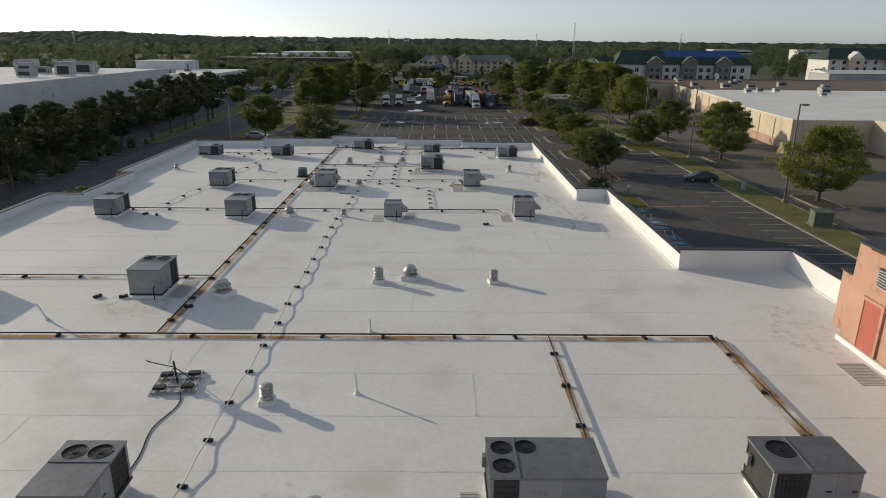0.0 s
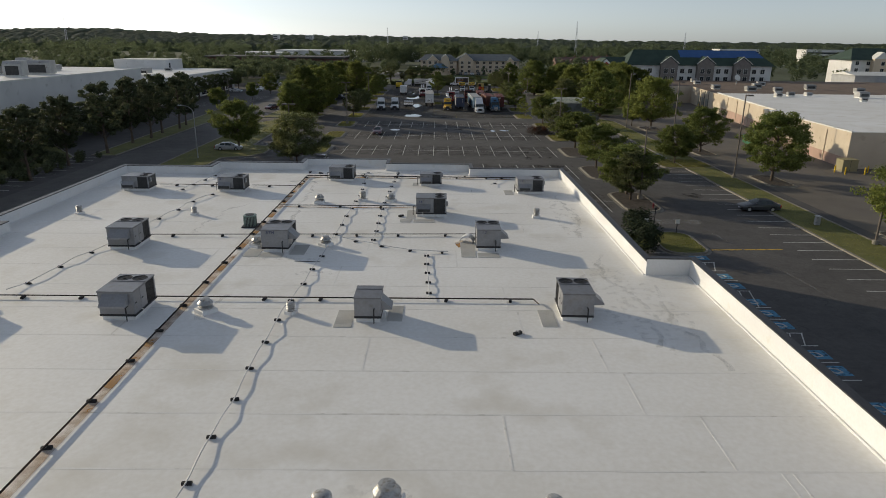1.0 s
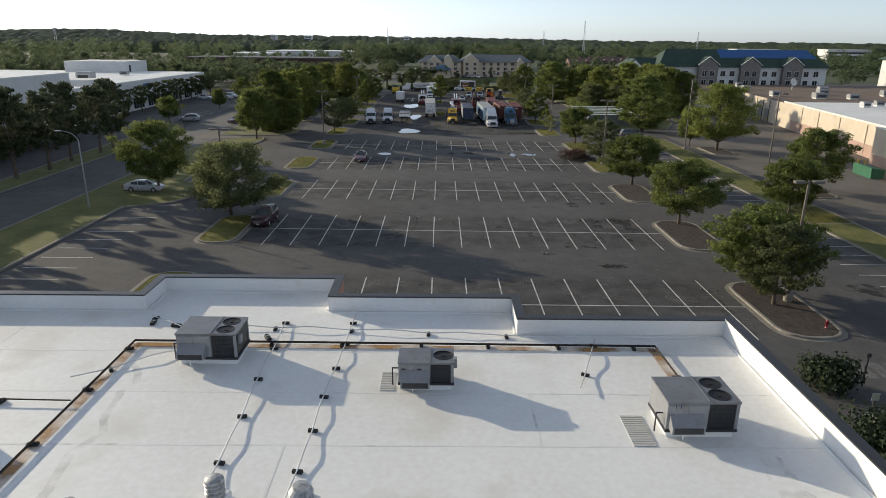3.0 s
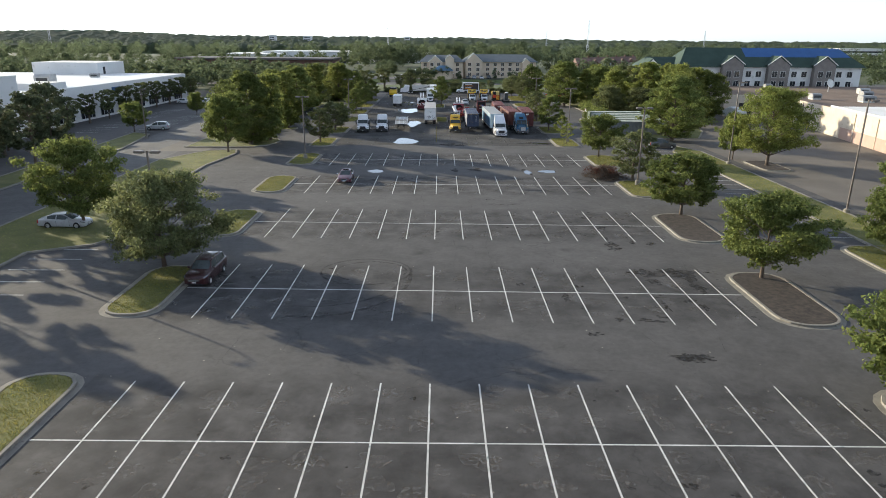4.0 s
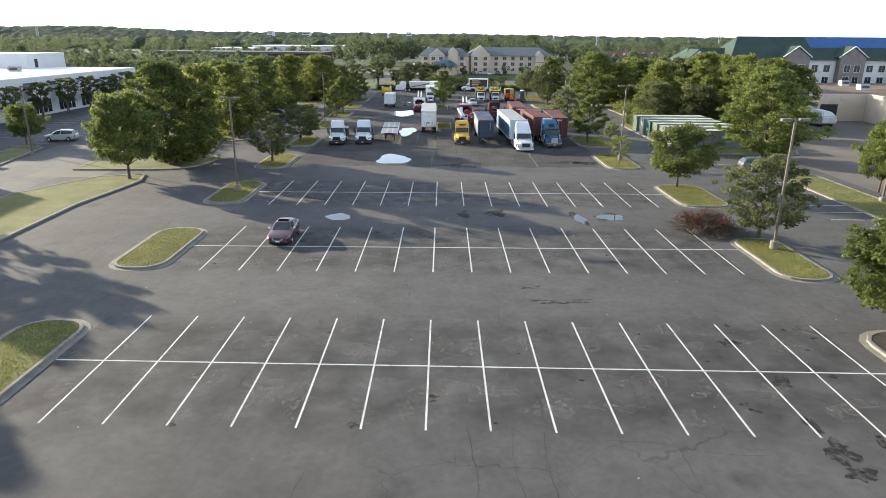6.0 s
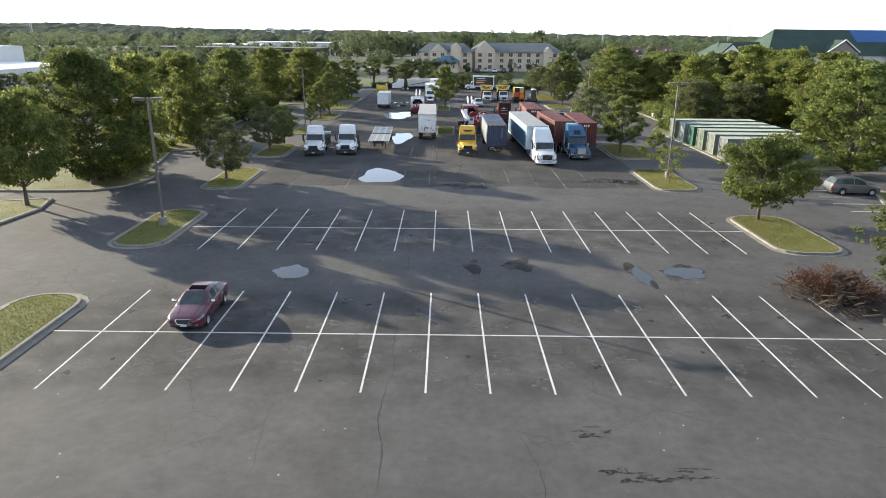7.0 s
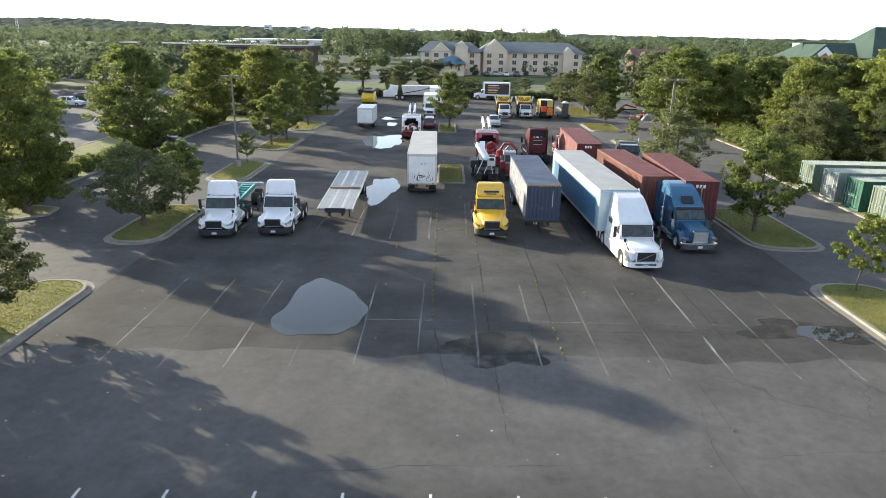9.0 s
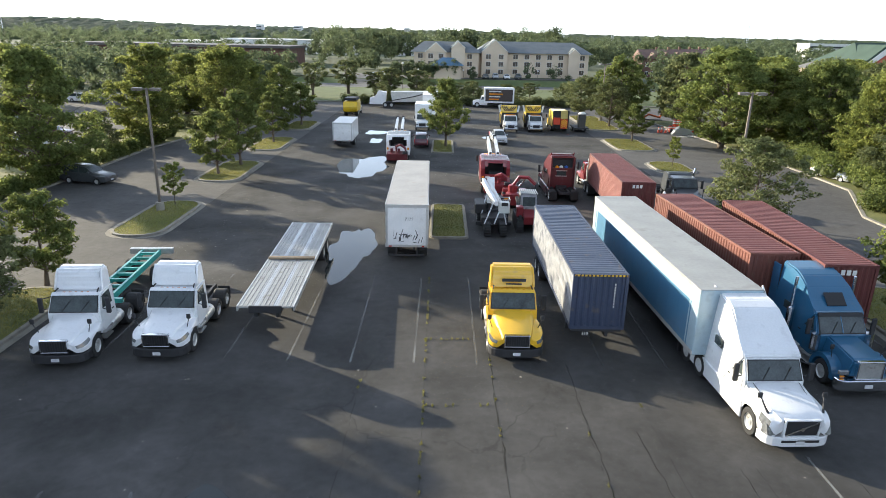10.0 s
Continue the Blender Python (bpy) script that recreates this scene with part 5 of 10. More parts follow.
    tr = mesh_of(bm, "trunk", M_BARK, True)
    cs = [(c.x, c.y, max(c.z, 0.3)) for c in cs]
    lv = leaf_mesh(leaf_cloud(cs, rs, leaves, size, seed, 0.6, 0.5), mat)
    TREES[key] = (tr, lv, label, h, cw)


def plant(key, x, y, h=None, w=None, rot=None, z=0.1):
    tr, lv, label, H, W = TREES[key]
    sz, sx = (h or H) / H, (w or W) / W
    t = thing("tree", label, "tree", pose(x, y, z, 0, 0, rng.uniform(0, 360) if rot is None else rot) @ Matrix.Diagonal((sx, sx, sz, 1)), "trees")
    part("trunk", tr, None, t)
    tagged(part("crown", lv, None, t), kind="stuff")
    return t


make_tree("maple_a", 7.2, 9.2, 1.5, 11, M_LEAF[0], 21000, 0.118, "round", 1, "leafy green maple in a parking island", limbs=40)
make_tree("maple_b", 6.8, 8.6, 1.4, 12, M_LEAF[0], 21000, 0.118, "round", 1, "leafy green maple in a parking island", limbs=38)
make_tree("oak_a", 7.9, 11.0, 1.2, 13, M_LEAF[1], 26000, 0.122, "round", 1, "broad dull green oak in a parking island", limbs=46)
make_tree("oak_b", 6.6, 6.5, 1.1, 14, M_LEAF[1], 11500, 0.1, "round", 1, "grey-green open-crowned tree in an island", limbs=34, gaps=0.5, puff=0.95)
make_tree("elm_a", 10.2, 11.6, 1.7, 15, M_LEAF[2], 25000, 0.134, "round", 1, "large bright green elm in a mulch bed", limbs=46, gaps=0.42)
make_tree("elm_b", 10.0, 10.5, 1.7, 16, M_LEAF[0], 25000, 0.134, "tall", 1, "large full green tree in a mulch bed", limbs=44)
make_tree("tall_a", 13.0, 11.0, 0.8, 17, M_LEAF[0], 8600, 0.262, "tall", 1, "tall green tree at the lot's edge", limbs=44)
make_tree("tall_b", 12.5, 9.5, 0.6, 18, M_LEAF[2], 8400, 0.25, "tall", 2, "tall yellow-green tree at the lot's edge", limbs=42)
make_tree("tall_c", 12.8, 12.0, 0.8, 19, M_LEAF[1], 8800, 0.27, "round", 1, "tall dark green tree at the lot's edge", limbs=44)
make_tree("edge_a", 13.0, 11.0, 0.5, 27, M_LEAF[0], 25000, 0.162, "tall", 1, "tall green tree at the lot's edge", limbs=54, gaps=0.42)
make_tree("edge_b", 12.5, 9.5, 0.4, 28, M_LEAF[2], 24000, 0.152, "tall", 2, "tall yellow-green tree at the lot's edge", limbs=52, gaps=0.45)
make_tree("edge_c", 12.8, 12.0, 0.6, 29, M_LEAF[2], 25000, 0.164, "round", 1, "tall light green tree at the lot's edge", limbs=54, gaps=0.45)
make_tree("thin_sapling", 4.2, 3.9, 1.2, 32, M_LEAF[2], 1300, 0.085, "vase", 1, "thin open young tree in a grass island", 0.05, 16, 0.5)
make_tree("pine_a", 10.8, 7.4, 3.0, 20, M_LEAF[3], 7600, 0.18, "round", 1, "dark shaded pine beside the road", limbs=26, gaps=0.5)
make_tree("pine_b", 10.2, 8.2, 2.6, 21, M_LEAF[3], 7600, 0.18, "tall", 1, "dark shaded pine beside the road", limbs=26, gaps=0.5)
make_tree("sapling", 3.6, 2.6, 1.0, 22, M_LEAF[2], 3000, 0.085, "tall", 1, "young staked tree in a grass island", 0.05, 20)
make_tree("pear", 6.2, 5.6, 1.2, 23, M_LEAF[0], 12500, 0.098, "tall", 1, "young pear tree in a grass island", limbs=30, gaps=0.45)
make_tree("myrtle", 6.0, 4.4, 1.6, 24, M_LEAF[1], 3600, 0.145, "vase", 3, "small leafy street tree on grass", limbs=24)

for key, x, y, h, w in (("maple_b", 24.4, 103.9, 6.7, 9.2), ("oak_b", 24.0, 100.6, 6.6, 6.6), ("maple_a", 24.8, 123.1, 7.0, 9.2), ("maple_b", 25.4, 143.3, 6.8, 9.6), ("oak_b", 25.2, 161.6, 7.0, 7.6), ("maple_a", 25.0, 180.8, 6.9, 8.4),
                        ("sapling", 22.4, 201.2, 4.6, 3.0), ("thin_sapling", 22.2, 194.7, 3.9, 3.9), ("pear", 21.9, 213.2, 7.4, 6.4), ("pear", 24.9, 275.0, 5.2, 5.0), ("oak_b", 25.5, 290.8, 7.6, 7.4), ("oak_b", 23.0, 302.0, 7.4, 7.2), ("sapling", 24.2, 256.2, 3.4, 2.0), ("oak_b", 21.8, 231.4, 7.1, 7.4), ("pear", -1.0, 267.5, 8.6, 6.4)):
    plant(key, x, y, h, w)
for key, x, y, h, w in (("oak_a", -24.0, 125.0, 8.0, 10.6), ("maple_a", -36.8, 136.8, 9.0, 9.4), ("maple_b", -36.8, 183.0, 9.8, 9.2), ("oak_b", -23.4, 194.6, 6.4, 6.2), ("oak_b", -23.2, 211.3, 6.0, 7.0), ("pear", -23.0, 218.0, 5.3, 4.8),
                        ("sapling", -22.8, 235.5, 3.5, 2.3), ("pear", -23.4, 247.8, 6.4, 5.8), ("pear", -22.6, 252.6, 7.9, 6.0), ("pear", -23.0, 268.0, 6.4, 5.6), ("pear", -23.0, 285.0, 6.4, 5.6)):
    plant(key, x, y, h, w)
for key, x, y, h, w in (("elm_a", 48.7, 83.0, 10.0, 11.6), ("elm_b", 48.9, 114.0, 10.3, 11.4), ("elm_b", 48.3, 140.2, 8.4, 9.4), ("maple_b", 39.2, 128.0, 6.5, 7.6), ("elm_a", 49.5, 173.8, 12.0, 13.0), ("maple_a", 46.6, 179.5, 7.6, 6.0)):
    plant(key, x, y, h, w)
for key, x, y, h, w in (("edge_a", -35.4, 191.5, 13.4, 11.5), ("edge_b", -33.2, 196.8, 12.6, 8.6), ("edge_b", -33.6, 214.4, 12.2, 8.0), ("edge_a", -39.0, 222.5, 12.4, 10.5), ("edge_a", -37.4, 242.6, 12.5, 11.5),
                        ("oak_b", -41.5, 246.5, 5.0, 5.0), ("oak_b", -39.0, 256.0, 5.0, 5.0), ("edge_b", -37.4, 265.0, 12.2, 10.2), ("edge_c", -32.6, 280.0, 11.8, 10.6), ("tall_b", -33.4, 287, 11.5, 10.4), ("tall_c", -37, 300, 11, 10), ("tall_a", -31, 306, 8, 8)):
    plant(key, x, y, h, w)
for key, x, y, h, w in (("edge_a", 35.5, 270.8, 13.4, 14.0), ("edge_c", 46.0, 254.5, 11.6, 10.5), ("edge_b", 52.0, 247, 13.8, 11.0), ("edge_c", 53.0, 221, 12.0, 11.0), ("edge_b", 58.5, 233, 13.0, 12.0), ("edge_a", 44.6, 264, 12.0, 10.0), ("edge_a", 43.6, 200.0, 12.8, 13.2),
                        ("oak_a", 42.0, 243, 7.6, 9.0), ("oak_a", 48.5, 238, 7.4, 9.6), ("tall_c", 55, 268, 12, 12), ("tall_a", 29.5, 300, 11, 10), ("tall_c", 37.5, 292, 12, 11), ("tall_b", 48, 285, 12, 11)):
    plant(key, x, y, h, w)
# a row of tall pines along the side road, lower trees against the white store
for i, (y, h, w) in enumerate(((64, 10.2, 8.0), (75.5, 10.6, 8.4), (87, 10.2, 7.6), (98.5, 10.8, 8.6), (109.5, 10.4, 7.4), (121, 10.8, 7.6), (132, 12.2, 8.6), (143.5, 12.4, 8.8), (150, 11.4, 7.8), (157.5, 12.3, 9.0), (165, 11.2, 8.0), (171, 12.0, 8.6))):
    plant(("pine_a", "pine_b")[i % 2], -58.2 - 0.8 * (i % 2), y, h, w)
for i in range(22):
    plant(("pine_b", "tall_c", "pine_a")[i % 3], -71 - 3.0 * (i % 2), 66 + 5.6 * i, rng.uniform(6.4, 8.6), rng.uniform(6.4, 8.2))
for i in range(4):
    plant(("edge_a", "edge_b", "edge_c")[i % 3], -44.5 + rng.uniform(-1.5, 2.0), 288 + 7.6 * i, rng.uniform(9.0, 10.5), rng.uniform(8.0, 9.5))
for i in range(12):
    plant(("edge_c", "edge_b", "tall_b")[i % 3], 60 + rng.uniform(-3, 4), 234 + 5.6 * i, rng.uniform(10.5, 13.5), rng.uniform(9.5, 12))
for i in range(7):
    plant(("tall_b", "maple_a", "tall_c")[i % 3], 43 + 2.2 * i, 274 + 4.0 * (i % 3), rng.uniform(8.5, 12), rng.uniform(8.5, 11))
# street trees on the verge of the public road
far_rng = random.Random(88)
for i in range(22):
    x = -64 + 6.4 * i + far_rng.uniform(-2.4, 2.4)
    small = -4 < x < 58
    plant("myrtle", x, 328 + far_rng.uniform(0, 13), far_rng.uniform(3.4, 4.6) if small else far_rng.uniform(5.5, 8.0), far_rng.uniform(3.8, 5.2) if small else far_rng.uniform(6, 8.5))
plant("oak_b", -33.5, 70, 5.2, 8)
plant("oak_b", -36.0, 63, 5.6, 8)
for i in range(10):
    plant("myrtle", -79.5 - 0.1 * i, 203 + 9.2 * i, rng.uniform(6.6, 7.8), rng.uniform(4.8, 6.0))
for key, x, y, h, w in (("maple_a", -63.5, 207.5, 6.0, 6.4), ("elm_b", -62, 262, 7.5, 7), ("maple_b", -62.5, 240, 5.5, 5)):
    plant(key, x, y, h, w)

# ---- hedges and shrubs ----
def hedge(name, x0, x1, y0, y1, h, seed, label, mat=None, dens=26):
    r = random.Random(seed)
    n = max(4, int((x1 - x0 + y1 - y0) * 2.2))
    cs = [(r.uniform(x0, x1), r.uniform(y0, y1), h * r.uniform(0.3, 0.75)) for _ in range(n)]
    me = leaf_mesh(leaf_cloud(cs, [h * r.uniform(0.35, 0.5) for _ in cs], int(dens * n * 6), 0.125, seed, 0.9), mat or M_LEAF[0])
    core = B()
    for c in cs:
        bmesh.ops.create_icosphere(core, subdivisions=1, radius=h * 0.24, matrix=Matrix.Translation((c[0], c[1], h * 0.3)))
    t = thing(name, label, "hedge" if name == "hedge" else "shrub", group="shrubs")
    tagged(part("stem_core", core, M_LEAF[1], t), kind="stuff")
    tagged(part("leaves", me, None, t), kind="stuff")


hedge("shrub", -39.0, -34.6, 192.0, 202.0, 1.5, 14, "low leafy undergrowth beneath the tall trees", M_LEAF[0], 30)
hedge("shrub", -41.0, -36.8, 204.0, 216.0, 1.4, 15, "low leafy undergrowth beneath the tall trees", M_LEAF[0], 30)
hedge("shrub", -40.0, -33.0, 276.0, 300.0, 1.6, 16, "low leafy undergrowth beneath the tall trees", M_LEAF[1], 30)
hedge("shrub", 44.0, 58.0, 234.0, 262.0, 1.6, 17, "low leafy undergrowth beneath the tall trees", M_LEAF[1], 30)
hedge("shrub", -68.0, -57.5, 90.0, 128.0, 1.5, 18, "dark undergrowth beneath the roadside pines", M_LEAF[3], 30)
hedge("hedge", -27.9, -26.5, 300.0, 303.0, 1.2, 1, "low green hedge at the lot corner")
hedge("hedge", -22, 6, 319.5, 321.5, 1.9, 2, "dark clipped hedge behind the parked trucks", M_LEAF[1], 60)
hedge("hedge", 6.5, 30, 319.5, 321.5, 1.9, 21, "dark clipped hedge behind the parked trucks", M_LEAF[1], 60)
hedge("hedge", 38.6, 41.0, 238, 262, 2.6, 3, "dense green hedge along the drive", None, 40)
hedge("hedge", 35, 37.5, 234, 241, 2.0, 4, "dense green hedge along the drive", None, 40)
hedge("hedge", -37.9, -36.9, 218, 244, 1.5, 5, "clipped leafy hedge along the yard edge", M_LEAF[0], 60)
hedge("hedge", -37.8, -36.8, 244.5, 271, 1.5, 51, "clipped leafy hedge along the yard edge", M_LEAF[0], 60)
hedge("shrub", 18.8, 20.2, 79.0, 82.4, 2.6, 6, "dark spiky yew shrub at the store wall", M_YEW, 70)
hedge("shrub", 14.4, 15.8, 66.2, 69.0, 2.2, 7, "dark spiky yew shrub at the store wall", M_YEW, 70)
hedge("shrub", 20.5, 21.8, 88.0, 89.5, 2.2, 8, "dark shrub at the store wall", M_YEW, 60)
for i in range(5):
    plant("oak_b", -14 + 9.5 * i, 325.5, rng.uniform(3.6, 4.6), rng.uniform(4.5, 5.5))

# pile of cut branches
bm = B()
rb = random.Random(8)
for _ in range(1100):
    a, l = rb.uniform(0, 6.28), rb.uniform(0.5, 1.8)
    p = Vector((max(-2.0, min(2.2, rb.gauss(0.1, 0.95))), max(-2.2, min(2.2, rb.gauss(0, 1.0))), 0))
    p.z = max(0.03, 1.35 * math.exp(-(p.x ** 2 + p.y ** 2) / 2.6) * rb.random())
    q = p + Vector((math.cos(a) * l * 0.5, math.sin(a) * l * 0.5, rb.uniform(0.05, 0.5)))
    rod(bm, p, q, 0.024, 0.008, 4, caps=False)
pile = solo("brush_pile", bm, surf("dead_twigs", (0.05, 0.036, 0.028), (0.12, 0.088, 0.066), 0.9, 2, 20, 0.2), "pile of cut brown branches on asphalt", "brush pile", pose(21.7, 163.9, 0.0, 0, 0, 15) @ Matrix.Scale(1.2, 4), kind="stuff")
dead = leaf_cloud([(rb.gauss(-0.1, 0.8), rb.gauss(0.2, 0.85), rb.uniform(0.35, 1.15)) for _ in range(40)], [rb.uniform(0.25, 0.5) for _ in range(40)], 5200, 0.055, 91)
tagged(part("dead_leaves", leaf_mesh(dead, leafy("dead_leaves", (0.05, 0.026, 0.018), (0.12, 0.06, 0.04), 0.2)), None, pile, "dry brown leaves"), kind="stuff")

# ---- far woods ----
def woods(name, rows, seed, mat, label):
    """Crowns in clumps over stretches of ground: x, y, count, heights, leaves, and the rise of the land."""
    r = np.random.default_rng(seed)
    vs = []
    for x0, x1, y0, y1, n, h0, h1, q, lift in rows:
        for _ in range(n):
            x, y, h = r.uniform(x0, x1), r.uniform(y0, y1), r.uniform(h0, h1)
            w = h * r.uniform(0.46, 0.70)
            up = lift * max(0.0, 1 - (2 * abs(x - (x0 + x1) / 2) / (x1 - x0)) ** 2)
            k = 14
            d = r.normal(size=(k, 3))
            d /= np.linalg.norm(d, axis=1, keepdims=True)
            c = np.stack([x + d[:, 0] * w * 0.36, y + d[:, 1] * w * 0.36, up + h * 0.58 + d[:, 2] * h * 0.27], 1)
            vs.append(leaf_cloud(c, w * r.uniform(0.17, 0.27, k), q, h * (0.041 if h < 14.9 else 0.03), int(r.integers(1e6)), 0.85, 0.3))
    tagged(solo(name, leaf_mesh(np.concatenate(vs), mat), None, label, "woods"), kind="stuff")


woods("woods_near", [(-330, -170, 300, 430, 95, 9, 13, 480, 0), (-170, -84, 300, 410, 90, 8, 11.5, 480, 0), (-130, -58, 300, 390, 60, 8, 11.5, 480, 0), (-150, -62, 395, 436, 40, 7, 9.5, 460, 0), (-58, -38, 312, 336, 8, 7, 10, 480, 0), (-330, -240, 150, 300, 40, 10, 15, 260, 0),
                     (70, 130, 305, 400, 30, 9, 13, 420, 0), (60, 85, 330, 420, 14, 8, 12, 420, 0), (-64, -38, 384, 404, 15, 7, 10, 400, 0), (-34, -18, 418, 436, 10, 7, 10, 400, 0), (-18, 8, 382.5, 388, 34, 4.2, 6.6, 420, 1.2), (24, 32, 386, 389, 2, 6, 7, 400, 0), (34, 48, 387, 390.5, 6, 2.4, 3.4, 400, 0), (100, 260, 310, 420, 30, 8, 14, 420, 0)], 31, M_FAR, "belt of green trees beyond the lots")
woods("woods_middle", [(-560, -260, 490, 640, 170, 9.5, 14, 330, 0), (-260, -60, 490, 620, 130, 8, 12, 330, 0), (-66, 58, 470, 600, 78, 15, 20, 640, 0), (58, 130, 470, 620, 34, 11, 14.5, 360, 0), (110, 560, 350, 640, 260, 10, 15, 320, 0), (-300, 300, 470, 620, 16, 16, 19, 300, 0)], 32, M_FAR, "broad band of green woods in the distance")
woods("woods_far", [(-800, 800, 690, 1000, 430, 14, 18, 210, 0), (-1100, 1100, 1000, 1200, 240, 18, 22, 170, 0), (-900, 900, 700, 900, 30, 18, 22, 220, 0)], 33, M_FAR, "dark wooded skyline at the horizon")
# the closed treetops of the woods behind, climbing to low hills in the west
bm, rows = B(), []
for j in range(90):
    y = 960 * 2.3 ** (j / 89)
    rows.append([])
    for i in range(430):
        x = (i / 429 - 0.5) * 1.7 * y
        w = y / 170
        q = Vector((x / (1.2 * w + 4), y / (2.4 * w + 6), 1.7))
        hump = max(0.0, 1 - noise.voronoi(q)[0][0] ** 2 * 1.6)
        k = (y - 960) / 1040
        land = k * (16 - 5 / (1 + math.exp(-(x - 250) / 120))) + 13 * math.exp(-((x + 1090) / 260) ** 2) * min(1, max(0, k)) ** 2
        rows[-1].append(bm.verts.new((x + 2 * noise.noise(q * 3), y, 7 + 6.5 * hump + land + 2.5 * noise.noise(Vector((x * 0.009, y * 0.006, 0))) - (14 if j in (0, 89) else 0))))
for p, q in zip(rows, rows[1:]):
    for i in range(429):
        bm.faces.new((p[i], p[i + 1], q[i + 1], q[i]))
solo("woods_canopy", bm, M_FAR, "unbroken green treetops on low hills far off", "woods", kind="stuff")
# ---- lamp posts ----
def lot_lamp(x, y, h, heads=2, base=0.75, rot=0, label="bronze lot lamp post with two flat heads"):
    p = thing("street_lamp", label, "lamp post", pose(x, y, 0.0, 0, 0, rot), "lot lamps")
    part("footing", lathe(B(), [(0.32, 0.0), (0.31, base), (0.27, base + 0.03)], 14), M_KERB, p, "round concrete footing")
    part("pole", lathe(B(), [(0.13, base), (0.13, base + 0.02), (0.115, base + 0.05), (0.09, h)], 10), M_POLE, p)
    for s in ((-1, 1) if heads == 2 else (1,)):
        a = part("arm", rod(B(), (0, 0, h - 0.1), (0.35 * s, 0, h - 0.1), 0.035), M_POLE, p)
        hd = part("lamp_head", box(B(), *sorted((0.3 * s, 1.05 * s)), -0.22, 0.22, h - 0.2, h, 0.03), M_POLE, p, "flat box lamp head")
        part("lens", box(B(), *sorted((0.38 * s, 0.97 * s)), -0.16, 0.16, h - 0.215, h - 0.198), M_GALV, hd)
    return p


for x, y, h in ((-25.4, 127.6, 9.3), (-22.7, 177.3, 9.8), (-23.3, 233.8, 9.4), (25.0, 158.6, 10.2), (23.0, 197.6, 10.0), (21.8, 234.7, 9.9), (25.4, 101.3, 9.4), (25.8, 298, 9.6)):
    lot_lamp(x, y, h)
for x, y, h in ((43.9, 82.2, 12.6), (44.1, 116, 12.4), (44.05, 174.9, 12.6), (44.5, 144.6, 12.5), (-57.2, 198.5, 9.2)):
    lot_lamp(x, y, h, 1, 0.5, 0, "tall dark lamp post with one flat head")
for x, y, h in ((-41.2, 128.0, 8.8), (-43.5, 60.0, 8.8)):
    p = thing("street_lamp", "pale cobra-head street lamp beside the road", "lamp post", pose(x, y, 0), "road lamps")
    part("pole", rod(B(), (0, 0, 0), (0.0, 0, h - 1.2), 0.1, 0.065, 10), M_GALV, p)
    pts = [(-1.9 * (1 - math.cos(k * math.pi / 12)), 0, h - 1.2 + 1.2 * math.sin(k * math.pi / 12)) for k in range(7)]
    part("arm", path_tube(B(), pts, 0.045), M_GALV, p)
    part("lamp_head", slab(B(), [(-0.12, 0), (0.12, 0), (0.09, 0.12), (-0.09, 0.12)], -0.32, 0.32, bev=0.02), M_GALV, p, "oval lamp head", pose(-2.1, 0, h - 0.05))
M_GLOBE = plain("frosted_globe", (0.8, 0.8, 0.78), 0.35)
for x, y, h in ((-26.6, 358.0, 4.4), (-12.0, 359.0, 6.8), (-8.8, 383.0, 4.2), (4.7, 388.0, 4.0), (6.9, 390.0, 4.3), (27.0, 386.5, 4.2), (-42.0, 380.0, 4.3)):
    p = thing("street_lamp", "slim grey street lamp with a white globe", "lamp post", pose(x, y, 0.0), "globe lamps")
    part("pole", lathe(B(), [(0.14, 0.0), (0.12, 0.3), (0.07, 0.4), (0.05, h - 0.45)], 8), M_POLE, p)
    part("globe", lathe(B(), [(0.08, h - 0.46), (0.22, h - 0.34), (0.27, h - 0.2), (0.22, h - 0.06), (0.06, h)], 12), M_GLOBE, p, "white frosted globe", smooth=True)
# ---- neighbouring buildings ----
M_STONE = surf("grey_stone_bay", (0.17, 0.15, 0.135), (0.25, 0.22, 0.20), 0.9, 0.8, 14, 0.3)
M_GREENROOF = surf("green_shingles", (0.022, 0.046, 0.034), (0.04, 0.07, 0.052), 0.85, 0.4, 10, 0.3)
M_TARP = surf("blue_tarp", (0.02, 0.085, 0.24), (0.035, 0.115, 0.30), 0.5, 0.5, 6, 0.3)
M_SLATE = surf("blue_grey_shingles", (0.105, 0.122, 0.13), (0.155, 0.172, 0.18), 0.85, 0.4, 10, 0.3)
M_CREAM = surf("cream_stucco", (0.56, 0.455, 0.335), (0.65, 0.53, 0.40), 0.9, 0.4, 12, 0.2)
M_REDROOF = surf("brown_red_shingles", (0.12, 0.072, 0.058), (0.18, 0.112, 0.09), 0.85, 0.4, 10, 0.3)
M_BRICK = surf("dark_red_brick", (0.10, 0.055, 0.045), (0.16, 0.085, 0.065), 0.9, 0.4, 12, 0.3)
M_TRIM = plain("pale_trim", (0.66, 0.66, 0.62), 0.6)
M_STEELDOOR = surf("roller_door", (0.20, 0.20, 0.18), (0.27, 0.27, 0.24), 0.6, 1, 8, 0.1)
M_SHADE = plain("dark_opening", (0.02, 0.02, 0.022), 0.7)


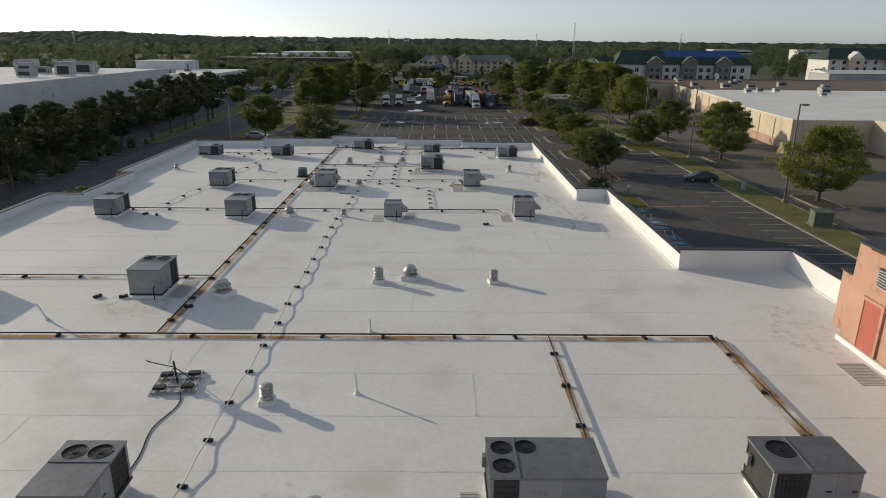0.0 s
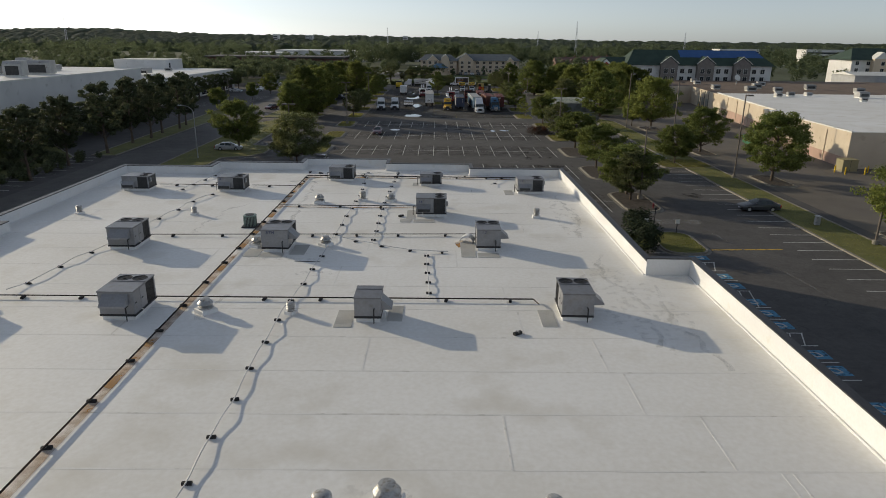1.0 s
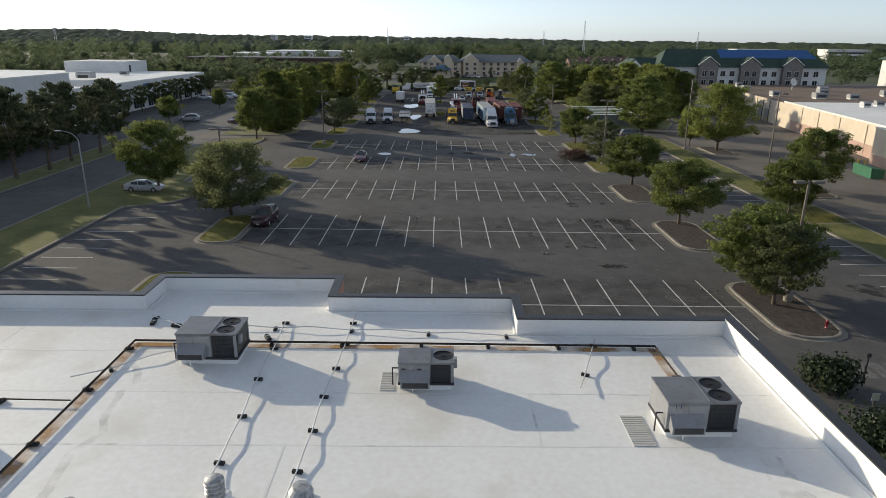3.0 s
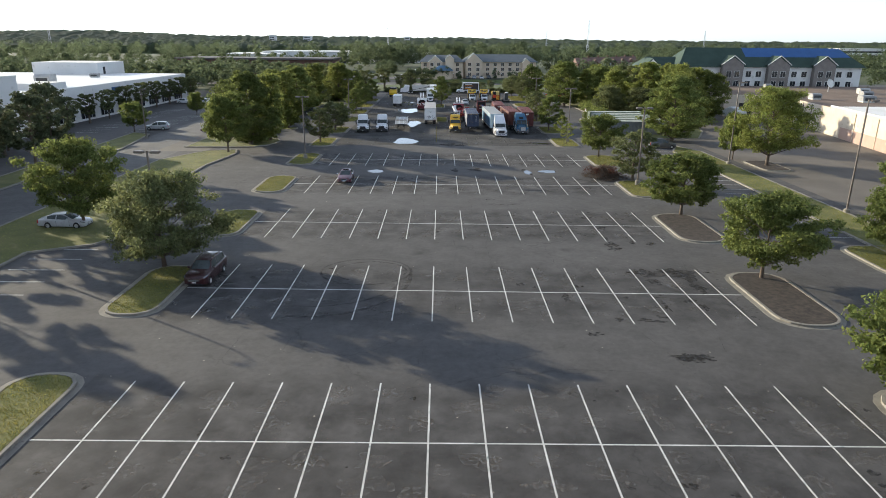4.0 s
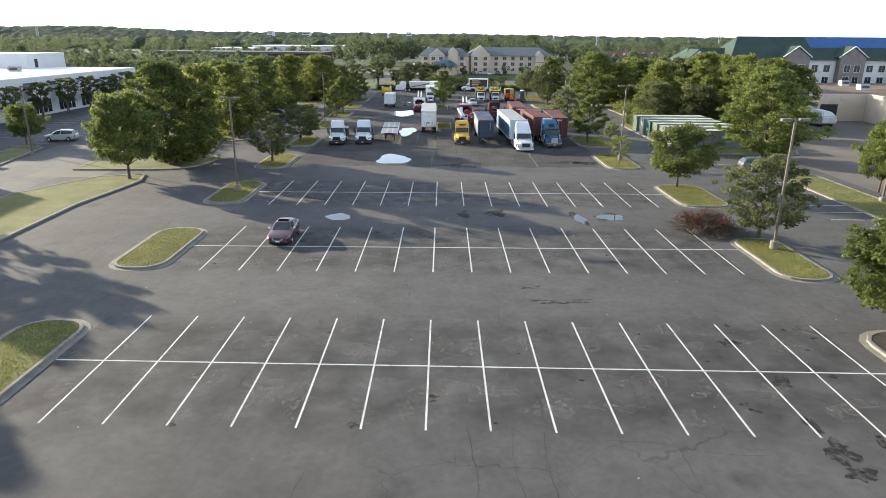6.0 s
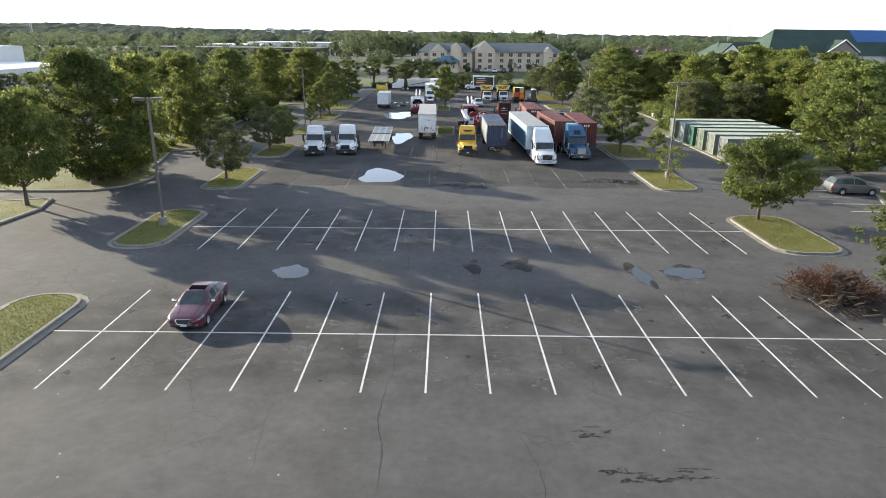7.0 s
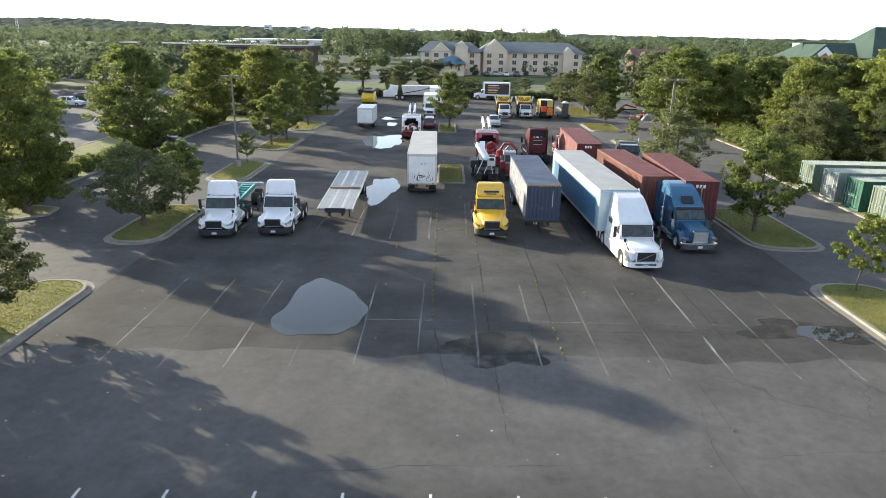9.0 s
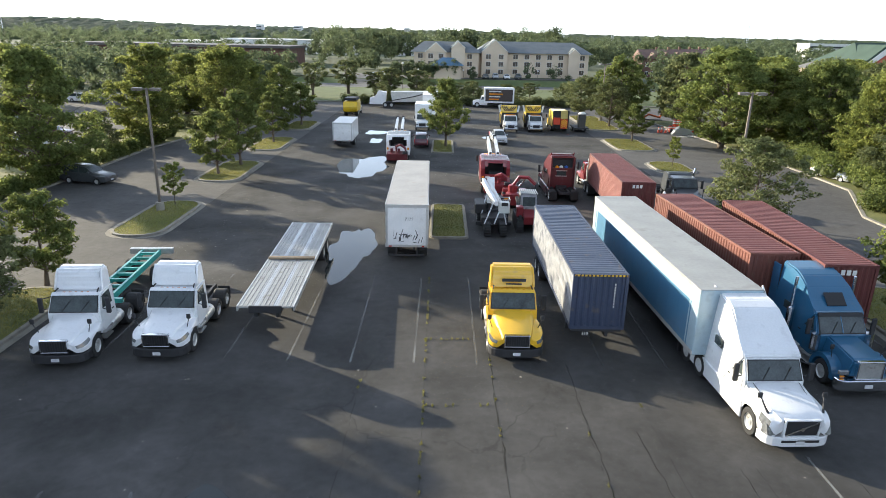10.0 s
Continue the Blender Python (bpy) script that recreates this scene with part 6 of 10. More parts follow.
def win(parent, x, y, z, w=1.5, h=1.5, t=-1, mat=None, pane=None):
    """A window in a wall facing along y: frame, sill, glass."""
    f = part("window", box(B(), x - w / 2 - 0.08, x + w / 2 + 0.08, *sorted((y, y + 0.07 * t)), z - 0.08, z + h + 0.08), mat or M_TRIM, parent)
    part("pane", box(B(), x - w / 2, x - 0.03, *sorted((y + 0.072 * t, y + 0.085 * t)), z, z + h), pane or M_GLASS, f)
    part("pane", box(B(), x + 0.03, x + w / 2, *sorted((y + 0.072 * t, y + 0.085 * t)), z, z + h), pane or M_GLASS, f)


def gable_roof(bm, x0, x1, y0, y1, z, h, hip=0.0):
    """A ridge along x; hip pulls its ends in."""
    ym = (y0 + y1) / 2
    v = [bm.verts.new(p) for p in ((x0, y0, z), (x1, y0, z), (x1, y1, z), (x0, y1, z), (x0 + hip, ym, z + h), (x1 - hip, ym, z + h))]
    for q in ((0, 1, 5, 4), (2, 3, 4, 5), (0, 4, 3), (1, 2, 5), (3, 2, 1, 0)):
        bm.faces.new([v[i] for i in q])
    return bm


def cross_gable(bm, x, w, y0, y1, z, h):
    """A ridge along y over a bay."""
    v = [bm.verts.new(p) for p in ((x - w, y0, z), (x + w, y0, z), (x + w, y1, z), (x - w, y1, z), (x, y0, z + h), (x, y1, z + h))]
    for q in ((0, 4, 5, 3), (1, 2, 5, 4), (0, 1, 4), (2, 3, 5), (3, 2, 1, 0)):
        bm.faces.new([v[i] for i in q])
    return bm


# green-roofed hotel with grey bays
hot = thing("green_roof_hotel", "white hotel with grey bays, green roof and blue tarp", "hotel")
part("wall", box(B(), 75, 133, 288, 304, -0.3, 11.0), M_WALLW, hot)
part("west_wing_wall", box(B(), 64.0, 75, 291, 303, -0.3, 10.6), M_CREAM, hot)
part("entry_bay", box(B(), 63.6, 69.2, 289, 291, -0.3, 10.6), M_CREAM, hot)
roof = part("roof", gable_roof(B(), 74, 134, 287, 305, 11.0, 5.8, 5), M_GREENROOF, hot)
part("wing_roof", gable_roof(B(), 63.4, 80, 290.2, 304, 10.6, 3.2, 3), M_GREENROOF, hot)
part("entry_roof", cross_gable(B(), 66.4, 3.3, 288.7, 296, 10.62, 2.9), M_GREENROOF, hot)
# the tarp lies just over the upper slope
bm = B()
bm.faces.new([bm.verts.new(p) for p in ((97, 291.6, 11 + 5.8 * 4.6 / 9 + 0.06), (131, 291.6, 11 + 5.8 * 4.6 / 9 + 0.06), (129, 295.9, 11 + 5.8 * 8.9 / 9 + 0.06), (97, 295.9, 11 + 5.8 * 8.9 / 9 + 0.06))])
part("blue_tarp", bm, M_TARP, roof, "blue tarpaulin over the shingles")
part("west_gable", cross_gable(B(), 66.4, 2.8, 288.55, 288.69, 10.6, 2.5), M_TRIM, hot, "pale entry gable")
part("gable_sign", cross_gable(B(), 66.4, 1.6, 288.45, 288.54, 10.75, 1.3), plain("gable_red", (0.35, 0.05, 0.03), 0.5), hot, "small red gable shape")
for z in (2.0, 5.0, 8.0):
    win(hot, 66.4, 289, z, 1.6, 1.7)
for x in (91.2, 105.8, 120.4):
    b = part("bay", box(B(), x - 3.3, x + 3.3, 286.2, 288, -0.3, 11.6), M_STONE, hot, "grey stone gabled bay")
    part("bay_gable", cross_gable(B(), x, 3.3, 286.21, 288.3, 11.6, 2.3), M_STONE, b)
    part("bay_roof", cross_gable(B(), x, 3.9, 286.4, 294, 11.75, 2.75), M_GREENROOF, b)
    for s in (-1, 1):
        part("rake_trim", path_tube(B(), [(x + 3.8 * s, 286.1, 11.7), (x, 286.1, 14.5)], 0.16, 4), M_TRIM, b)
for z in (2.0, 5.0, 8.0):
    for x in (91.2, 105.8, 120.4):
        for s in (-1.3, 1.3):
            win(hot, x + s, 286.2, z, 1.5, 1.8)
    for x in (78.5, 84, 97, 100.2, 111.6, 114.8, 126, 129.4):
        win(hot, x, 288, z, 1.6, 1.7)

# white gabled hotel further east
whh = thing("white_hotel", "white gabled hotel with dark green roof", "hotel")
part("wall", box(B(), 184.5, 240, 320, 338, -0.3, 13.2), M_WALLW, whh)
part("roof", gable_roof(B(), 183, 241.5, 318.5, 339.5, 13.2, 5.0, 6), M_GREENROOF, whh)
for x in (196.5, 215):
    part("bay", box(B(), x - 3.5, x + 3.5, 317.5, 320, -0.3, 13.8), M_CREAM, whh)
    part("bay_gable", cross_gable(B(), x, 3.5, 317.51, 322, 13.8, 3.0), M_TRIM, whh)
for z in (1.8, 4.9, 8.0, 11.0):
    for k in range(11):
        x = 187 + 5 * k
        on = abs(x - 196.5) < 3.6 or abs(x - 215) < 3.6
        win(whh, x, 317.5 if on else 320, z, 1.5, 1.6)

shed = thing("metal_shed", "pale grey metal shed behind the store", "shed")
part("wall", box(B(), 166, 200, 286, 302, -0.3, 8.0), surf("grey_metal_siding", (0.30, 0.31, 0.32), (0.40, 0.41, 0.42), 0.6, 0.5, 8, 0.1, 0.2), shed)
part("roof", slab(B(), [(285.4, 8.0), (302.6, 8.0), (294, 9.2)], 165.4, 200.6), M_TRIM, shed, "pale low roof")
part("shed_door", box(B(), 170, 175, 285.9, 286.0, 0, 4.5), M_STEELDOOR, shed)
# cream hotel straight ahead, on slightly raised ground
solo("hotel_ground", prism(B(), [(-70, 381.5), (70, 388.0), (70, 470), (-70, 470)], -0.2, 1.3), M_FIELD, "raised green ground of the hotel", "ground", kind="structure")
solo("hotel_slope", slab(B(), [(376.6, -0.1), (381.5, 1.3), (388, 1.3), (388, -0.1)], -70, 70), M_VERGE, "grass bank below the hotel", "ground", kind="structure")
solo("hotel_lot", prism(B(), [(-34, 384.6), (46, 388.4), (46, 396.5), (9.5, 392.0), (-16, 398), (-34, 410)], 1.2, 1.308), M_ROAD, "grey asphalt parking in front of the hotel", "parking", kind="structure")
solo("hotel_drive", slab(B(), [(374.0, -0.02), (376.6, 0.012), (381.6, 1.312), (386, 1.312), (386, 1.0)], -27, -16), M_ROAD, "grey asphalt drive up to the hotel", "road", kind="structure")
bh = thing("cream_hotel", "cream stucco hotel with blue-grey roof and gables", "hotel", Matrix.Translation((-5.0, -25.0, 1.35)) @ Matrix.Diagonal((0.80, 1, 0.86, 1)))
part("wall", box(B(), 18, 62, 424, 442, -0.3, 8.6), M_CREAM, bh)
part("west_wall", box(B(), -7, 18, 418, 436, -0.3, 8.6), M_CREAM, bh)
part("roof", gable_roof(B(), 17, 63.5, 422.8, 443, 8.6, 4.0, 6), M_SLATE, bh)
part("west_roof", gable_roof(B(), -8.5, 19, 416.8, 437, 8.6, 3.6, 5), M_SLATE, bh)
for x, y, w, z in ((1.5, 417, 4.0, 8.6), (24.5, 421.5, 5.0, 9.0), (10, 415.5, 2.6, 10.2), (56, 422.6, 2.2, 8.6)):
    g = part("gable_bay", box(B(), x - w, x + w, y, y + 4, -0.3, z), M_CREAM, bh)
    part("bay_gable", cross_gable(B(), x, w, y + 0.01, y + 5, z, w * 0.8), M_CREAM, g)
    part("bay_roof", cross_gable(B(), x, w + 0.5, y + 0.3, y + 10, z + 0.2, w * 0.8 + 0.3), M_SLATE, g)
    for s in (-1, 1):
        part("rake_trim", path_tube(B(), [(x + (w + 0.2) * s, y - 0.1, z), (x, y - 0.1, z + w * 0.8 + 0.15)], 0.16, 4), M_TRIM, g)
part("porch_roof", gable_roof(B(), 0, 12, 408, 418, 4.5, 2.5, 4), plain("blue_porch_roof", (0.07, 0.15, 0.24), 0.7), bh)
part("porch", box(B(), 1, 11, 409, 417.9, -0.3, 4.5), M_CREAM, bh)
# Brown-grey pane colour stands for what these windows reflect
M_BROWNPANE = plain("reflection_brown_pane", (0.095, 0.075, 0.062), 0.25)
for z in (1.2, 3.9, 6.5):
    for x in (-4.5, -0.5, 3.5, 14.5):
        win(bh, x, 417 if abs(x - 1.5) < 4 else 418, z, 1.8, 1.6, mat=M_TRIM, pane=M_BROWNPANE)
    for x in (22, 27, 33, 37.5, 42, 46.5, 51, 59.5):
        win(bh, x, 421.5 if abs(x - 24.5) < 5 else 424, z, 1.8, 1.6, mat=M_TRIM, pane=M_BROWNPANE)

# tan store to the east, its wall at a slight angle
def east_x(y):
    return 84.5 + 0.156 * (y - 238)


st = thing("tan_store", "long tan stucco store with dock doors and flat roofs", "store")
part("wall", prism(B(), [(east_x(212), 212), (190, 212), (190, 282), (72, 282), (72.5, 246), (east_x(246), 246)], -0.3, 5.5), M_TAN, st)
part("gravel_roof", prism(B(), [(east_x(212) + 0.4, 212.4), (189.6, 212.4), (189.6, 281.6), (72.4, 281.6), (72.9, 246.4), (east_x(246) + 0.4, 246.4)], 5.5, 5.56), M_GRAVEL, st, "brown gravel roof")
part("white_wing_wall", prism(B(), [(east_x(162), 162), (190, 162), (190, 211.99), (east_x(211.99), 211.99)], -0.3, 5.7), M_TAN, st)
part("white_wing_roof", prism(B(), [(east_x(162) + 0.3, 162.3), (189.7, 162.3), (189.7, 211.6), (east_x(211.6) + 0.3, 211.6)], 5.7, 5.76), M_ROOF, st, "white membrane roof")
part("white_wing_edge", prism(B(), [(east_x(162) - 0.1, 161.9), (east_x(162) + 0.3, 162.3), (east_x(211.6) + 0.3, 211.6), (east_x(212) - 0.1, 212)], 5.7, 6.0), M_TRIM, st)
part("near_wing_wall", prism(B(), [(66.5, 125), (82, 125), (82, 95), (190, 95), (190, 161.9), (70, 161.9)], -0.3, 5.9), M_TAN, st)
part("near_wing_roof", prism(B(), [(66.9, 125.4), (82.4, 125.4), (82.4, 95.4), (189.6, 95.4), (189.6, 161.5), (70.4, 161.5)], 5.9, 5.96), M_ROOF, st, "white membrane roof")
part("near_wing_edge", prism(B(), [(66.35, 124.85), (66.9, 125.4), (70.4, 161.5), (69.85, 162.0)], 5.9, 6.12), M_TRIM, st)
part("base_band", prism(B(), [(66.45, 124.94), (69.94, 161.96), (70.0, 161.8), (66.55, 125)], 0, 1.7), M_BAND, st, "rose painted base band")
part("base_band", prism(B(), [(east_x(162) - 0.06, 162), (east_x(206) - 0.06, 206), (east_x(206) + 0.02, 206), (east_x(162) + 0.02, 162)], 0, 2.2), M_BAND, st, "rose painted base band")
for y in (222, 227, 232):
    d = part("dock_door", prism(B(), [(east_x(y) - 0.08, y), (east_x(y + 3) - 0.08, y + 3), (east_x(y + 3) + 0.05, y + 3), (east_x(y) + 0.05, y)], 0.0, 3.2), M_STEELDOOR, st, "grey roller door")
    part("jamb", box(B(), east_x(y) - 0.14, east_x(y) + 0.02, y - 0.45, y - 0.2, 0, 5.3), M_DARK, d)
part("dock_opening", box(B(), 76.5, 80, 245.9, 246.2, 0, 3.4), M_SHADE, st)
sg = part("wall_sign", prism(B(), [(68.85, 151.5), (69.33, 156.5), (69.5, 156.5), (69.02, 151.5)], 3.2, 4.6), plain("sign_blue", (0.10, 0.22, 0.34), 0.5), st, "faded blue wall sign with plain bars")
part("sign_bar", prism(B(), [(68.90 - 0.06, 152.2), (69.02 - 0.06, 153.5), (69.02 + 0.02, 153.5), (68.90 + 0.02, 152.2)], 3.7, 4.4), plain("sign_orange", (0.6, 0.2, 0.06), 0.5), sg)
for y in (133, 141, 150, 170, 181, 191, 200, 216):
    x = (66.5 + (y - 125) * 0.095) if y < 161 else east_x(y)
    part("downpipe", box(B(), x - 0.16, x - 0.02, y - 0.08, y + 0.08, 0, 5.4), M_TAN, st)


M_FARUNIT = surf("far_unit_grey", (0.26, 0.26, 0.255), (0.40, 0.40, 0.39), 0.5, 0.6, 8, 0.05, 0.2, dirt=(0.2, 0.19, 0.17), vary=0.25)


def roof_box(x, y, z, w, d, h, label="pale sheet metal rooftop unit on the neighbouring roof"):
    u = thing("rooftop_unit", label, "air conditioner", pose(x, y, z, 0, 0, rng.uniform(-8, 8)), "far rooftop units")
    part("kerb", box(B(), -w * 0.45, w * 0.45, -d * 0.45, d * 0.45, -0.05, 0.3), M_TRIM, u)
    part("cabinet", slab(B(), [(-d / 2, 0.3), (d / 2, 0.3), (d / 2, h), (-d * 0.3, h), (-d / 2, h * 0.8)], -w / 2, w / 2, bev=0.03), M_FARUNIT, u)
    part("grille", box(B(), -w * 0.35, w * 0.35, -d / 2 - 0.02, -d / 2, 0.45, h * 0.7), M_COIL, u)


for x, y, w, h in ((88, 232, 2.4, 1.4), (96, 225, 3.0, 1.5), (104, 238, 2.6, 1.6), (112, 252, 2.6, 1.4), (92, 258, 2.2, 1.2), (104, 224, 2.4, 1.3), (120, 235, 3.0, 1.6), (128, 222, 2.6, 1.5), (96, 272, 2.0, 1.2)):
    roof_box(x, y, 5.56, w, w * 0.8, h)
for x, y, w, h in ((92, 200, 1.8, 1.2), (97, 203, 1.8, 1.2), (103, 205, 1.8, 1.0), (115, 200, 3.0, 1.7), (108, 188, 1.6, 1.0), (124, 176, 3.0, 1.7)):
    roof_box(x, y, 5.76, w, w * 0.8, h)
roof_box(-87.5, 157.5, 11.26, 3.6, 3.0, 3.2)
roof_box(-89.0, 168.5, 11.26, 5.5, 3.4, 3.0)
roof_box(-93.5, 170.5, 11.26, 2.6, 2.4, 3.4)
roof_box(98, 140, 5.96, 2.2, 1.8, 1.3)
roof_box(112, 150, 5.96, 2.6, 2.0, 1.5)
dd = thing("roof_dish", "large pale satellite dish on the gravel roof", "satellite dish", pose(106, 258, 5.56))
part("post", rod(B(), (0, 0, 0), (0, 0, 1.6), 0.1), M_GALV, dd)
part("reflector", lathe(B(), [(0.1, 0), (0.7, 0.12), (1.2, 0.36), (1.22, 0.4), (0.7, 0.17), (0.1, 0.05)], 20), M_TRIM, dd, "", pose(0, 0, 2.2, 70, 0, 20), True)

# white store to the west
ws = thing("white_store", "long white block store with flat roof and plant", "store")
part("tall_wall", prism(B(), [(-80, 60), (-80, 198.5), (-240, 198.5), (-240, 60)], -0.3, 11.2), M_WALLW, ws)
part("tall_roof", prism(B(), [(-80.3, 60), (-80.3, 198.2), (-239, 198.2), (-239, 60)], 11.2, 11.26), M_ROOF, ws, "white membrane roof")
part("tall_edge", prism(B(), [(-79.9, 60), (-79.9, 198.6), (-80.3, 198.2), (-80.3, 60)], 11.2, 11.5), M_TRIM, ws)
part("low_wall", prism(B(), [(-83, 198.6), (-83, 289), (-240, 289), (-240, 198.6)], -0.3, 7.6), M_WALLW, ws)
part("low_roof", prism(B(), [(-83.3, 198.7), (-83.3, 288.6), (-239, 288.6), (-239, 198.7)], 7.6, 7.66), M_ROOF, ws, "white membrane roof")
part("roof_room", prism(B(), [(-106, 280), (-106, 297), (-126, 297), (-126, 280)], 6, 11.1), M_WALLW, ws, "white rooftop room")
part("entry_block", prism(B(), [(-84, 214), (-84, 222), (-96, 222), (-96, 214)], 7.6, 9.0), M_WALLW, ws)
part("base_shade", box(B(), -80.0, -79.9, 62, 198, 5.0, 5.35), M_TRIM, ws)
for y in range(206, 286, 9):
    w = part("shop_window", box(B(), -83.0, -82.9, y, y + 6.4, 0.4, 3.2), M_TRIM, ws)
    for k in range(4):
        part("pane", box(B(), -82.9, -82.88, y + 0.1 + 1.58 * k, y + 1.5 + 1.58 * k, 0.5, 3.1), M_GLASS, w)
part("shop_sign", box(B(), -83.0, -82.8, 240, 244, 5.6, 6.6), plain("shop_sign_blue", (0.03, 0.10, 0.25), 0.5), ws, "small blue wall sign")
part("roof_room_door", box(B(), -106.0, -105.9, 283, 284.2, 7.66, 9.8), M_SHADE, ws)
for x, y, w, h in ((-92, 150, 3.5, 1.8), (-97, 165, 3.0, 1.8), (-105, 172, 4.0, 2.4), (-110, 180, 5.0, 3.0), (-118, 150, 3.0, 2.2), (-128, 170, 3.0, 2.6), (-104, 190, 4.5, 1.6), (-135, 185, 3.0, 2.4), (-96, 185, 4.0, 1.4)):
    roof_box(x, y, 11.26, w, w * 0.7, h)
for x, y, w, h in ((-92, 228, 4.0, 2.6), (-100, 212, 2, 1.2), (-112, 236, 2.4, 1.4), (-98, 262, 2.4, 1.2)):
    roof_box(x, y, 7.66, w, w * 0.6, h)

gb = thing("grey_roof_house", "low cream building with a grey hip roof", "building")
part("wall", box(B(), 82, 97, 331, 343, -0.3, 8.2), M_CREAM, gb)
part("roof", gable_roof(B(), 81.2, 97.8, 330.2, 343.8, 8.2, 2.8, 5), surf("grey_shingles", (0.09, 0.09, 0.088), (0.14, 0.14, 0.135), 0.85, 0.4, 10, 0.3), gb)
for x in (84.5, 88, 91.5, 95):
    win(gb, x, 331, 4.8, 1.4, 1.6)
# long dark brick building and far white sheds
db = thing("brick_building", "long low dark brick building with grey roof", "building")
part("wall", box(B(), -148, -62, 450, 480, -0.3, 7.6), M_BRICK, db)
part("roof", slab(B(), [(448.5, 7.6), (481.5, 7.6), (481, 8.5), (449, 8.5)], -149, -61), surf("dark_brown_roof", (0.05, 0.042, 0.038), (0.085, 0.07, 0.062), 0.7, 0.4, 8, 0.2), db)
for k in range(18):
    win(db, -145 + 4.7 * k, 450, 1.2, 3.0, 1.8)
part("front_wing", box(B(), -112, -96, 443, 449.99, -0.3, 6.0), M_BRICK, db)
part("awning", box(B(), -112, -96, 442.7, 442.99, 3.6, 4.6), M_TRIM, db, "pale fascia over the entry")
for x0, x1, y, h in ((-150, -60, 640, 9), (-175, -130, 600, 7.5), (-40, -8, 655, 8)):
    w = thing("white_shed", "long white flat-roofed warehouse far off", "warehouse")
    part("wall", box(B(), x0, x1, y, y + 60, -0.3, h), M_WALLW, w)
    part("roof", box(B(), x0 - 0.5, x1 + 0.5, y - 0.5, y + 60.5, h, h + 0.3), M_ROOF, w)
    for k in range(int((x1 - x0) / 9)):
        part("dock_door", box(B(), x0 + 3 + 9 * k, x0 + 7 + 9 * k, y - 0.1, y, 0, 4.5), M_SHADE, w)

# townhouses with brown-red roofs
for i in range(6):
    x, y = 72 + 7.4 * i, 434 + 9 * i
    h = thing("townhouse", "townhouse with brown-red gable roof", "house", group="townhouses")
    part("wall", box(B(), x, x + 8, y, y + 12, -0.3, 7.2), (M_BRICK, M_CREAM, M_WALLW)[i % 3], h)
    part("roof", gable_roof(B(), x - 0.5, x + 8.5, y - 0.6, y + 12.6, 7.2, 3.0, 0), M_REDROOF, h)
    part("front_gable", cross_gable(B(), x + 4, 2.4, y - 1.0, y + 5, 7.0, 2.2), M_REDROOF, h)
    part("chimney", box(B(), x + 6.4, x + 7.2, y + 6, y + 6.8, 7, 11.2), M_BRICK, h)
    for z in (1.0, 4.2):
        for dx in (2, 4.2, 6.4):
            win(h, x + dx, y, z, 1.1, 1.5)
# far blocks and masts on the skyline
for x, y, w, h in ((330, 760, 44, 13), (432, 770, 46, 13.5), (-330, 1400, 10, 26.5), (-262, 1400, 14, 25.5), (-70, 1450, 10, 26)):
    b = thing("far_block", "pale block far off on the skyline", "building")
    part("wall", box(B(), x - w / 2, x + w / 2, y, y + 20, -0.3, h), M_WALLW, b)
    part("roof", box(B(), x - w / 2 - 0.5, x + w / 2 + 0.5, y - 0.5, y + 20.5, h, h + 0.8), M_TRIM, b)
    for k in range(int(h // 4)):
        part("window_band", box(B(), x - w / 2 + 1, x + w / 2 - 1, y - 0.15, y, 2 + 4 * k, 3.6 + 4 * k), M_GLASS, b)
def mast(x, y, h, r):
    m = thing("radio_mast", "thin lattice radio mast on the skyline", "mast", pose(x, y, 0))
    for sx, sy in ((-1, -1), (1, -1), (0, 1)):
        part("leg", rod(B(), (sx * r, sy * r, 0), (sx * r * 0.3, sy * r * 0.3, h), 0.22, 0.12, 5), M_GALV, m)
    bm = B()
    for k in range(14):
        z0, z1 = h * k / 14, h * (k + 1) / 14
        f0, f1 = r * (1 - 0.7 * k / 14), r * (1 - 0.7 * (k + 1) / 14)
        rod(bm, (-f0, -f0, z0), (f1, -f1, z1), 0.1, 0.1, 4)
        rod(bm, (f0, -f0, z0), (-f1, -f1, z1), 0.1, 0.1, 4)
    tagged(part("bracing", bm, M_GALV, m), kind="stuff")
mast(190, 960, 46, 1.6)
mast(-560, 1050, 52, 1.8)
mast(-75, 1020, 36, 1.4)
mast(150, 1050, 34, 1.4)
mast(330, 930, 33, 1.4)
# ---- vehicles ----
def paint(name, c, rough=0.35, dirt=None):
    return plain(name, c, rough, 0.0, 0.6, spread=0.06, dirt=dirt or tuple(0.6 * k + 0.05 for k in c), dirt_at=(0.58, 0.85))


M_TWHITE = paint("truck_white", (0.74, 0.75, 0.76))
M_TYEL = paint("truck_yellow", (0.78, 0.46, 0.03))
M_TBLUE = paint("truck_blue", (0.02, 0.11, 0.21))
M_TMAROON = paint("truck_maroon", (0.11, 0.012, 0.018))
M_TRED = paint("truck_red", (0.20, 0.018, 0.024))
M_TGREY = paint("truck_dark_grey", (0.05, 0.055, 0.06))
M_CARRED = paint("car_maroon", (0.095, 0.02, 0.03), 0.3)
# Darker copy of the maroon: the shade over the suv is painted in
M_CARSHADED = paint("car_shaded_maroon", (0.035, 0.010, 0.012), 0.3)
M_CARSILVER = paint("car_silver", (0.42, 0.43, 0.44), 0.3)
M_CARGREY = paint("car_grey", (0.045, 0.05, 0.055), 0.3)
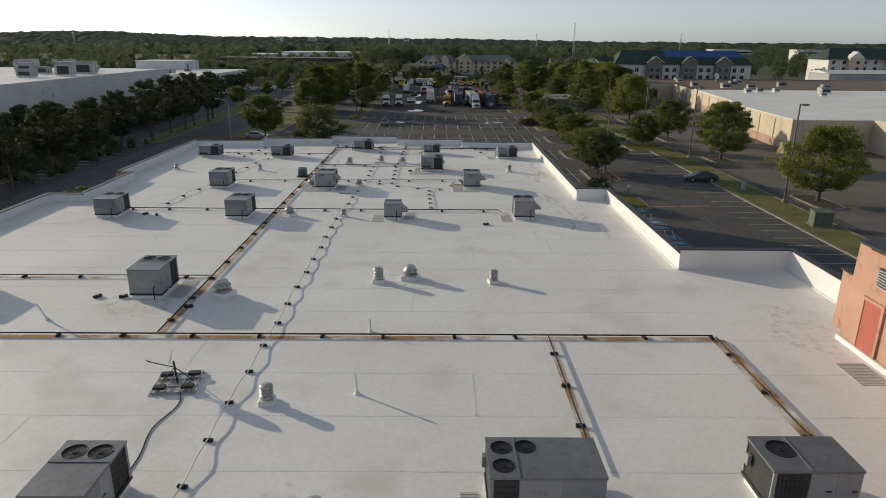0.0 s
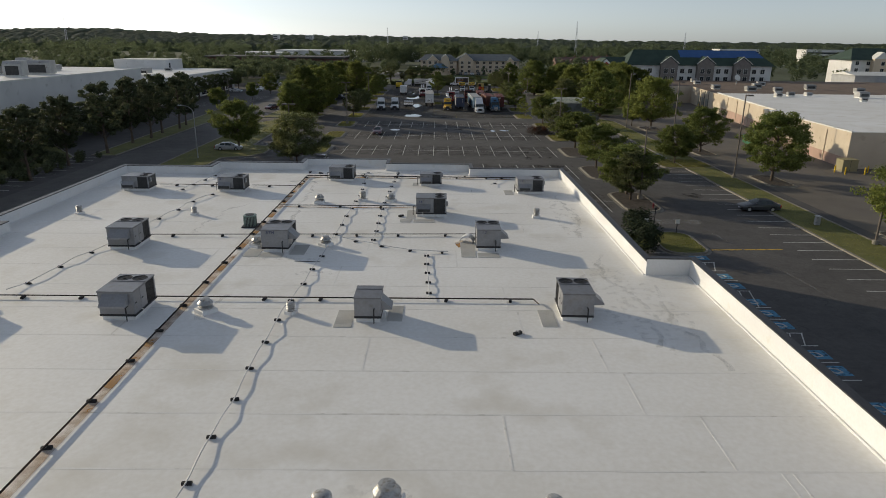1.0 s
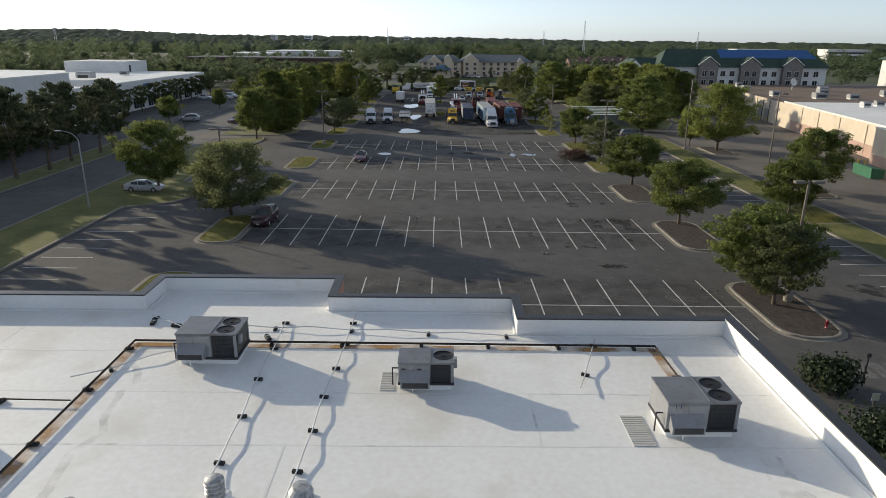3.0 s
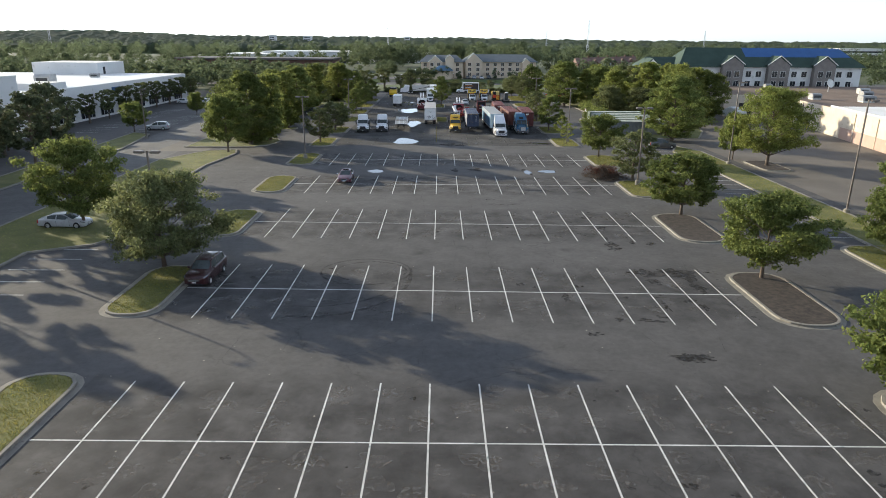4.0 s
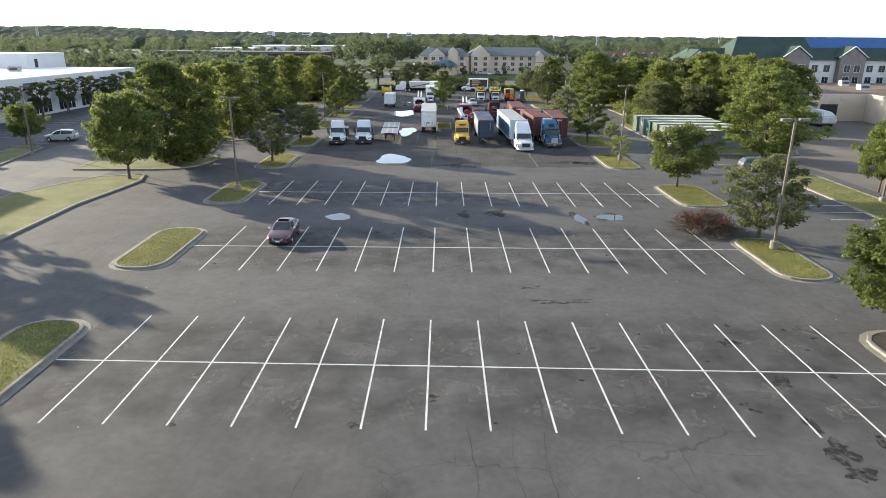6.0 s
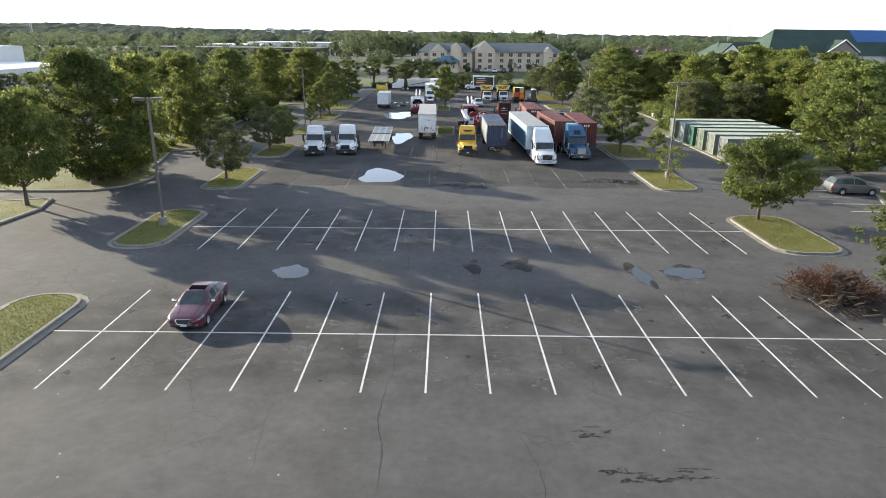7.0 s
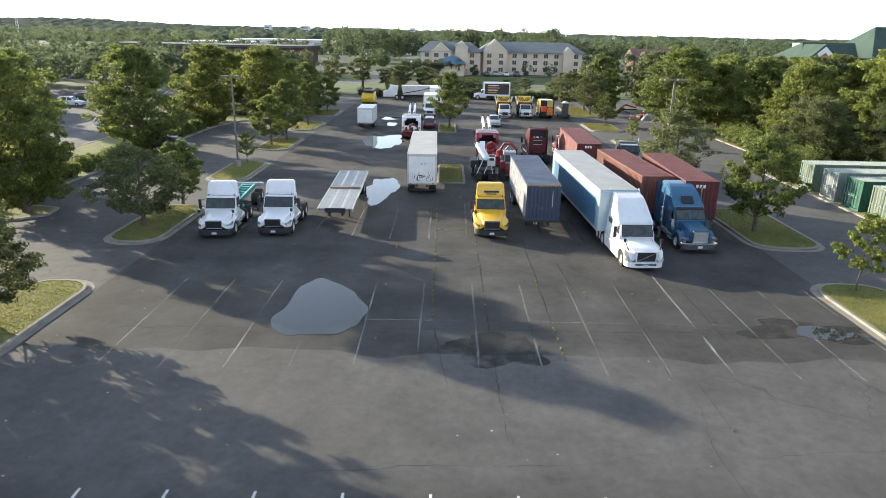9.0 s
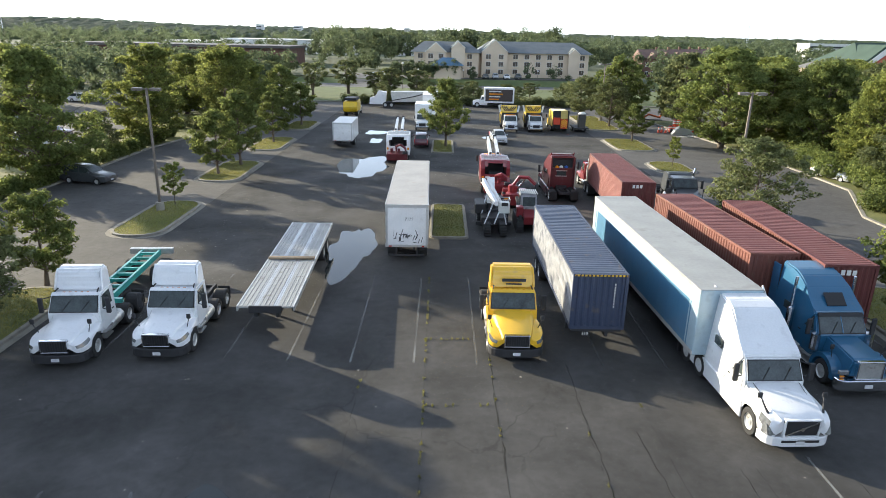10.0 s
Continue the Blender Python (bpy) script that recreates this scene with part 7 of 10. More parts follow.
M_WSHIELD = plain("tinted_glass", (0.05, 0.062, 0.062), 0.08, spread=0.35, s1=2.2)
M_LAMP = plain("headlamp_lens", (0.24, 0.25, 0.26), 0.1, 0.4, 0.5, spread=0.35, s1=6)
M_AMBER = plain("amber_lens", (0.7, 0.25, 0.02), 0.2)
M_TAIL = plain("red_lens", (0.4, 0.02, 0.02), 0.2)
M_PLATE = plain("number_plate", (0.6, 0.6, 0.62), 0.5)
M_ALU = surf("bright_aluminium", (0.50, 0.50, 0.49), (0.62, 0.62, 0.60), 0.4, 1.5, 12, 0.1, 0.6, dirt=(0.35, 0.32, 0.28))


def wheel_mesh(r, w, n=22):
    t = lathe(B(), [(r * 0.6, -w / 2), (r * 0.93, -w / 2), (r, -w * 0.36), (r, w * 0.36), (r * 0.93, w / 2), (r * 0.6, w / 2)], n, ends=(False, True))
    rim = lathe(B(), [(r * 0.6, -w * 0.42), (r * 0.58, -w * 0.47), (r * 0.5, -w * 0.3), (r * 0.22, -w * 0.25), (r * 0.2, -w * 0.45), (r * 0.05, -w * 0.47)], 16, ends=(False, True))
    for k in range(8):
        a = 2 * math.pi * k / 8
        rod(rim, (r * 0.32 * math.cos(a), r * 0.32 * math.sin(a), -w * 0.24), (r * 0.32 * math.cos(a), r * 0.32 * math.sin(a), -w * 0.36), 0.025, n=5)
    return mesh_of(t, "tyre", M_BLACK, False), mesh_of(rim, "rim", M_ALU, False)


BIG, DUAL, CAR = wheel_mesh(0.51, 0.28), wheel_mesh(0.51, 0.6), wheel_mesh(0.33, 0.22)


def wheels(parent, kind, spots, half):
    """Pairs of wheels at the given distances back along y."""
    r = {0: 0.51, 1: 0.51, 2: 0.33}[(BIG, DUAL, CAR).index(kind)]
    for y in spots:
        for s in (-1, 1):
            w = part("wheel", kind[0], None, parent, at=pose(s * half, y, r, 0, 90 if s > 0 else -90, 0) @ Matrix.Rotation(math.pi, 4, "X") if s > 0 else pose(s * half, y, r, 0, 90, 0))
            part("rim", kind[1], None, w)


def arch(bm, y, z, r0, r1, x0, x1, n=9):
    """A wheel arch: a half ring across x."""
    pts = [(y - r1 * math.cos(math.pi * k / n), z + r1 * math.sin(math.pi * k / n)) for k in range(n + 1)]
    pts += [(y + r0 * math.cos(math.pi * k / n), z + r0 * math.sin(math.pi * k / n)) for k in range(n + 1)]
    return slab(bm, pts, x0, x1)


def lettering(parent, body, size, m, mat, name="lettering", label=""):
    c = bpy.data.curves.new(name, "FONT")
    c.body, c.size, c.extrude = body, size, 0.003
    tmp = new(name, c)
    me = bpy.data.meshes.new_from_object(tmp)
    bpy.data.objects.remove(tmp)
    me.materials.append(mat)
    return part(name, me, None, parent, label, m)


def shell(rows, cuts, parent, col, name="body", label="", sharp=38):
    """A smooth skin over half outlines, mirrored; cuts name the cells that become panes or lamps of their own."""
    taken = {}
    for k, (nm, mat, lab, cells, split) in enumerate(cuts):
        for c in cells:
            taken[c] = k
    def build(pick, sides):
        bm = B()
        for sx in sides:
            g = [[bm.verts.new((sx * x, y, z)) for x, z in pts] for y, pts in rows]
            for a in range(len(rows) - 1):
                for b in range(len(rows[0][1]) - 1):
                    if taken.get((a, b), -1) == pick:
                        bm.faces.new((g[a][b], g[a][b + 1], g[a + 1][b + 1], g[a + 1][b]) if sx > 0 else (g[a][b], g[a + 1][b], g[a + 1][b + 1], g[a][b + 1]))
            if pick == -1:
                bm.faces.new(g[0])
                bm.faces.new(g[-1])
        bmesh.ops.remove_doubles(bm, verts=bm.verts[:], dist=0.0005)
        bmesh.ops.delete(bm, geom=[v for v in bm.verts if not v.link_faces], context="VERTS")
        return bm
    def add(nm, bm, mat, lab, par):
        me = mesh_of(bm, nm, mat, True)
        me.set_sharp_from_angle(angle=radians(sharp))
        return part(nm, me, None, par, lab)
    body = add(name, build(-1, (1, -1)), col, label, parent)
    for k, (nm, mat, lab, cells, split) in enumerate(cuts):
        for sides in ((1,), (-1,)) if split else ((1, -1),):
            add(nm, build(k, sides), mat, lab, body)
    return body


HOODS = {
    # y, fender half width, lower edge, lamp line, fender top, hood half width, hood top
    "aero": [(0.05, 0.88, 0.72, 0.9, 1.06, 0.58, 1.289), (0.16, 1.06, 0.7, 0.92, 1.11, 0.61, 1.328), (0.4, 1.16, 0.7, 0.96, 1.17, 0.65, 1.383), (0.62, 1.2, 0.72, 1.05, 1.21, 0.69, 1.422), (0.76, 1.215, 0.98, 1.12, 1.23, 0.72, 1.445), (1.2, 1.22, 1.1, 1.17, 1.25, 0.8, 1.523), (1.62, 1.2, 0.98, 1.12, 1.25, 0.87, 1.593), (1.76, 1.18, 0.8, 1.05, 1.25, 0.89, 1.617), (2, 1.14, 0.85, 1.05, 1.25, 0.96, 1.671)],
    "round": [(0.05, 0.92, 0.66, 0.84, 1.16, 0.72, 1.32), (0.14, 1.09, 0.62, 0.84, 1.21, 0.77, 1.38), (0.40, 1.17, 0.62, 0.90, 1.27, 0.83, 1.44), (0.62, 1.205, 0.66, 1.0, 1.31, 0.87, 1.48), (0.76, 1.215, 0.98, 1.12, 1.33, 0.89, 1.50), (1.2, 1.22, 1.10, 1.18, 1.37, 0.95, 1.57),
              (1.62, 1.20, 0.98, 1.12, 1.40, 1.00, 1.62), (1.76, 1.19, 0.75, 1.05, 1.41, 1.01, 1.64), (2.0, 1.16, 0.80, 1.05, 1.42, 1.03, 1.67)],
}


def hood_rows(kind):
    return [(y, [(wf - 0.03, lo), (wf, lo + 0.02), (wf, lamp), (wf - 0.05, top - 0.03), (wf - 0.14, top), (wh + 0.05, top + 0.03), (wh, top + 0.10 + 0.3 * (hz - top - 0.1)), (wh - 0.10, hz - 0.05), (wh * 0.5, hz - 0.004), (0.0, hz)]) for y, wf, lo, lamp, top, wh, hz in HOODS[kind]]


def tractor(at, col, label, sleeper=False, classic=False, fairing=True, length=6.8, volvo=False):
    """A road tractor, nose towards -y, bumper at y = 0."""
    t = thing("semi_truck", label, "truck", at, "parked trucks")
    cy, hz1, ct = (1.95, 1.78, 2.56) if classic else (1.95, 1.66, 2.44)
    back = 5.5 if sleeper else 3.62
    for s in (-1, 1):
        part("frame_rail", box(B(), s * 0.42 - 0.06, s * 0.42 + 0.06, 0.6, length, 0.72, 0.98), M_DARK, t)
    for y in (back + 0.3, length - 1.0, length - 0.1):
        part("cross_member", box(B(), -0.36, 0.36, y - 0.06, y + 0.06, 0.76, 0.94), M_DARK, t)
    if classic:
        hp, hw, tp = [(0.14, 0.8), (0.10, 1.48), (0.2, 1.56), (cy + 0.05, hz1 - 0.02), (cy + 0.05, 0.9), (0.9, 0.8)], 0.78, 0.14
        part("hood", slab(B(), hp, -hw, hw, tp, 0.95, 0.09), col, t, "long straight hood")
    else:
        shell(hood_rows("round" if volvo else "aero"), [("headlight", M_LAMP, "clear swept headlamp", [(0, 2), (1, 2), (2, 2)] if not volvo else [(1, 2), (2, 2), (1, 1)], True)], t, col, "hood", "sloping hood with flared fenders")
        part("engine_bay", box(B(), -0.7, 0.7, 0.4, 2.3, 0.6, 1.2), M_SHADE, t)
    for s in (-1, 1):
        if classic:
            part("fender", arch(B(), 1.2, 0.52, 0.60, 0.78, *sorted((s * 0.74, s * 1.22))), col, t)
    plan = [(-1.2, 0.62), (-1.17, 0.34), (-1.08, 0.16), (-0.92, 0.03), (-0.6, -0.05), (0.6, -0.05), (0.92, 0.03), (1.08, 0.16), (1.17, 0.34), (1.2, 0.62)]
    if classic:
        plan = [(-1.22, 0.3), (-1.22, 0.02), (-1.0, -0.12), (1.0, -0.12), (1.22, 0.02), (1.22, 0.3)]
    bp = part("bumper", prism(B(), plan, 0.3, 0.74 if classic else (0.66 if not volvo else 0.64), 0.03), M_CHROME if classic else (col if volvo else M_DARK), t, "chrome bumper" if classic else "wrapped front bumper")
    if volvo:
        part("bumper_intake", box(B(), -0.66, 0.66, -0.07, -0.045, 0.46, 0.55), M_SHADE, bp)
        for s in (-1, 1):
            part("headlight", slab(B(), [(0.02, 0.68), (0.2, 0.66), (0.52, 1.1), (0.46, 1.16), (0.14, 1.0)], *sorted((s * 0.84, s * 1.12)), bev=0.06), M_LAMP, t, "large swept clear headlamp")
            part("headlight_bezel", slab(B(), [(0.06, 0.65), (0.24, 0.63), (0.57, 1.11), (0.47, 1.2), (0.14, 1.04)], *sorted((s * 0.82, s * 1.10)), bev=0.05), M_DARK, t, "dark headlamp surround")
            part("hood_seam", rod(B(), (s * 0.74, 0.16, 1.28), (s * 0.86, 1.9, 1.66), 0.012, n=4), M_DARK, t)
    gw = 0.5 if not volvo else 0.58
    gz0, gz1 = (0.80, 1.5) if classic else ((0.80, 1.27) if not volvo else (0.70, 1.28))
    g = part("grille", slab(B(), [(0.0, gz0), (-0.02, gz1), (0.2, gz1), (0.2, gz0)], -gw, gw, -0.06 if not classic else 0.0, gz0, bev=0.02), M_ALU if classic else M_SHADE, t, "tall bright grille" if classic else "dark front grille")
    if volvo:
        part("grille_bar", box(B(), -0.62, 0.62, -0.02, 0.02, -0.028, 0.028), M_CHROME, g, "", pose(0, -0.035, (gz0 + gz1) / 2, 0, -25, 0))
        part("grille_badge", lathe(B(), [(0.03, 0.0), (0.075, 0.0), (0.075, 0.03), (0.03, 0.03)], 14), M_CHROME, g, "", pose(0, -0.05, (gz0 + gz1) / 2, 90, 0, 0))
    elif not classic:
        for k in range(10):
            part("grille_slat", box(B(), -0.46 + 0.1 * k, -0.425 + 0.1 * k, -0.045, -0.015, gz0 + 0.03, gz1 - 0.03), M_DARK, g)
    for z0, z1 in ((gz1, gz1 + 0.05), (gz0 - 0.05, gz0)):
        part("grille_frame", box(B(), -gw - 0.05, gw + 0.05, -0.05, 0.12, z0, z1, 0.015), M_CHROME if not volvo else col, g)
    for s in (-1, 1):
        part("grille_frame", box(B(), s * (gw + 0.025) - 0.025, s * (gw + 0.025) + 0.025, -0.045, 0.12, gz0, gz1), M_CHROME if not volvo else col, g)
        if classic:
            h = part("headlight", box(B(), -0.2, 0.2, -0.05, 0.1, -0.09, 0.09, 0.02), M_LAMP, t, "paired square headlamps", pose(s * 0.98, 0.12, 1.0))
            part("turn_signal", box(B(), -0.08, 0.08, 0.02, 0.1, -0.22, -0.17), M_AMBER, h)
        hm = part("hood_mirror", box(B(), s * 1.16 - 0.09, s * 1.16 + 0.09, 0.80, 0.88, 1.68, 1.9, 0.03), M_DARK, t)
        if volvo:
            part("mirror_stalk", rod(B(), (s * 0.95, 0.42, 1.2), (s * 1.14, 0.84, 1.74), 0.045, 0.03, n=8), M_DARK, hm, "thick black mirror arm")
        else:
            part("mirror_stalk", rod(B(), (s * 1.0, 0.98, 1.2), (s * 1.16, 0.84, 1.7), 0.018), M_DARK, hm)
    cb = cy + 1.72 if sleeper else back
    prof = [(cy, 0.95), (cy, hz1 + 0.02), (cy + 0.40, ct - 0.06), (cy + 0.55, ct), (cb, ct + 0.03), (cb, 0.8), (cy + 0.3, 0.7)]
    cab = part("cab", slab(B(), prof, -1.12, 1.12, 0.09, hz1 - 0.1, 0.06), col, t)
    ws = [(cy + 0.03, hz1 + 0.07), (cy + 0.385, ct - 0.11), (cy + 0.355, ct - 0.095), (cy - 0.012, hz1 + 0.085)]
    wsp = part("windshield", slab(B(), ws, -0.99, 0.99, 0.05, hz1), M_WSHIELD, cab, "tinted windshield")
    part("seal", slab(B(), [(cy + 0.02, hz1 + 0.03), (cy + 0.40, ct - 0.07), (cy + 0.38, ct - 0.06), (cy - 0.002, hz1 + 0.04)], -1.03, 1.03, 0.05, hz1), M_SHADE, cab)
    if classic:
        part("divider", rod(B(), (0, cy - 0.02, hz1 + 0.08), (0, cy + 0.36, ct - 0.09), 0.025, n=5), col, wsp)
    for s in (-0.5, 0.3):
        part("wiper", rod(B(), (s, cy - 0.03, hz1 + 0.07), (s + 0.32, cy + 0.2, hz1 + 0.5), 0.014, n=4), M_SHADE, wsp)
    part("side_glass", slab(B(), [(cy + 0.34, hz1 + 0.1), (cy + 0.55, ct - 0.14), (cy + 1.3, ct - 0.12), (cy + 1.3, hz1 + 0.06)], -1.128, 1.128, 0.085, hz1 - 0.1), M_WSHIELD, cab, "side windows")
    part("sun_visor", slab(B(), [(cy + 0.30, ct - 0.05), (cy + 0.42, ct + 0.06), (cy + 0.5, ct + 0.03), (cy + 0.42, ct - 0.06)], -1.0, 1.0, 0.04, ct - 0.1), col if not sleeper else M_SHADE, cab) if not volvo else None
    for s in (-1, 1):
        d = part("door", box(B(), *sorted((s * 1.118, s * 1.132)), cy + 0.22, cy + 1.36, 0.95, hz1 + 0.0), col, cab)
        part("handle", box(B(), *sorted((s * 1.132, s * 1.16)), cy + 1.12, cy + 1.28, hz1 - 0.25, hz1 - 0.2), M_DARK, d)
        m = part("mirror", box(B(), s * 1.42 - 0.1, s * 1.42 + 0.1, cy + 0.14, cy + 0.26, hz1 - 0.05, hz1 + 0.66, 0.03), M_DARK, cab, "tall side mirror")
        part("mirror_arm", path_tube(B(), [(s * 1.1, cy + 0.35, hz1 + 0.1), (s * 1.4, cy + 0.22, hz1 + 0.1), (s * 1.4, cy + 0.22, hz1 + 0.58), (s * 1.06, cy + 0.48, hz1 + 0.62)], 0.02), M_DARK, m)
        ft = part("fuel_tank", rod(B(), (s * 0.88, cy + 0.95, 0.68), (s * 0.88, cy + 2.2, 0.68), 0.31, n=16), M_ALU, t, "ribbed aluminium fuel tank")
        for k in (0.25, 0.95):
            part("tank_strap", rod(B(), (s * 0.88, cy + 0.95 + k, 0.68), (s * 0.88, cy + 1.03 + k, 0.68), 0.322, n=16), M_GALV, ft)
        for z in (0.4, 0.68):
            part("step", box(B(), s * 1.02 - 0.18, s * 1.02 + 0.18, cy + 0.12, cy + 0.85, z, z + 0.05), M_ALU, t)
    if sleeper:
        top = 3.78
        sp = [(cy + 1.6, 0.85), (cy + 0.42, ct - 0.06), (cy + 0.46, ct + 0.06), (cy + 0.62, ct + 0.16), (cy + 1.0, ct + 0.40), (cy + 1.5, ct + 0.80), (cy + 2.1, top - 0.08), (cy + 2.6, top + 0.06), (back, top + 0.12), (back, 0.85)]
        sl = part("sleeper", slab(B(), sp, -1.16, 1.16, 0.24, ct - 0.4, 0.09), col, t, "tall aerodynamic sleeper")
        rw = part("rear_window", box(B(), -0.42, 0.42, back, back + 0.02, 2.0, 2.4, 0.005), M_WSHIELD, sl)
        part("window_frame", box(box(B(), -0.5, 0.5, back, back + 0.03, 1.93, 2.0), -0.5, 0.5, back, back + 0.03, 2.4, 2.47), M_GALV, rw)
        for s in (-1, 1):
            if not classic:
                part("side_skirt", box(B(), *sorted((s * 1.12, s * 1.22)), 1.82, back + 0.9, 0.28, 0.98, 0.03), col, t, "lower side skirt")
            part("side_extender", box(B(), s * 1.04 - 0.02, s * 1.04 + 0.02, back - 0.05, back + 0.55, 0.95, top - 0.1, 0.015), col, sl)
            part("roof_horn", rod(B(), (s * 0.93, back - 0.25, top - 0.05), (s * 0.99, back + 0.06, top + 0.26), 0.11, 0.035, n=8), col, sl, "upswept fairing tip") if volvo else None
            part("sleeper_window", box(B(), *sorted((s * 1.12, s * 1.165)), cy + 2.0, cy + 2.6, 2.0, 2.35, 0.01), M_WSHIELD, sl)
        if classic:
            part("roof_window", slab(B(), [(0, 0), (0.45, 0.42), (0.43, 0.45), (-0.02, 0.03)], -0.42, 0.42), M_SHADE, sl, "", pose(0, cy + 0.72, ct + 0.24))
    elif fairing:
        rf = part("roof_fairing", slab(B(), [(cy + 0.72, ct - 0.03), (cy + 0.84, ct + 0.3), (cy + 0.93, ct + 0.68), (cy + 1.03, ct + 0.86), (cy + 1.2, ct + 0.95), (back - 0.02, ct + 0.97), (back + 0.02, ct - 0.03)], -1.02, 1.02, 0.05, ct + 0.1, 0.1), col, t, "tall roof fairing")
        for s in (-1, 1):
            part("fairing_edge", path_tube(B(), [(s * 1.0, cy + 0.76, ct + 0.05), (s * 0.96, cy + 0.95, ct + 0.62), (s * 0.93, cy + 1.16, ct + 0.9)], 0.05, 6), col, rf)
            part("fairing_strut", rod(B(), (s * 0.9, cy + 0.5, ct + 0.05), (s * 0.86, cy + 0.76, ct + 0.12), 0.03, n=6), M_DARK, rf)
        for k in (-0.5, -0.25, 0, 0.25, 0.5):
            part("marker_light", box(B(), k - 0.05, k + 0.05, cy + 0.44, cy + 0.52, ct + 0.0, ct + 0.05), M_AMBER, cab)
    if not volvo:
        for s in ((-1, 1) if classic else (1,)):
            part("exhaust_pipe", lathe(B(), [(0.09, 0.9), (0.15, 1.3), (0.15, 2.3), (0.07, 2.35), (0.07, 3.75 if classic else 3.0)], 10, (s * (1.32 if classic else 0.8), (cy + 1.75) if classic else back + 0.2, 0)), M_CHROME if classic else M_GALV, t, "upright exhaust stack")
    if classic:
        for s in (-1, 1):
            part("air_cleaner", rod(B(), (s * 1.16, cy + 0.0, 1.15), (s * 1.16, cy + 0.0, 1.85), 0.19, n=12), M_CHROME, t, "chrome air cleaner")
    part("fifth_wheel", prism(B(), [(-0.42, length - 2.3), (0.42, length - 2.3), (0.42, length - 1.4), (0.12, length - 1.0), (-0.12, length - 1.0), (-0.42, length - 1.4)], 1.0, 1.16), M_DARK, t)
    part("licence_plate", box(B(), -0.16, 0.16, -0.07, -0.05, 0.38, 0.52) if not classic else box(B(), -0.16, 0.16, -0.14, -0.12, 0.42, 0.56), M_PLATE, t, "plain pale plate")
    wheels(t, BIG, (1.2,), 1.06)
    wheels(t, DUAL, (length - 2.2, length - 0.85), 0.94)
    for s in (-1, 1):
        part("mud_flap", box(B(), s * 0.92 - 0.3, s * 0.92 + 0.3, length - 0.25, length - 0.23, 0.25, 0.95), M_BLACK, t)
    return t


tractor(pose(-17.2, 208.75, 0, 0, 0, 4), M_TWHITE, "white day-cab semi truck with roof fairing")
tractor(pose(-13.35, 209.5, 0, 0, 0, 1.5), M_TWHITE, "white day-cab semi truck without a trailer")
ty = tractor(pose(1.95, 210.05, 0, 0, 0, 0.5), M_TYEL, "yellow rental day-cab semi truck with roof fairing")
part("logo_bar", box(B(), -0.55, 0.55, -0.012, 0.012, -0.07, 0.07), M_SHADE, ty, "black logo shape", pose(0.05, 2.605, 2.86, -21, 0, 0))
part("logo_bar", box(B(), -0.36, 0.36, -0.012, 0.012, -0.035, 0.035), M_SHADE, ty, "black logo shape", pose(0.05, 2.545, 2.70, -21, 0, 0))
tractor(pose(11.0, 203.9, 0, 0, 0, 2.5), M_TWHITE, "white aerodynamic sleeper semi truck", sleeper=True, volvo=True, length=7.6)
tractor(pose(15.75, 207.8, 0, 0, 0, 3.0), M_TBLUE, "blue classic sleeper semi truck with chrome grille", sleeper=True, classic=True, length=7.6)
tg = tractor(pose(19.0, 236.3, 0, 0, 0, -3), M_TGREY, "dark grey low-roof semi truck", fairing=False, volvo=True, length=7.0)
part("sleeper", slab(B(), [(3.6, 0.9), (3.6, 2.46), (3.9, 2.62), (4.8, 2.6), (5.3, 2.42), (5.4, 0.9)], -1.12, 1.12, 0.14, 1.9, 0.09), M_TGREY, tg, "low rounded sleeper")
part("exhaust_pipe", path_tube(B(), [(1.2, 3.9, 0.9), (1.2, 3.9, 2.7), (1.32, 4.1, 3.0)], 0.08), M_CHROME, tg, "chrome exhaust stack")
tm = tractor(pose(9.0, 246.5, 0, 0, 0, 181), M_TMAROON, "maroon sleeper semi truck with a hollow roof fairing", sleeper=True, volvo=True, length=7.6)
# Black panel: the shade deep in the fairing's hollow is put into its colour
hol = part("fairing_hollow", box(B(), -0.9, 0.9, 5.5, 5.515, 2.72, 3.62), M_SHADE, tm, "black panel for the shade in the roof fairing's hollow")
for x0, x1, z0, z1 in ((-1.02, -0.9, 2.6, 3.78), (0.9, 1.02, 2.6, 3.78), (-0.9, 0.9, 3.62, 3.8), (-0.9, 0.9, 2.6, 2.72)):
    part("hollow_rim", box(B(), x0, x1, 5.45, 5.9, z0, z1, 0.02), M_TMAROON, hol)
for x, m in ((-0.35, plain("blue_tarp", (0.03, 0.12, 0.45), 0.6)), (0.1, M_TRIM), (0.45, M_AMBER)):
    part("stowed_bundle", lathe(B(), [(0.02, 2.72), (0.16, 2.74), (0.17, 2.86), (0.05, 2.93)], 9, (x, 5.68, 0)), m, hol)
tractor(pose(13.0, 248.2, 0, 0, 0, 180), M_TRED, "red day-cab semi truck coupled to a container", fairing=False)


def ridged(bm, x0, x1, z0, z1, y, out, step=0.28, axis="x", depth=0.04):
    """Trapezoid corrugation on an upright face."""
    n = max(2, int(round((x1 - x0) / step)))
    w = (x1 - x0) / n
    pts = []
    for k in range(n):
        a = x0 + k * w
        pts += [(a, 0), (a + 0.3 * w, 0), (a + 0.5 * w, depth), (a + 0.8 * w, depth)]
    pts.append((x1, 0))
    lo, hi = [], []
    for p, d in pts:
        c = (p, y + d * out) if axis == "x" else (y + d * out, p)
        lo.append(bm.verts.new((*c, z0)))
        hi.append(bm.verts.new((*c, z1)))
    for i in range(len(pts) - 1):
        bm.faces.new((lo[i], lo[i + 1], hi[i + 1], hi[i]))
    return bm


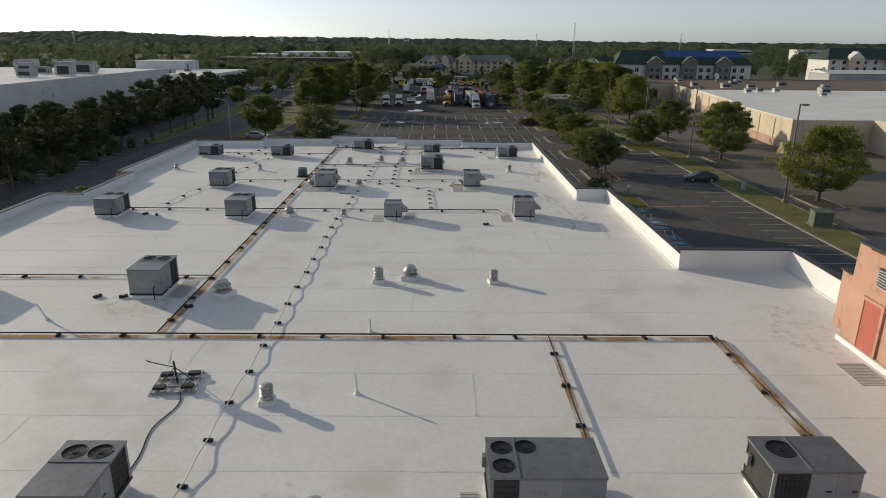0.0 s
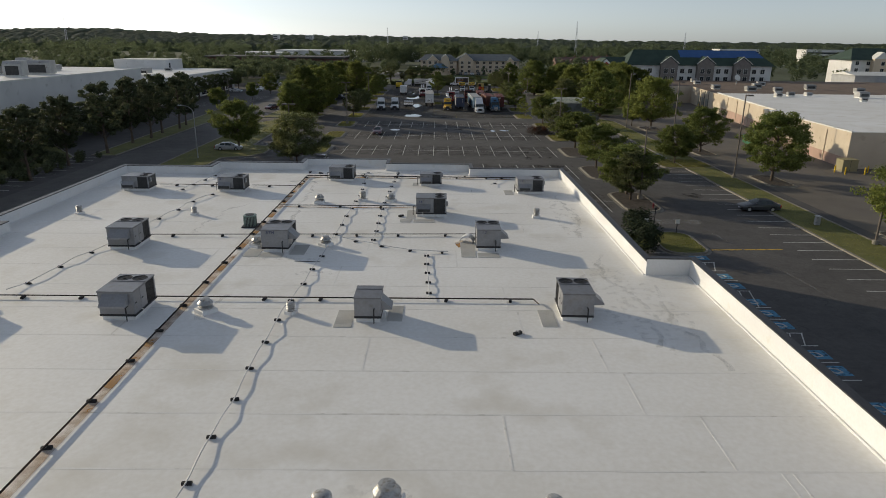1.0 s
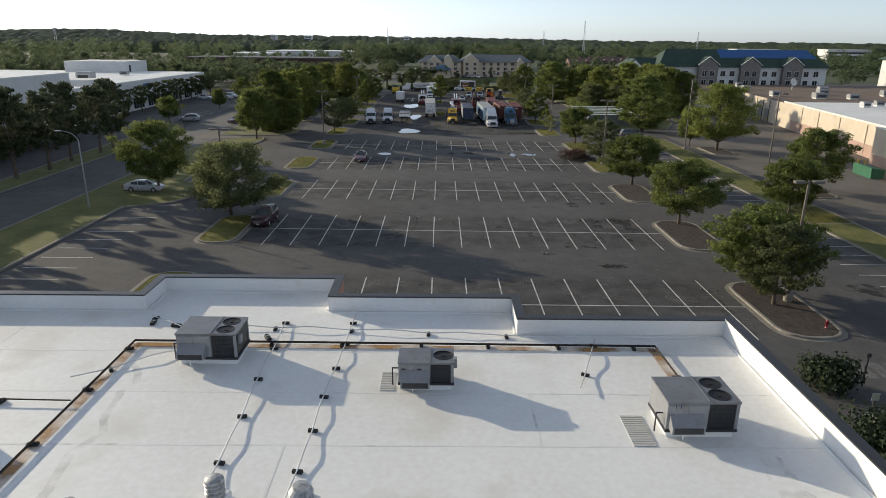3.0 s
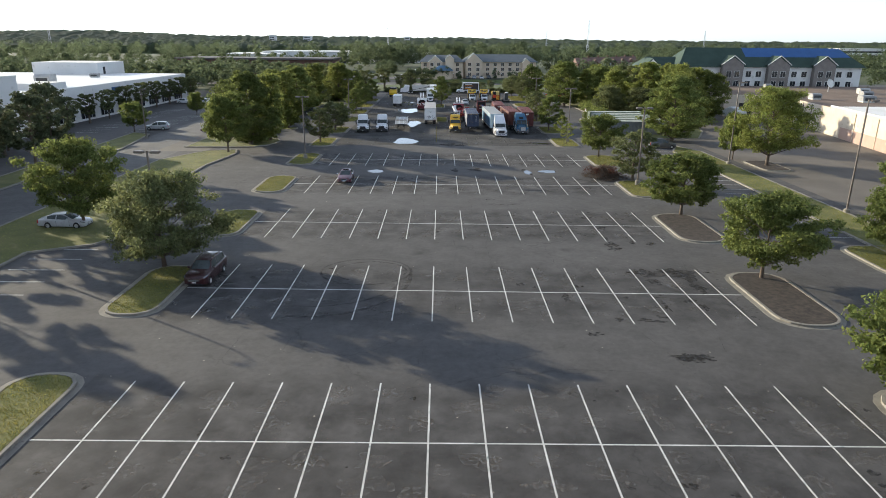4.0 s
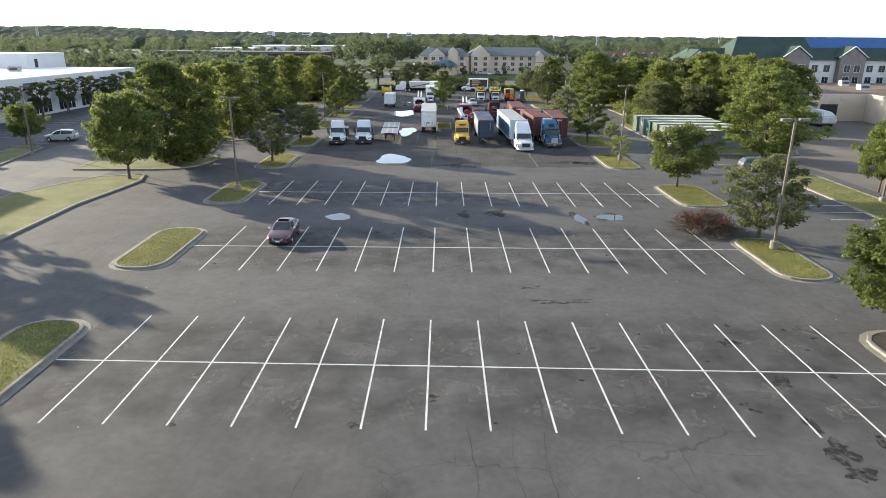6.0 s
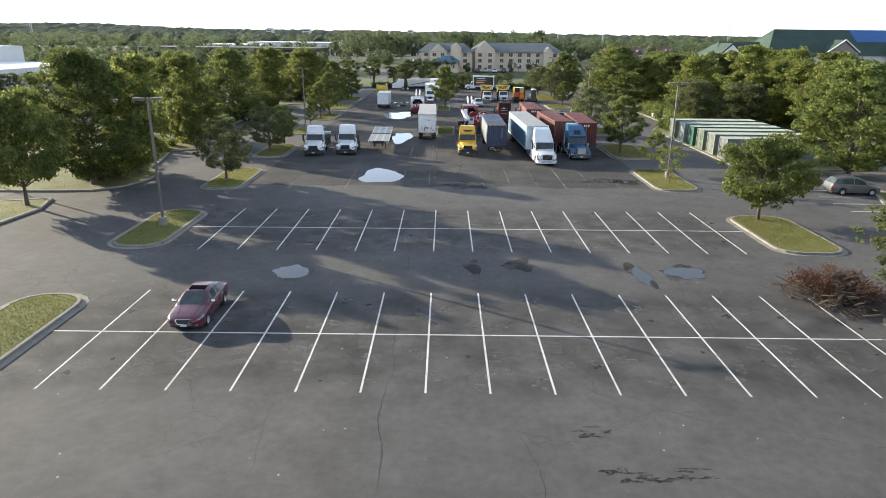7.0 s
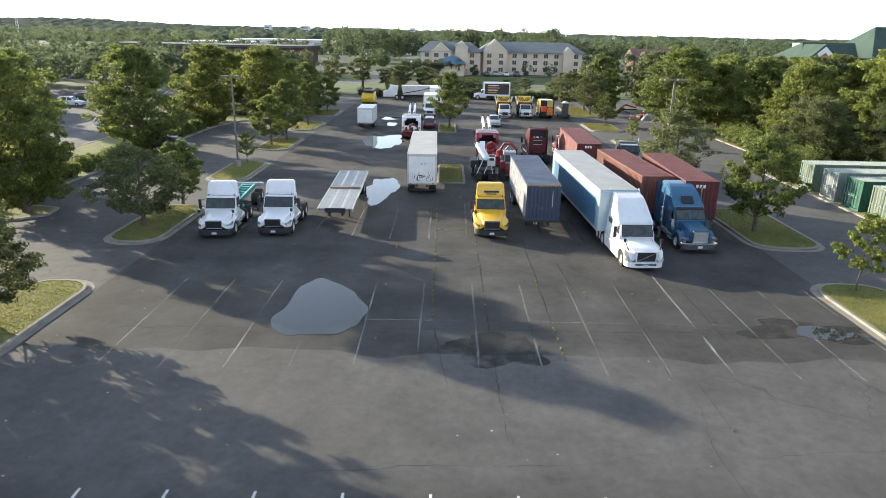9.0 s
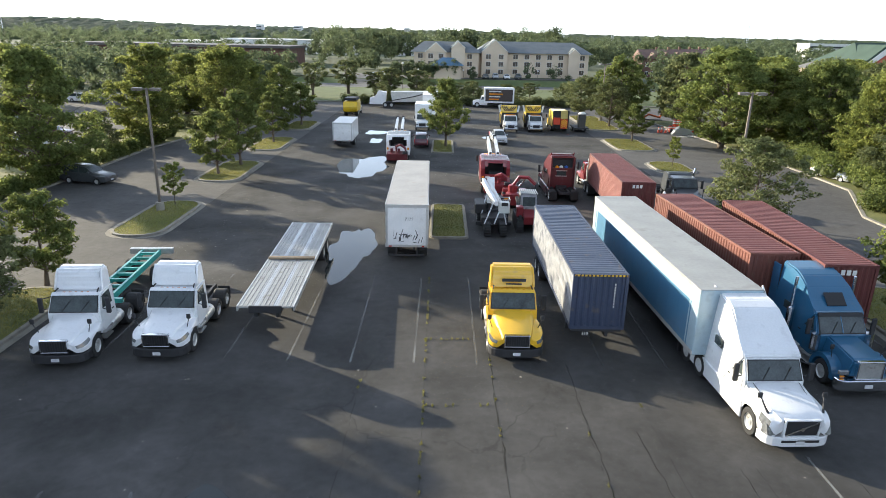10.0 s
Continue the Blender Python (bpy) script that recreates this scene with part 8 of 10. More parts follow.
def container(at, col, label, L=12.19, W=2.44, H=2.6, z=0.0, chassis=False, doors=True, top=None, side=None, tag=False, group="shipping containers"):
    """A ribbed container, door end at y = 0 or plain ribbed front, running back along y."""
    c = thing("shipping_container", label, "container", at, group)
    x = W / 2
    for s in (-1, 1):
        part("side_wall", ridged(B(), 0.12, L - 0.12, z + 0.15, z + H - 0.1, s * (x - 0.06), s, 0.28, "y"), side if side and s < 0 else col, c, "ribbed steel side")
        for y in (0.06, L - 0.06):
            part("corner_post", box(B(), s * (x - 0.07) - 0.07, s * (x - 0.07) + 0.07, y - 0.06, y + 0.06, z, z + H), col, c)
        part("bottom_rail", box(B(), s * (x - 0.06) - 0.05, s * (x - 0.06) + 0.05, 0.1, L - 0.1, z, z + 0.16), col, c)
        part("top_rail", box(B(), s * (x - 0.05) - 0.05, s * (x - 0.05) + 0.05, 0.1, L - 0.1, z + H - 0.11, z + H), col, c)
    rf = B()
    n = int(L / 0.3)
    w = (L - 0.2) / n
    prev = None
    for k in range(n):
        a = 0.1 + k * w
        for yy, d in ((a, 0), (a + 0.3 * w, 0), (a + 0.45 * w, 0.035), (a + 0.85 * w, 0.035)):
            cur = (rf.verts.new((-x + 0.08, yy, z + H - 0.04 + d)), rf.verts.new((x - 0.08, yy, z + H - 0.04 + d)))
            if prev:
                rf.faces.new((prev[0], prev[1], cur[1], cur[0]))
            prev = cur
    part("roof", rf, top or col, c, "ribbed steel roof")
    part("end_wall", ridged(B(), -x + 0.13, x - 0.13, z + 0.12, z + H - 0.1, L - 0.06, 1, 0.26), col, c)
    part("floor", box(B(), -x + 0.1, x - 0.1, 0.12, L - 0.12, z + 0.02, z + 0.13), M_DARK, c)
    for y in (0.05, L - 0.05):
        part("header", box(B(), -x + 0.14, x - 0.14, y - 0.05, y + 0.05, z + H - 0.12, z + H), col, c)
        part("sill", box(B(), -x + 0.14, x - 0.14, y - 0.05, y + 0.05, z, z + 0.14), col, c)
    if doors:
        for s in (-1, 1):
            d = part("door", ridged(B(), *sorted((s * 0.02, s * (x - 0.15))), z + 0.15, z + H - 0.13, 0.07, -1, 0.4, "x", 0.03), col, c, "steel cargo door")
            for q in (0.3, 0.75):
                part("lock_rod", rod(B(), (s * q, -0.02, z + 0.1), (s * q, -0.02, z + H - 0.1), 0.02, n=6), M_GALV, d)
                part("lock_handle", box(B(), s * q - 0.2, s * q + 0.02, -0.06, -0.03, z + 1.1, z + 1.15), M_GALV, d)
    else:
        part("front_wall", ridged(B(), -x + 0.13, x - 0.13, z + 0.12, z + H - 0.1, 0.06, -1, 0.26), col, c)
    if chassis:
        ch = part("chassis", box(box(B(), -0.55, -0.4, 0.1, L - 0.2, z - 0.4, z - 0.02), 0.4, 0.55, 0.1, L - 0.2, z - 0.4, z - 0.02), M_DARK, c, "black trailer chassis")
        for y in (0.15, 3, 6, 9, L - 0.2):
            part("cross_beam", box(B(), -x + 0.1, x - 0.1, y - 0.07, y + 0.07, z - 0.14, z - 0.01), M_DARK, ch)
        for s in (-1, 1):
            part("landing_leg", box(B(), s * 0.8 - 0.07, s * 0.8 + 0.07, 2.4 if not doors else L - 2.6, 2.55 if not doors else L - 2.45, 0.05, z - 0.1), M_DARK, ch)
    return c


def rig_wheels(c, ys):
    wheels(c, DUAL, ys, 0.92)


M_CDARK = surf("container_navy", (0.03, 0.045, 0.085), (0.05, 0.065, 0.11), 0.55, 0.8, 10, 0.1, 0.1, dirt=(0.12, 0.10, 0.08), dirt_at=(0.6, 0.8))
# roof tone, paler than the navy walls
M_CTOP = surf("container_lighter_top", (0.085, 0.105, 0.15), (0.15, 0.17, 0.215), 0.6, 0.7, 10, 0.1, 0.1, dirt=(0.2, 0.16, 0.12))
# Navy container's sunward wall: sunlight put into a pale grey, with some dirt
M_CSIDE = surf("lit_side_and_steel_grey", (0.28, 0.285, 0.30), (0.38, 0.385, 0.39), 0.7, 0.6, 10, 0.1, 0.0, dirt=(0.13, 0.135, 0.16), dirt_at=(0.5, 0.72))
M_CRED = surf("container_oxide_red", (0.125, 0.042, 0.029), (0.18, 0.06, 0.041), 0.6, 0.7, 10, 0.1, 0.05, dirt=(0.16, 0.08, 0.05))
# lighter red for the tops and for one container's -x wall
M_CREDTOP = surf("container_lighter_red", (0.19, 0.07, 0.06), (0.27, 0.105, 0.09), 0.65, 0.7, 10, 0.1, 0.05, dirt=(0.2, 0.1, 0.08))
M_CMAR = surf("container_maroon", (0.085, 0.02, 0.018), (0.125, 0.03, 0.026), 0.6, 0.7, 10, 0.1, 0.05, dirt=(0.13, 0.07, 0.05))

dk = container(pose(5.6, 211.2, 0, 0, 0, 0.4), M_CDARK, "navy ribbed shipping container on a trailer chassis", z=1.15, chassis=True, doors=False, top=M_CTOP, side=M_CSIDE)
rig_wheels(dk, (9.2, 10.5))
part("stripe", box(B(), -1.15, 1.15, -0.01, 0.0, 3.66, 3.74), M_TYEL, dk, "yellow and black warning stripe")
for k in range(14):
    part("stripe_bar", box(B(), -1.12 + 0.165 * k, -1.05 + 0.165 * k, -0.016, -0.011, 3.66, 3.74), M_SHADE, dk)
for k in range(9):
    part("marking_bar", box(B(), 0.62, 0.68, -0.004, 0.0, 2.2 + 0.13 * k, 2.29 + 0.13 * k), M_TRIM, dk, "plain pale marking bar")
lettering(dk, "510", 0.2, pose(-0.65, 0.02, 0.86, 90, 0, 0), M_TRIM, "chassis_number", "painted number")
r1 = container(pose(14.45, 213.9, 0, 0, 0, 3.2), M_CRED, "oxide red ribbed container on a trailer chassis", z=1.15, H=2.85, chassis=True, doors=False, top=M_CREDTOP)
rig_wheels(r1, (9.0, 10.3))
# the -x wall takes the lighter oxide red
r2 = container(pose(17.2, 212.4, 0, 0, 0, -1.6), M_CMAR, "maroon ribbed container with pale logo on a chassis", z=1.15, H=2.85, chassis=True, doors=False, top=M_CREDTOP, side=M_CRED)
rig_wheels(r2, (9.0, 10.3))
r0 = container(pose(12.8, 230.6, 0, 0, 0, -1.2), M_CMAR, "red ribbed container, lighter on top and one side, coupled to a truck", z=1.15, chassis=True, doors=False, top=M_CREDTOP, side=M_CREDTOP)
rig_wheels(r0, (1.2, 2.5))
for c, zz in ((r2, 3.5), (r0, 3.3)):
    for k in range(3):
        part("logo_bar", box(B(), -0.45 + 0.26 * k, -0.27 + 0.26 * k, -0.012, 0.0, zz, zz + 0.24), M_TRIM, c, "pale logo shape")

# storage containers beside the drive
for i, (y, m, l) in enumerate(((228.6, (0.20, 0.27, 0.2), "pale green"), (224.6, (0.42, 0.46, 0.42), "whitish green"), (221.0, (0.03, 0.16, 0.10), "dark green"), (217.3, (0.22, 0.28, 0.21), "pale green"), (213.6, (0.34, 0.36, 0.31), "grey-green"), (209.7, (0.30, 0.32, 0.33), "grey"))):
    mm = surf("store_container_%s" % l.replace(" ", "_") + str(i), tuple(0.5 * k for k in m), tuple(0.7 * k for k in m), 0.7, 0.9, 10, 0.1, 0.05, dirt=tuple(0.3 * k for k in m))
    tp = surf("store_container_top" + str(i), (0.2, 0.235, 0.21), (0.3, 0.33, 0.30), 0.7, 0.9, 10, 0.1, 0.05, dirt=(0.12, 0.13, 0.11))
    container(pose(33.6, y, 0.12, 0, 0, -90), mm, l + " steel storage container on the grass", group="storage containers", top=tp, side=M_CDARK if i == 5 else None)


def van_trailer(at, L, H, z, label, body, side=None, roof=None, W=2.6, wheels_at=(), doors="near"):
    """A box trailer, door end at y = 0."""
    t = thing("box_trailer", label, "trailer", at, "trailers")
    x = W / 2
    part("box_body", box(B(), -x, x, 0.04, L, z, H - 0.03, 0.03), body, t)
    part("roof_skin", box(B(), -x + 0.02, x - 0.02, 0.06, L - 0.02, H - 0.028, H), roof or M_ALU, t, "pale roof skin")
    for s in (-1, 1):
        for k in range(int(L / 1.22)):
            part("side_post", box(B(), *sorted((s * x, s * (x + 0.012))), 0.6 + 1.22 * k, 0.66 + 1.22 * k, z + 0.1, H - 0.2 if not side else H - 0.76), side or body, t)
        part("top_rail", box(B(), *sorted((s * x, s * (x + 0.02))), 0.0, L, H - 0.16, H - 0.01), M_ALU, t)
        part("bottom_rail", box(B(), *sorted((s * x, s * (x + 0.02))), 0.0, L, z, z + 0.18), M_ALU, t)
        if side:
            part("side_panel", box(B(), *sorted((s * x, s * (x + 0.008))), 0.9, L - 0.9, z + 0.2, H - 0.75), side, t, "coloured side panel")
    f = box(box(box(box(B(), -x, -x + 0.14, -0.02, 0.04, z, H), x - 0.14, x, -0.02, 0.04, z, H), -x + 0.14, x - 0.14, -0.02, 0.04, H - 0.2, H), -x + 0.14, x - 0.14, -0.02, 0.04, z, z + 0.14)
    part("rear_frame", f, M_ALU, t, "metal door frame")
    for s in (-1, 1):
        d = part("door", box(B(), *sorted((s * 0.012, s * (x - 0.15))), -0.005, 0.035, z + 0.15, H - 0.21), body, t, "swing door")
        for q in (0.35, 0.8):
            part("lock_rod", rod(B(), (s * q, -0.015, z + 0.1), (s * q, -0.015, H - 0.15), 0.012, n=6), body, d)
        part("tail_light", box(B(), s * (x - 0.3) - 0.08, s * (x - 0.3) + 0.08, -0.035, -0.02, z + 0.02, z + 0.1), M_TAIL, t)
    part("under_rail", box(box(B(), -0.5, -0.38, 0.3, L - 0.3, z - 0.3, z), 0.38, 0.5, 0.3, L - 0.3, z - 0.3, z), M_DARK, t)
    part("rear_guard", box(box(box(B(), -1.1, 1.1, 0.02, 0.12, 0.45, 0.57), -0.7, -0.6, 0.02, 0.12, 0.57, z), 0.6, 0.7, 0.02, 0.12, 0.57, z), M_DARK, t)
    for s in (-1, 1):
        part("landing_leg", box(B(), s * 0.7 - 0.07, s * 0.7 + 0.07, L - 2.6, L - 2.45, 0.03, z - 0.05), M_DARK, t)
    if wheels_at:
        wheels(t, DUAL, wheels_at, 0.95)
    return t


vt = van_trailer(pose(-3.5, 222.8, 0, 0, 0, 1.0), 14.6, 3.75, 1.05, "dirty white box trailer with dark scrawl on its doors", M_WHITE, roof=surf("dirty_trailer_roof", (0.30, 0.285, 0.27), (0.40, 0.385, 0.36), 0.6, 0.5, 6, 0.05, dirt=(0.34, 0.3, 0.26)), wheels_at=(1.6, 2.9))
lettering(vt, "7177", 0.26, pose(-0.12, -0.012, 2.75, 90, 0, 0), M_SHADE, "trailer_number", "painted trailer number")
rs = random.Random(3)
for k in range(26):
    xx, zz = -0.9 + 1.8 * rs.random(), 1.3 + rs.random() * 0.55
    part("scrawl", box(B(), -0.02, 0.02, -0.009, -0.006, 0, rs.uniform(0.15, 0.42)), M_SHADE, vt, "dark scrawled stroke" if k == 0 else "", pose(xx, 0, zz, 0, rs.choice((-80, -20, 5, 15, 25, 75)), 0))
van_trailer(pose(9.65, 225.0, 0, 0, 0, 182.5), 16.0, 4.0, 1.1, "long white and blue box trailer coupled to a truck", paint("pale_blue_trailer", (0.34, 0.45, 0.51), 0.5), side=paint("trailer_blue", (0.06, 0.18, 0.30), 0.5), roof=surf("white_trailer_roof", (0.25, 0.255, 0.25), (0.34, 0.345, 0.335), 0.6, 0.5, 6, 0.05, dirt=(0.2, 0.195, 0.18), dirt_at=(0.6, 0.85)), wheels_at=(1.4, 2.7))
van_trailer(pose(-13.75, 265.2, 0, 0, 0, 0.5), 6.5, 3.1, 0.85, "small white box trailer", M_WHITE, roof=M_ROOF, W=2.4, wheels_at=(2.6,))

# flatbed trailer
M_DECK = surf("weathered_deck", (0.30, 0.30, 0.29), (0.40, 0.40, 0.385), 0.6, 0.7, 9, 0.1, 0.3, dirt=(0.22, 0.2, 0.17), vary=0.08)
fb = thing("flatbed_trailer", "empty aluminium flatbed trailer with ribbed deck", "trailer", pose(-9.5, 212.5, 0, 0, 0, 2.2), "trailers")
for k in range(25):
    part("deck_plank", box(B(), -1.26 + 0.101 * k, -1.175 + 0.101 * k, 0, 14.2, 1.30 + 0.02 * (k in (7, 17)), (1.36 if k in (7, 17) else 1.38) + 0.014 * (k % 2)), M_DECK if k not in (7, 8, 16, 17) else M_GALV, fb)
for s in (-1, 1):
    part("side_rail", box(B(), s * 1.3 - 0.03, s * 1.3 + 0.03, -0.02, 14.2, 1.16, 1.4), M_ALU, fb)
    part("main_beam", box(B(), s * 0.5 - 0.08, s * 0.5 + 0.08, 0.2, 14.0, 0.75, 1.3), M_DARK, fb)
    part("landing_leg", box(B(), s * 0.75 - 0.06, s * 0.75 + 0.06, 2.6, 2.75, 0.03, 1.2), M_DARK, fb)
for k in range(12):
    part("cross_beam", box(B(), -1.27, 1.27, 0.4 + 1.2 * k, 0.5 + 1.2 * k, 1.18, 1.31), M_DARK, fb)
part("bulkhead_rail", box(B(), -0.75, 0.75, -0.12, 0.0, 1.1, 1.44, 0.02), M_DARK, fb, "dark front rail")
part("load_bar", box(B(), -1.28, 1.28, 6.6, 6.85, 1.40, 1.52, 0.02), surf("wood_dunnage", (0.2, 0.15, 0.1), (0.3, 0.23, 0.16), 0.9, 1, 10, 0.2), fb, "timber bar across the deck")
wheels(fb, DUAL, (10.6, 12.2), 0.95)

# teal skeletal chassis
M_TEAL = paint("teal_paint", (0.03, 0.30, 0.26), 0.5)
sk = thing("skeletal_trailer", "teal skeletal container chassis behind a white truck", "trailer", pose(-17.6, 213.0, 0, 0, 0, 4.5), "trailers")
for s in (-1, 1):
    part("main_beam", box(B(), s * 0.48 - 0.06, s * 0.48 + 0.06, 0, 7.6, 1.05, 1.36), M_TEAL, sk)
for k in range(9):
    part("rung", box(B(), -0.42, 0.42, 0.2 + 0.85 * k, 0.32 + 0.85 * k, 1.2, 1.34), M_TEAL, sk)
part("front_bolster", box(B(), -1.2, 1.2, -0.02, 0.16, 1.18, 1.4), M_TEAL, sk)
part("rear_bolster", box(B(), -1.2, 1.2, 7.5, 7.75, 1.1, 1.42), M_ALU, sk, "pale rear bolster")
wheels(sk, DUAL, (5.6, 6.9), 0.92)


# ---- cars ----
CARS = {
    # y, half width, sill, mid, belt, top, half width of the roof (0 where there is only hood or boot)
    "sedan": [(0.0, 0.50, 0.36, 0.48, 0.60, 0.64, 0), (0.10, 0.74, 0.24, 0.46, 0.66, 0.72, 0), (0.34, 0.88, 0.21, 0.50, 0.72, 0.79, 0), (0.55, 0.92, 0.22, 0.52, 0.76, 0.84, 0), (0.68, 0.925, 0.55, 0.62, 0.78, 0.87, 0), (0.92, 0.93, 0.69, 0.73, 0.82, 0.91, 0), (1.16, 0.93, 0.55, 0.64, 0.85, 0.95, 0), (1.30, 0.925, 0.22, 0.52, 0.87, 0.98, 0),
              (1.70, 0.92, 0.21, 0.52, 0.90, 1.20, 0.68), (2.15, 0.92, 0.21, 0.52, 0.92, 1.42, 0.58), (2.45, 0.92, 0.21, 0.52, 0.93, 1.46, 0.58), (2.84, 0.92, 0.21, 0.52, 0.94, 1.465, 0.58), (2.92, 0.92, 0.21, 0.52, 0.94, 1.465, 0.58), (3.38, 0.92, 0.22, 0.53, 0.96, 1.43, 0.57), (3.52, 0.92, 0.55, 0.66, 0.97, 1.41, 0.56), (3.76, 0.92, 0.69, 0.75, 0.98, 1.33, 0.58), (4.0, 0.915, 0.55, 0.66, 0.985, 1.20, 0.62), (4.14, 0.91, 0.24, 0.55, 0.985, 1.11, 0.66), (4.36, 0.90, 0.24, 0.55, 0.965, 1.01, 0), (4.68, 0.84, 0.25, 0.55, 0.92, 0.98, 0), (4.82, 0.80, 0.30, 0.55, 0.84, 0.86, 0), (4.87, 0.66, 0.40, 0.55, 0.70, 0.72, 0)],
    "suv": [(0.0, 0.54, 0.40, 0.54, 0.74, 0.78, 0), (0.10, 0.78, 0.28, 0.52, 0.80, 0.87, 0), (0.34, 0.89, 0.24, 0.54, 0.86, 0.94, 0), (0.54, 0.93, 0.25, 0.56, 0.90, 0.99, 0), (0.66, 0.935, 0.58, 0.66, 0.92, 1.01, 0), (0.92, 0.94, 0.72, 0.77, 0.95, 1.04, 0), (1.18, 0.94, 0.58, 0.68, 0.98, 1.07, 0), (1.30, 0.935, 0.25, 0.56, 1.00, 1.10, 0),
            (1.62, 0.93, 0.24, 0.56, 1.02, 1.36, 0.72), (1.98, 0.93, 0.24, 0.56, 1.03, 1.60, 0.62), (2.3, 0.93, 0.24, 0.56, 1.04, 1.69, 0.62), (2.66, 0.93, 0.24, 0.56, 1.05, 1.72, 0.63), (2.74, 0.93, 0.24, 0.56, 1.05, 1.72, 0.63), (3.34, 0.93, 0.25, 0.57, 1.07, 1.72, 0.63), (3.46, 0.93, 0.58, 0.70, 1.08, 1.715, 0.63), (3.72, 0.93, 0.72, 0.78, 1.09, 1.70, 0.62), (3.98, 0.925, 0.58, 0.70, 1.10, 1.68, 0.61), (4.10, 0.92, 0.26, 0.58, 1.10, 1.66, 0.61), (4.36, 0.90, 0.27, 0.58, 1.10, 1.60, 0.60), (4.66, 0.86, 0.28, 0.58, 1.08, 1.14, 0.70), (4.78, 0.80, 0.36, 0.58, 0.86, 0.90, 0), (4.82, 0.70, 0.42, 0.56, 0.66, 0.68, 0)],
}
CARS["pickup"] = [r if r[0] < 2.8 else (r[0], *r[1:5], 1.72, 0.63) for r in CARS["suv"] if r[0] < 3.3] + [(3.0, 0.93, 0.25, 0.57, 1.07, 1.66, 0.63), (3.22, 0.93, 0.25, 0.57, 1.08, 1.16, 0.7), (3.3, 0.93, 0.25, 0.57, 1.09, 1.10, 0), (3.72, 0.93, 0.28, 0.58, 1.09, 1.10, 0), (3.85, 0.93, 0.58, 0.70, 1.09, 1.10, 0), (4.1, 0.93, 0.72, 0.78, 1.09, 1.10, 0), (4.35, 0.93, 0.58, 0.70, 1.09, 1.10, 0), (4.48, 0.93, 0.28, 0.58, 1.09, 1.10, 0), (5.3, 0.92, 0.35, 0.58, 1.09, 1.10, 0), (5.36, 0.86, 0.42, 0.58, 1.05, 1.06, 0)]


def car_rows(style):
    rows = []
    for y, w, sill, mid, belt, top, wt in CARS[style]:
        p = [(0.0, sill), (w * 0.86, sill), (w * 0.965, sill + 0.04), (w, mid), (w * 0.985, belt - 0.05)]
        if wt:
            wb = w * 0.90
            f = min(1.0, (top - belt) / 0.5)
            p += [(w * 0.94, belt), (wb, belt + 0.03), (wt + 0.05 + (wb - wt - 0.05) * max(0, 1 - f), top - 0.10 * f), (wt - 0.03, top - 0.035 * f), (wt * 0.55, top - 0.006), (0.0, top)]
        else:
            h = top - belt
            p += [(w * 0.94, belt), (w * 0.89, belt + 0.25 * h), (w * 0.83, belt + 0.45 * h), (w * 0.70, belt + 0.72 * h), (w * 0.38, belt + 0.95 * h), (0.0, top)]
        rows.append((y, p))
    return rows


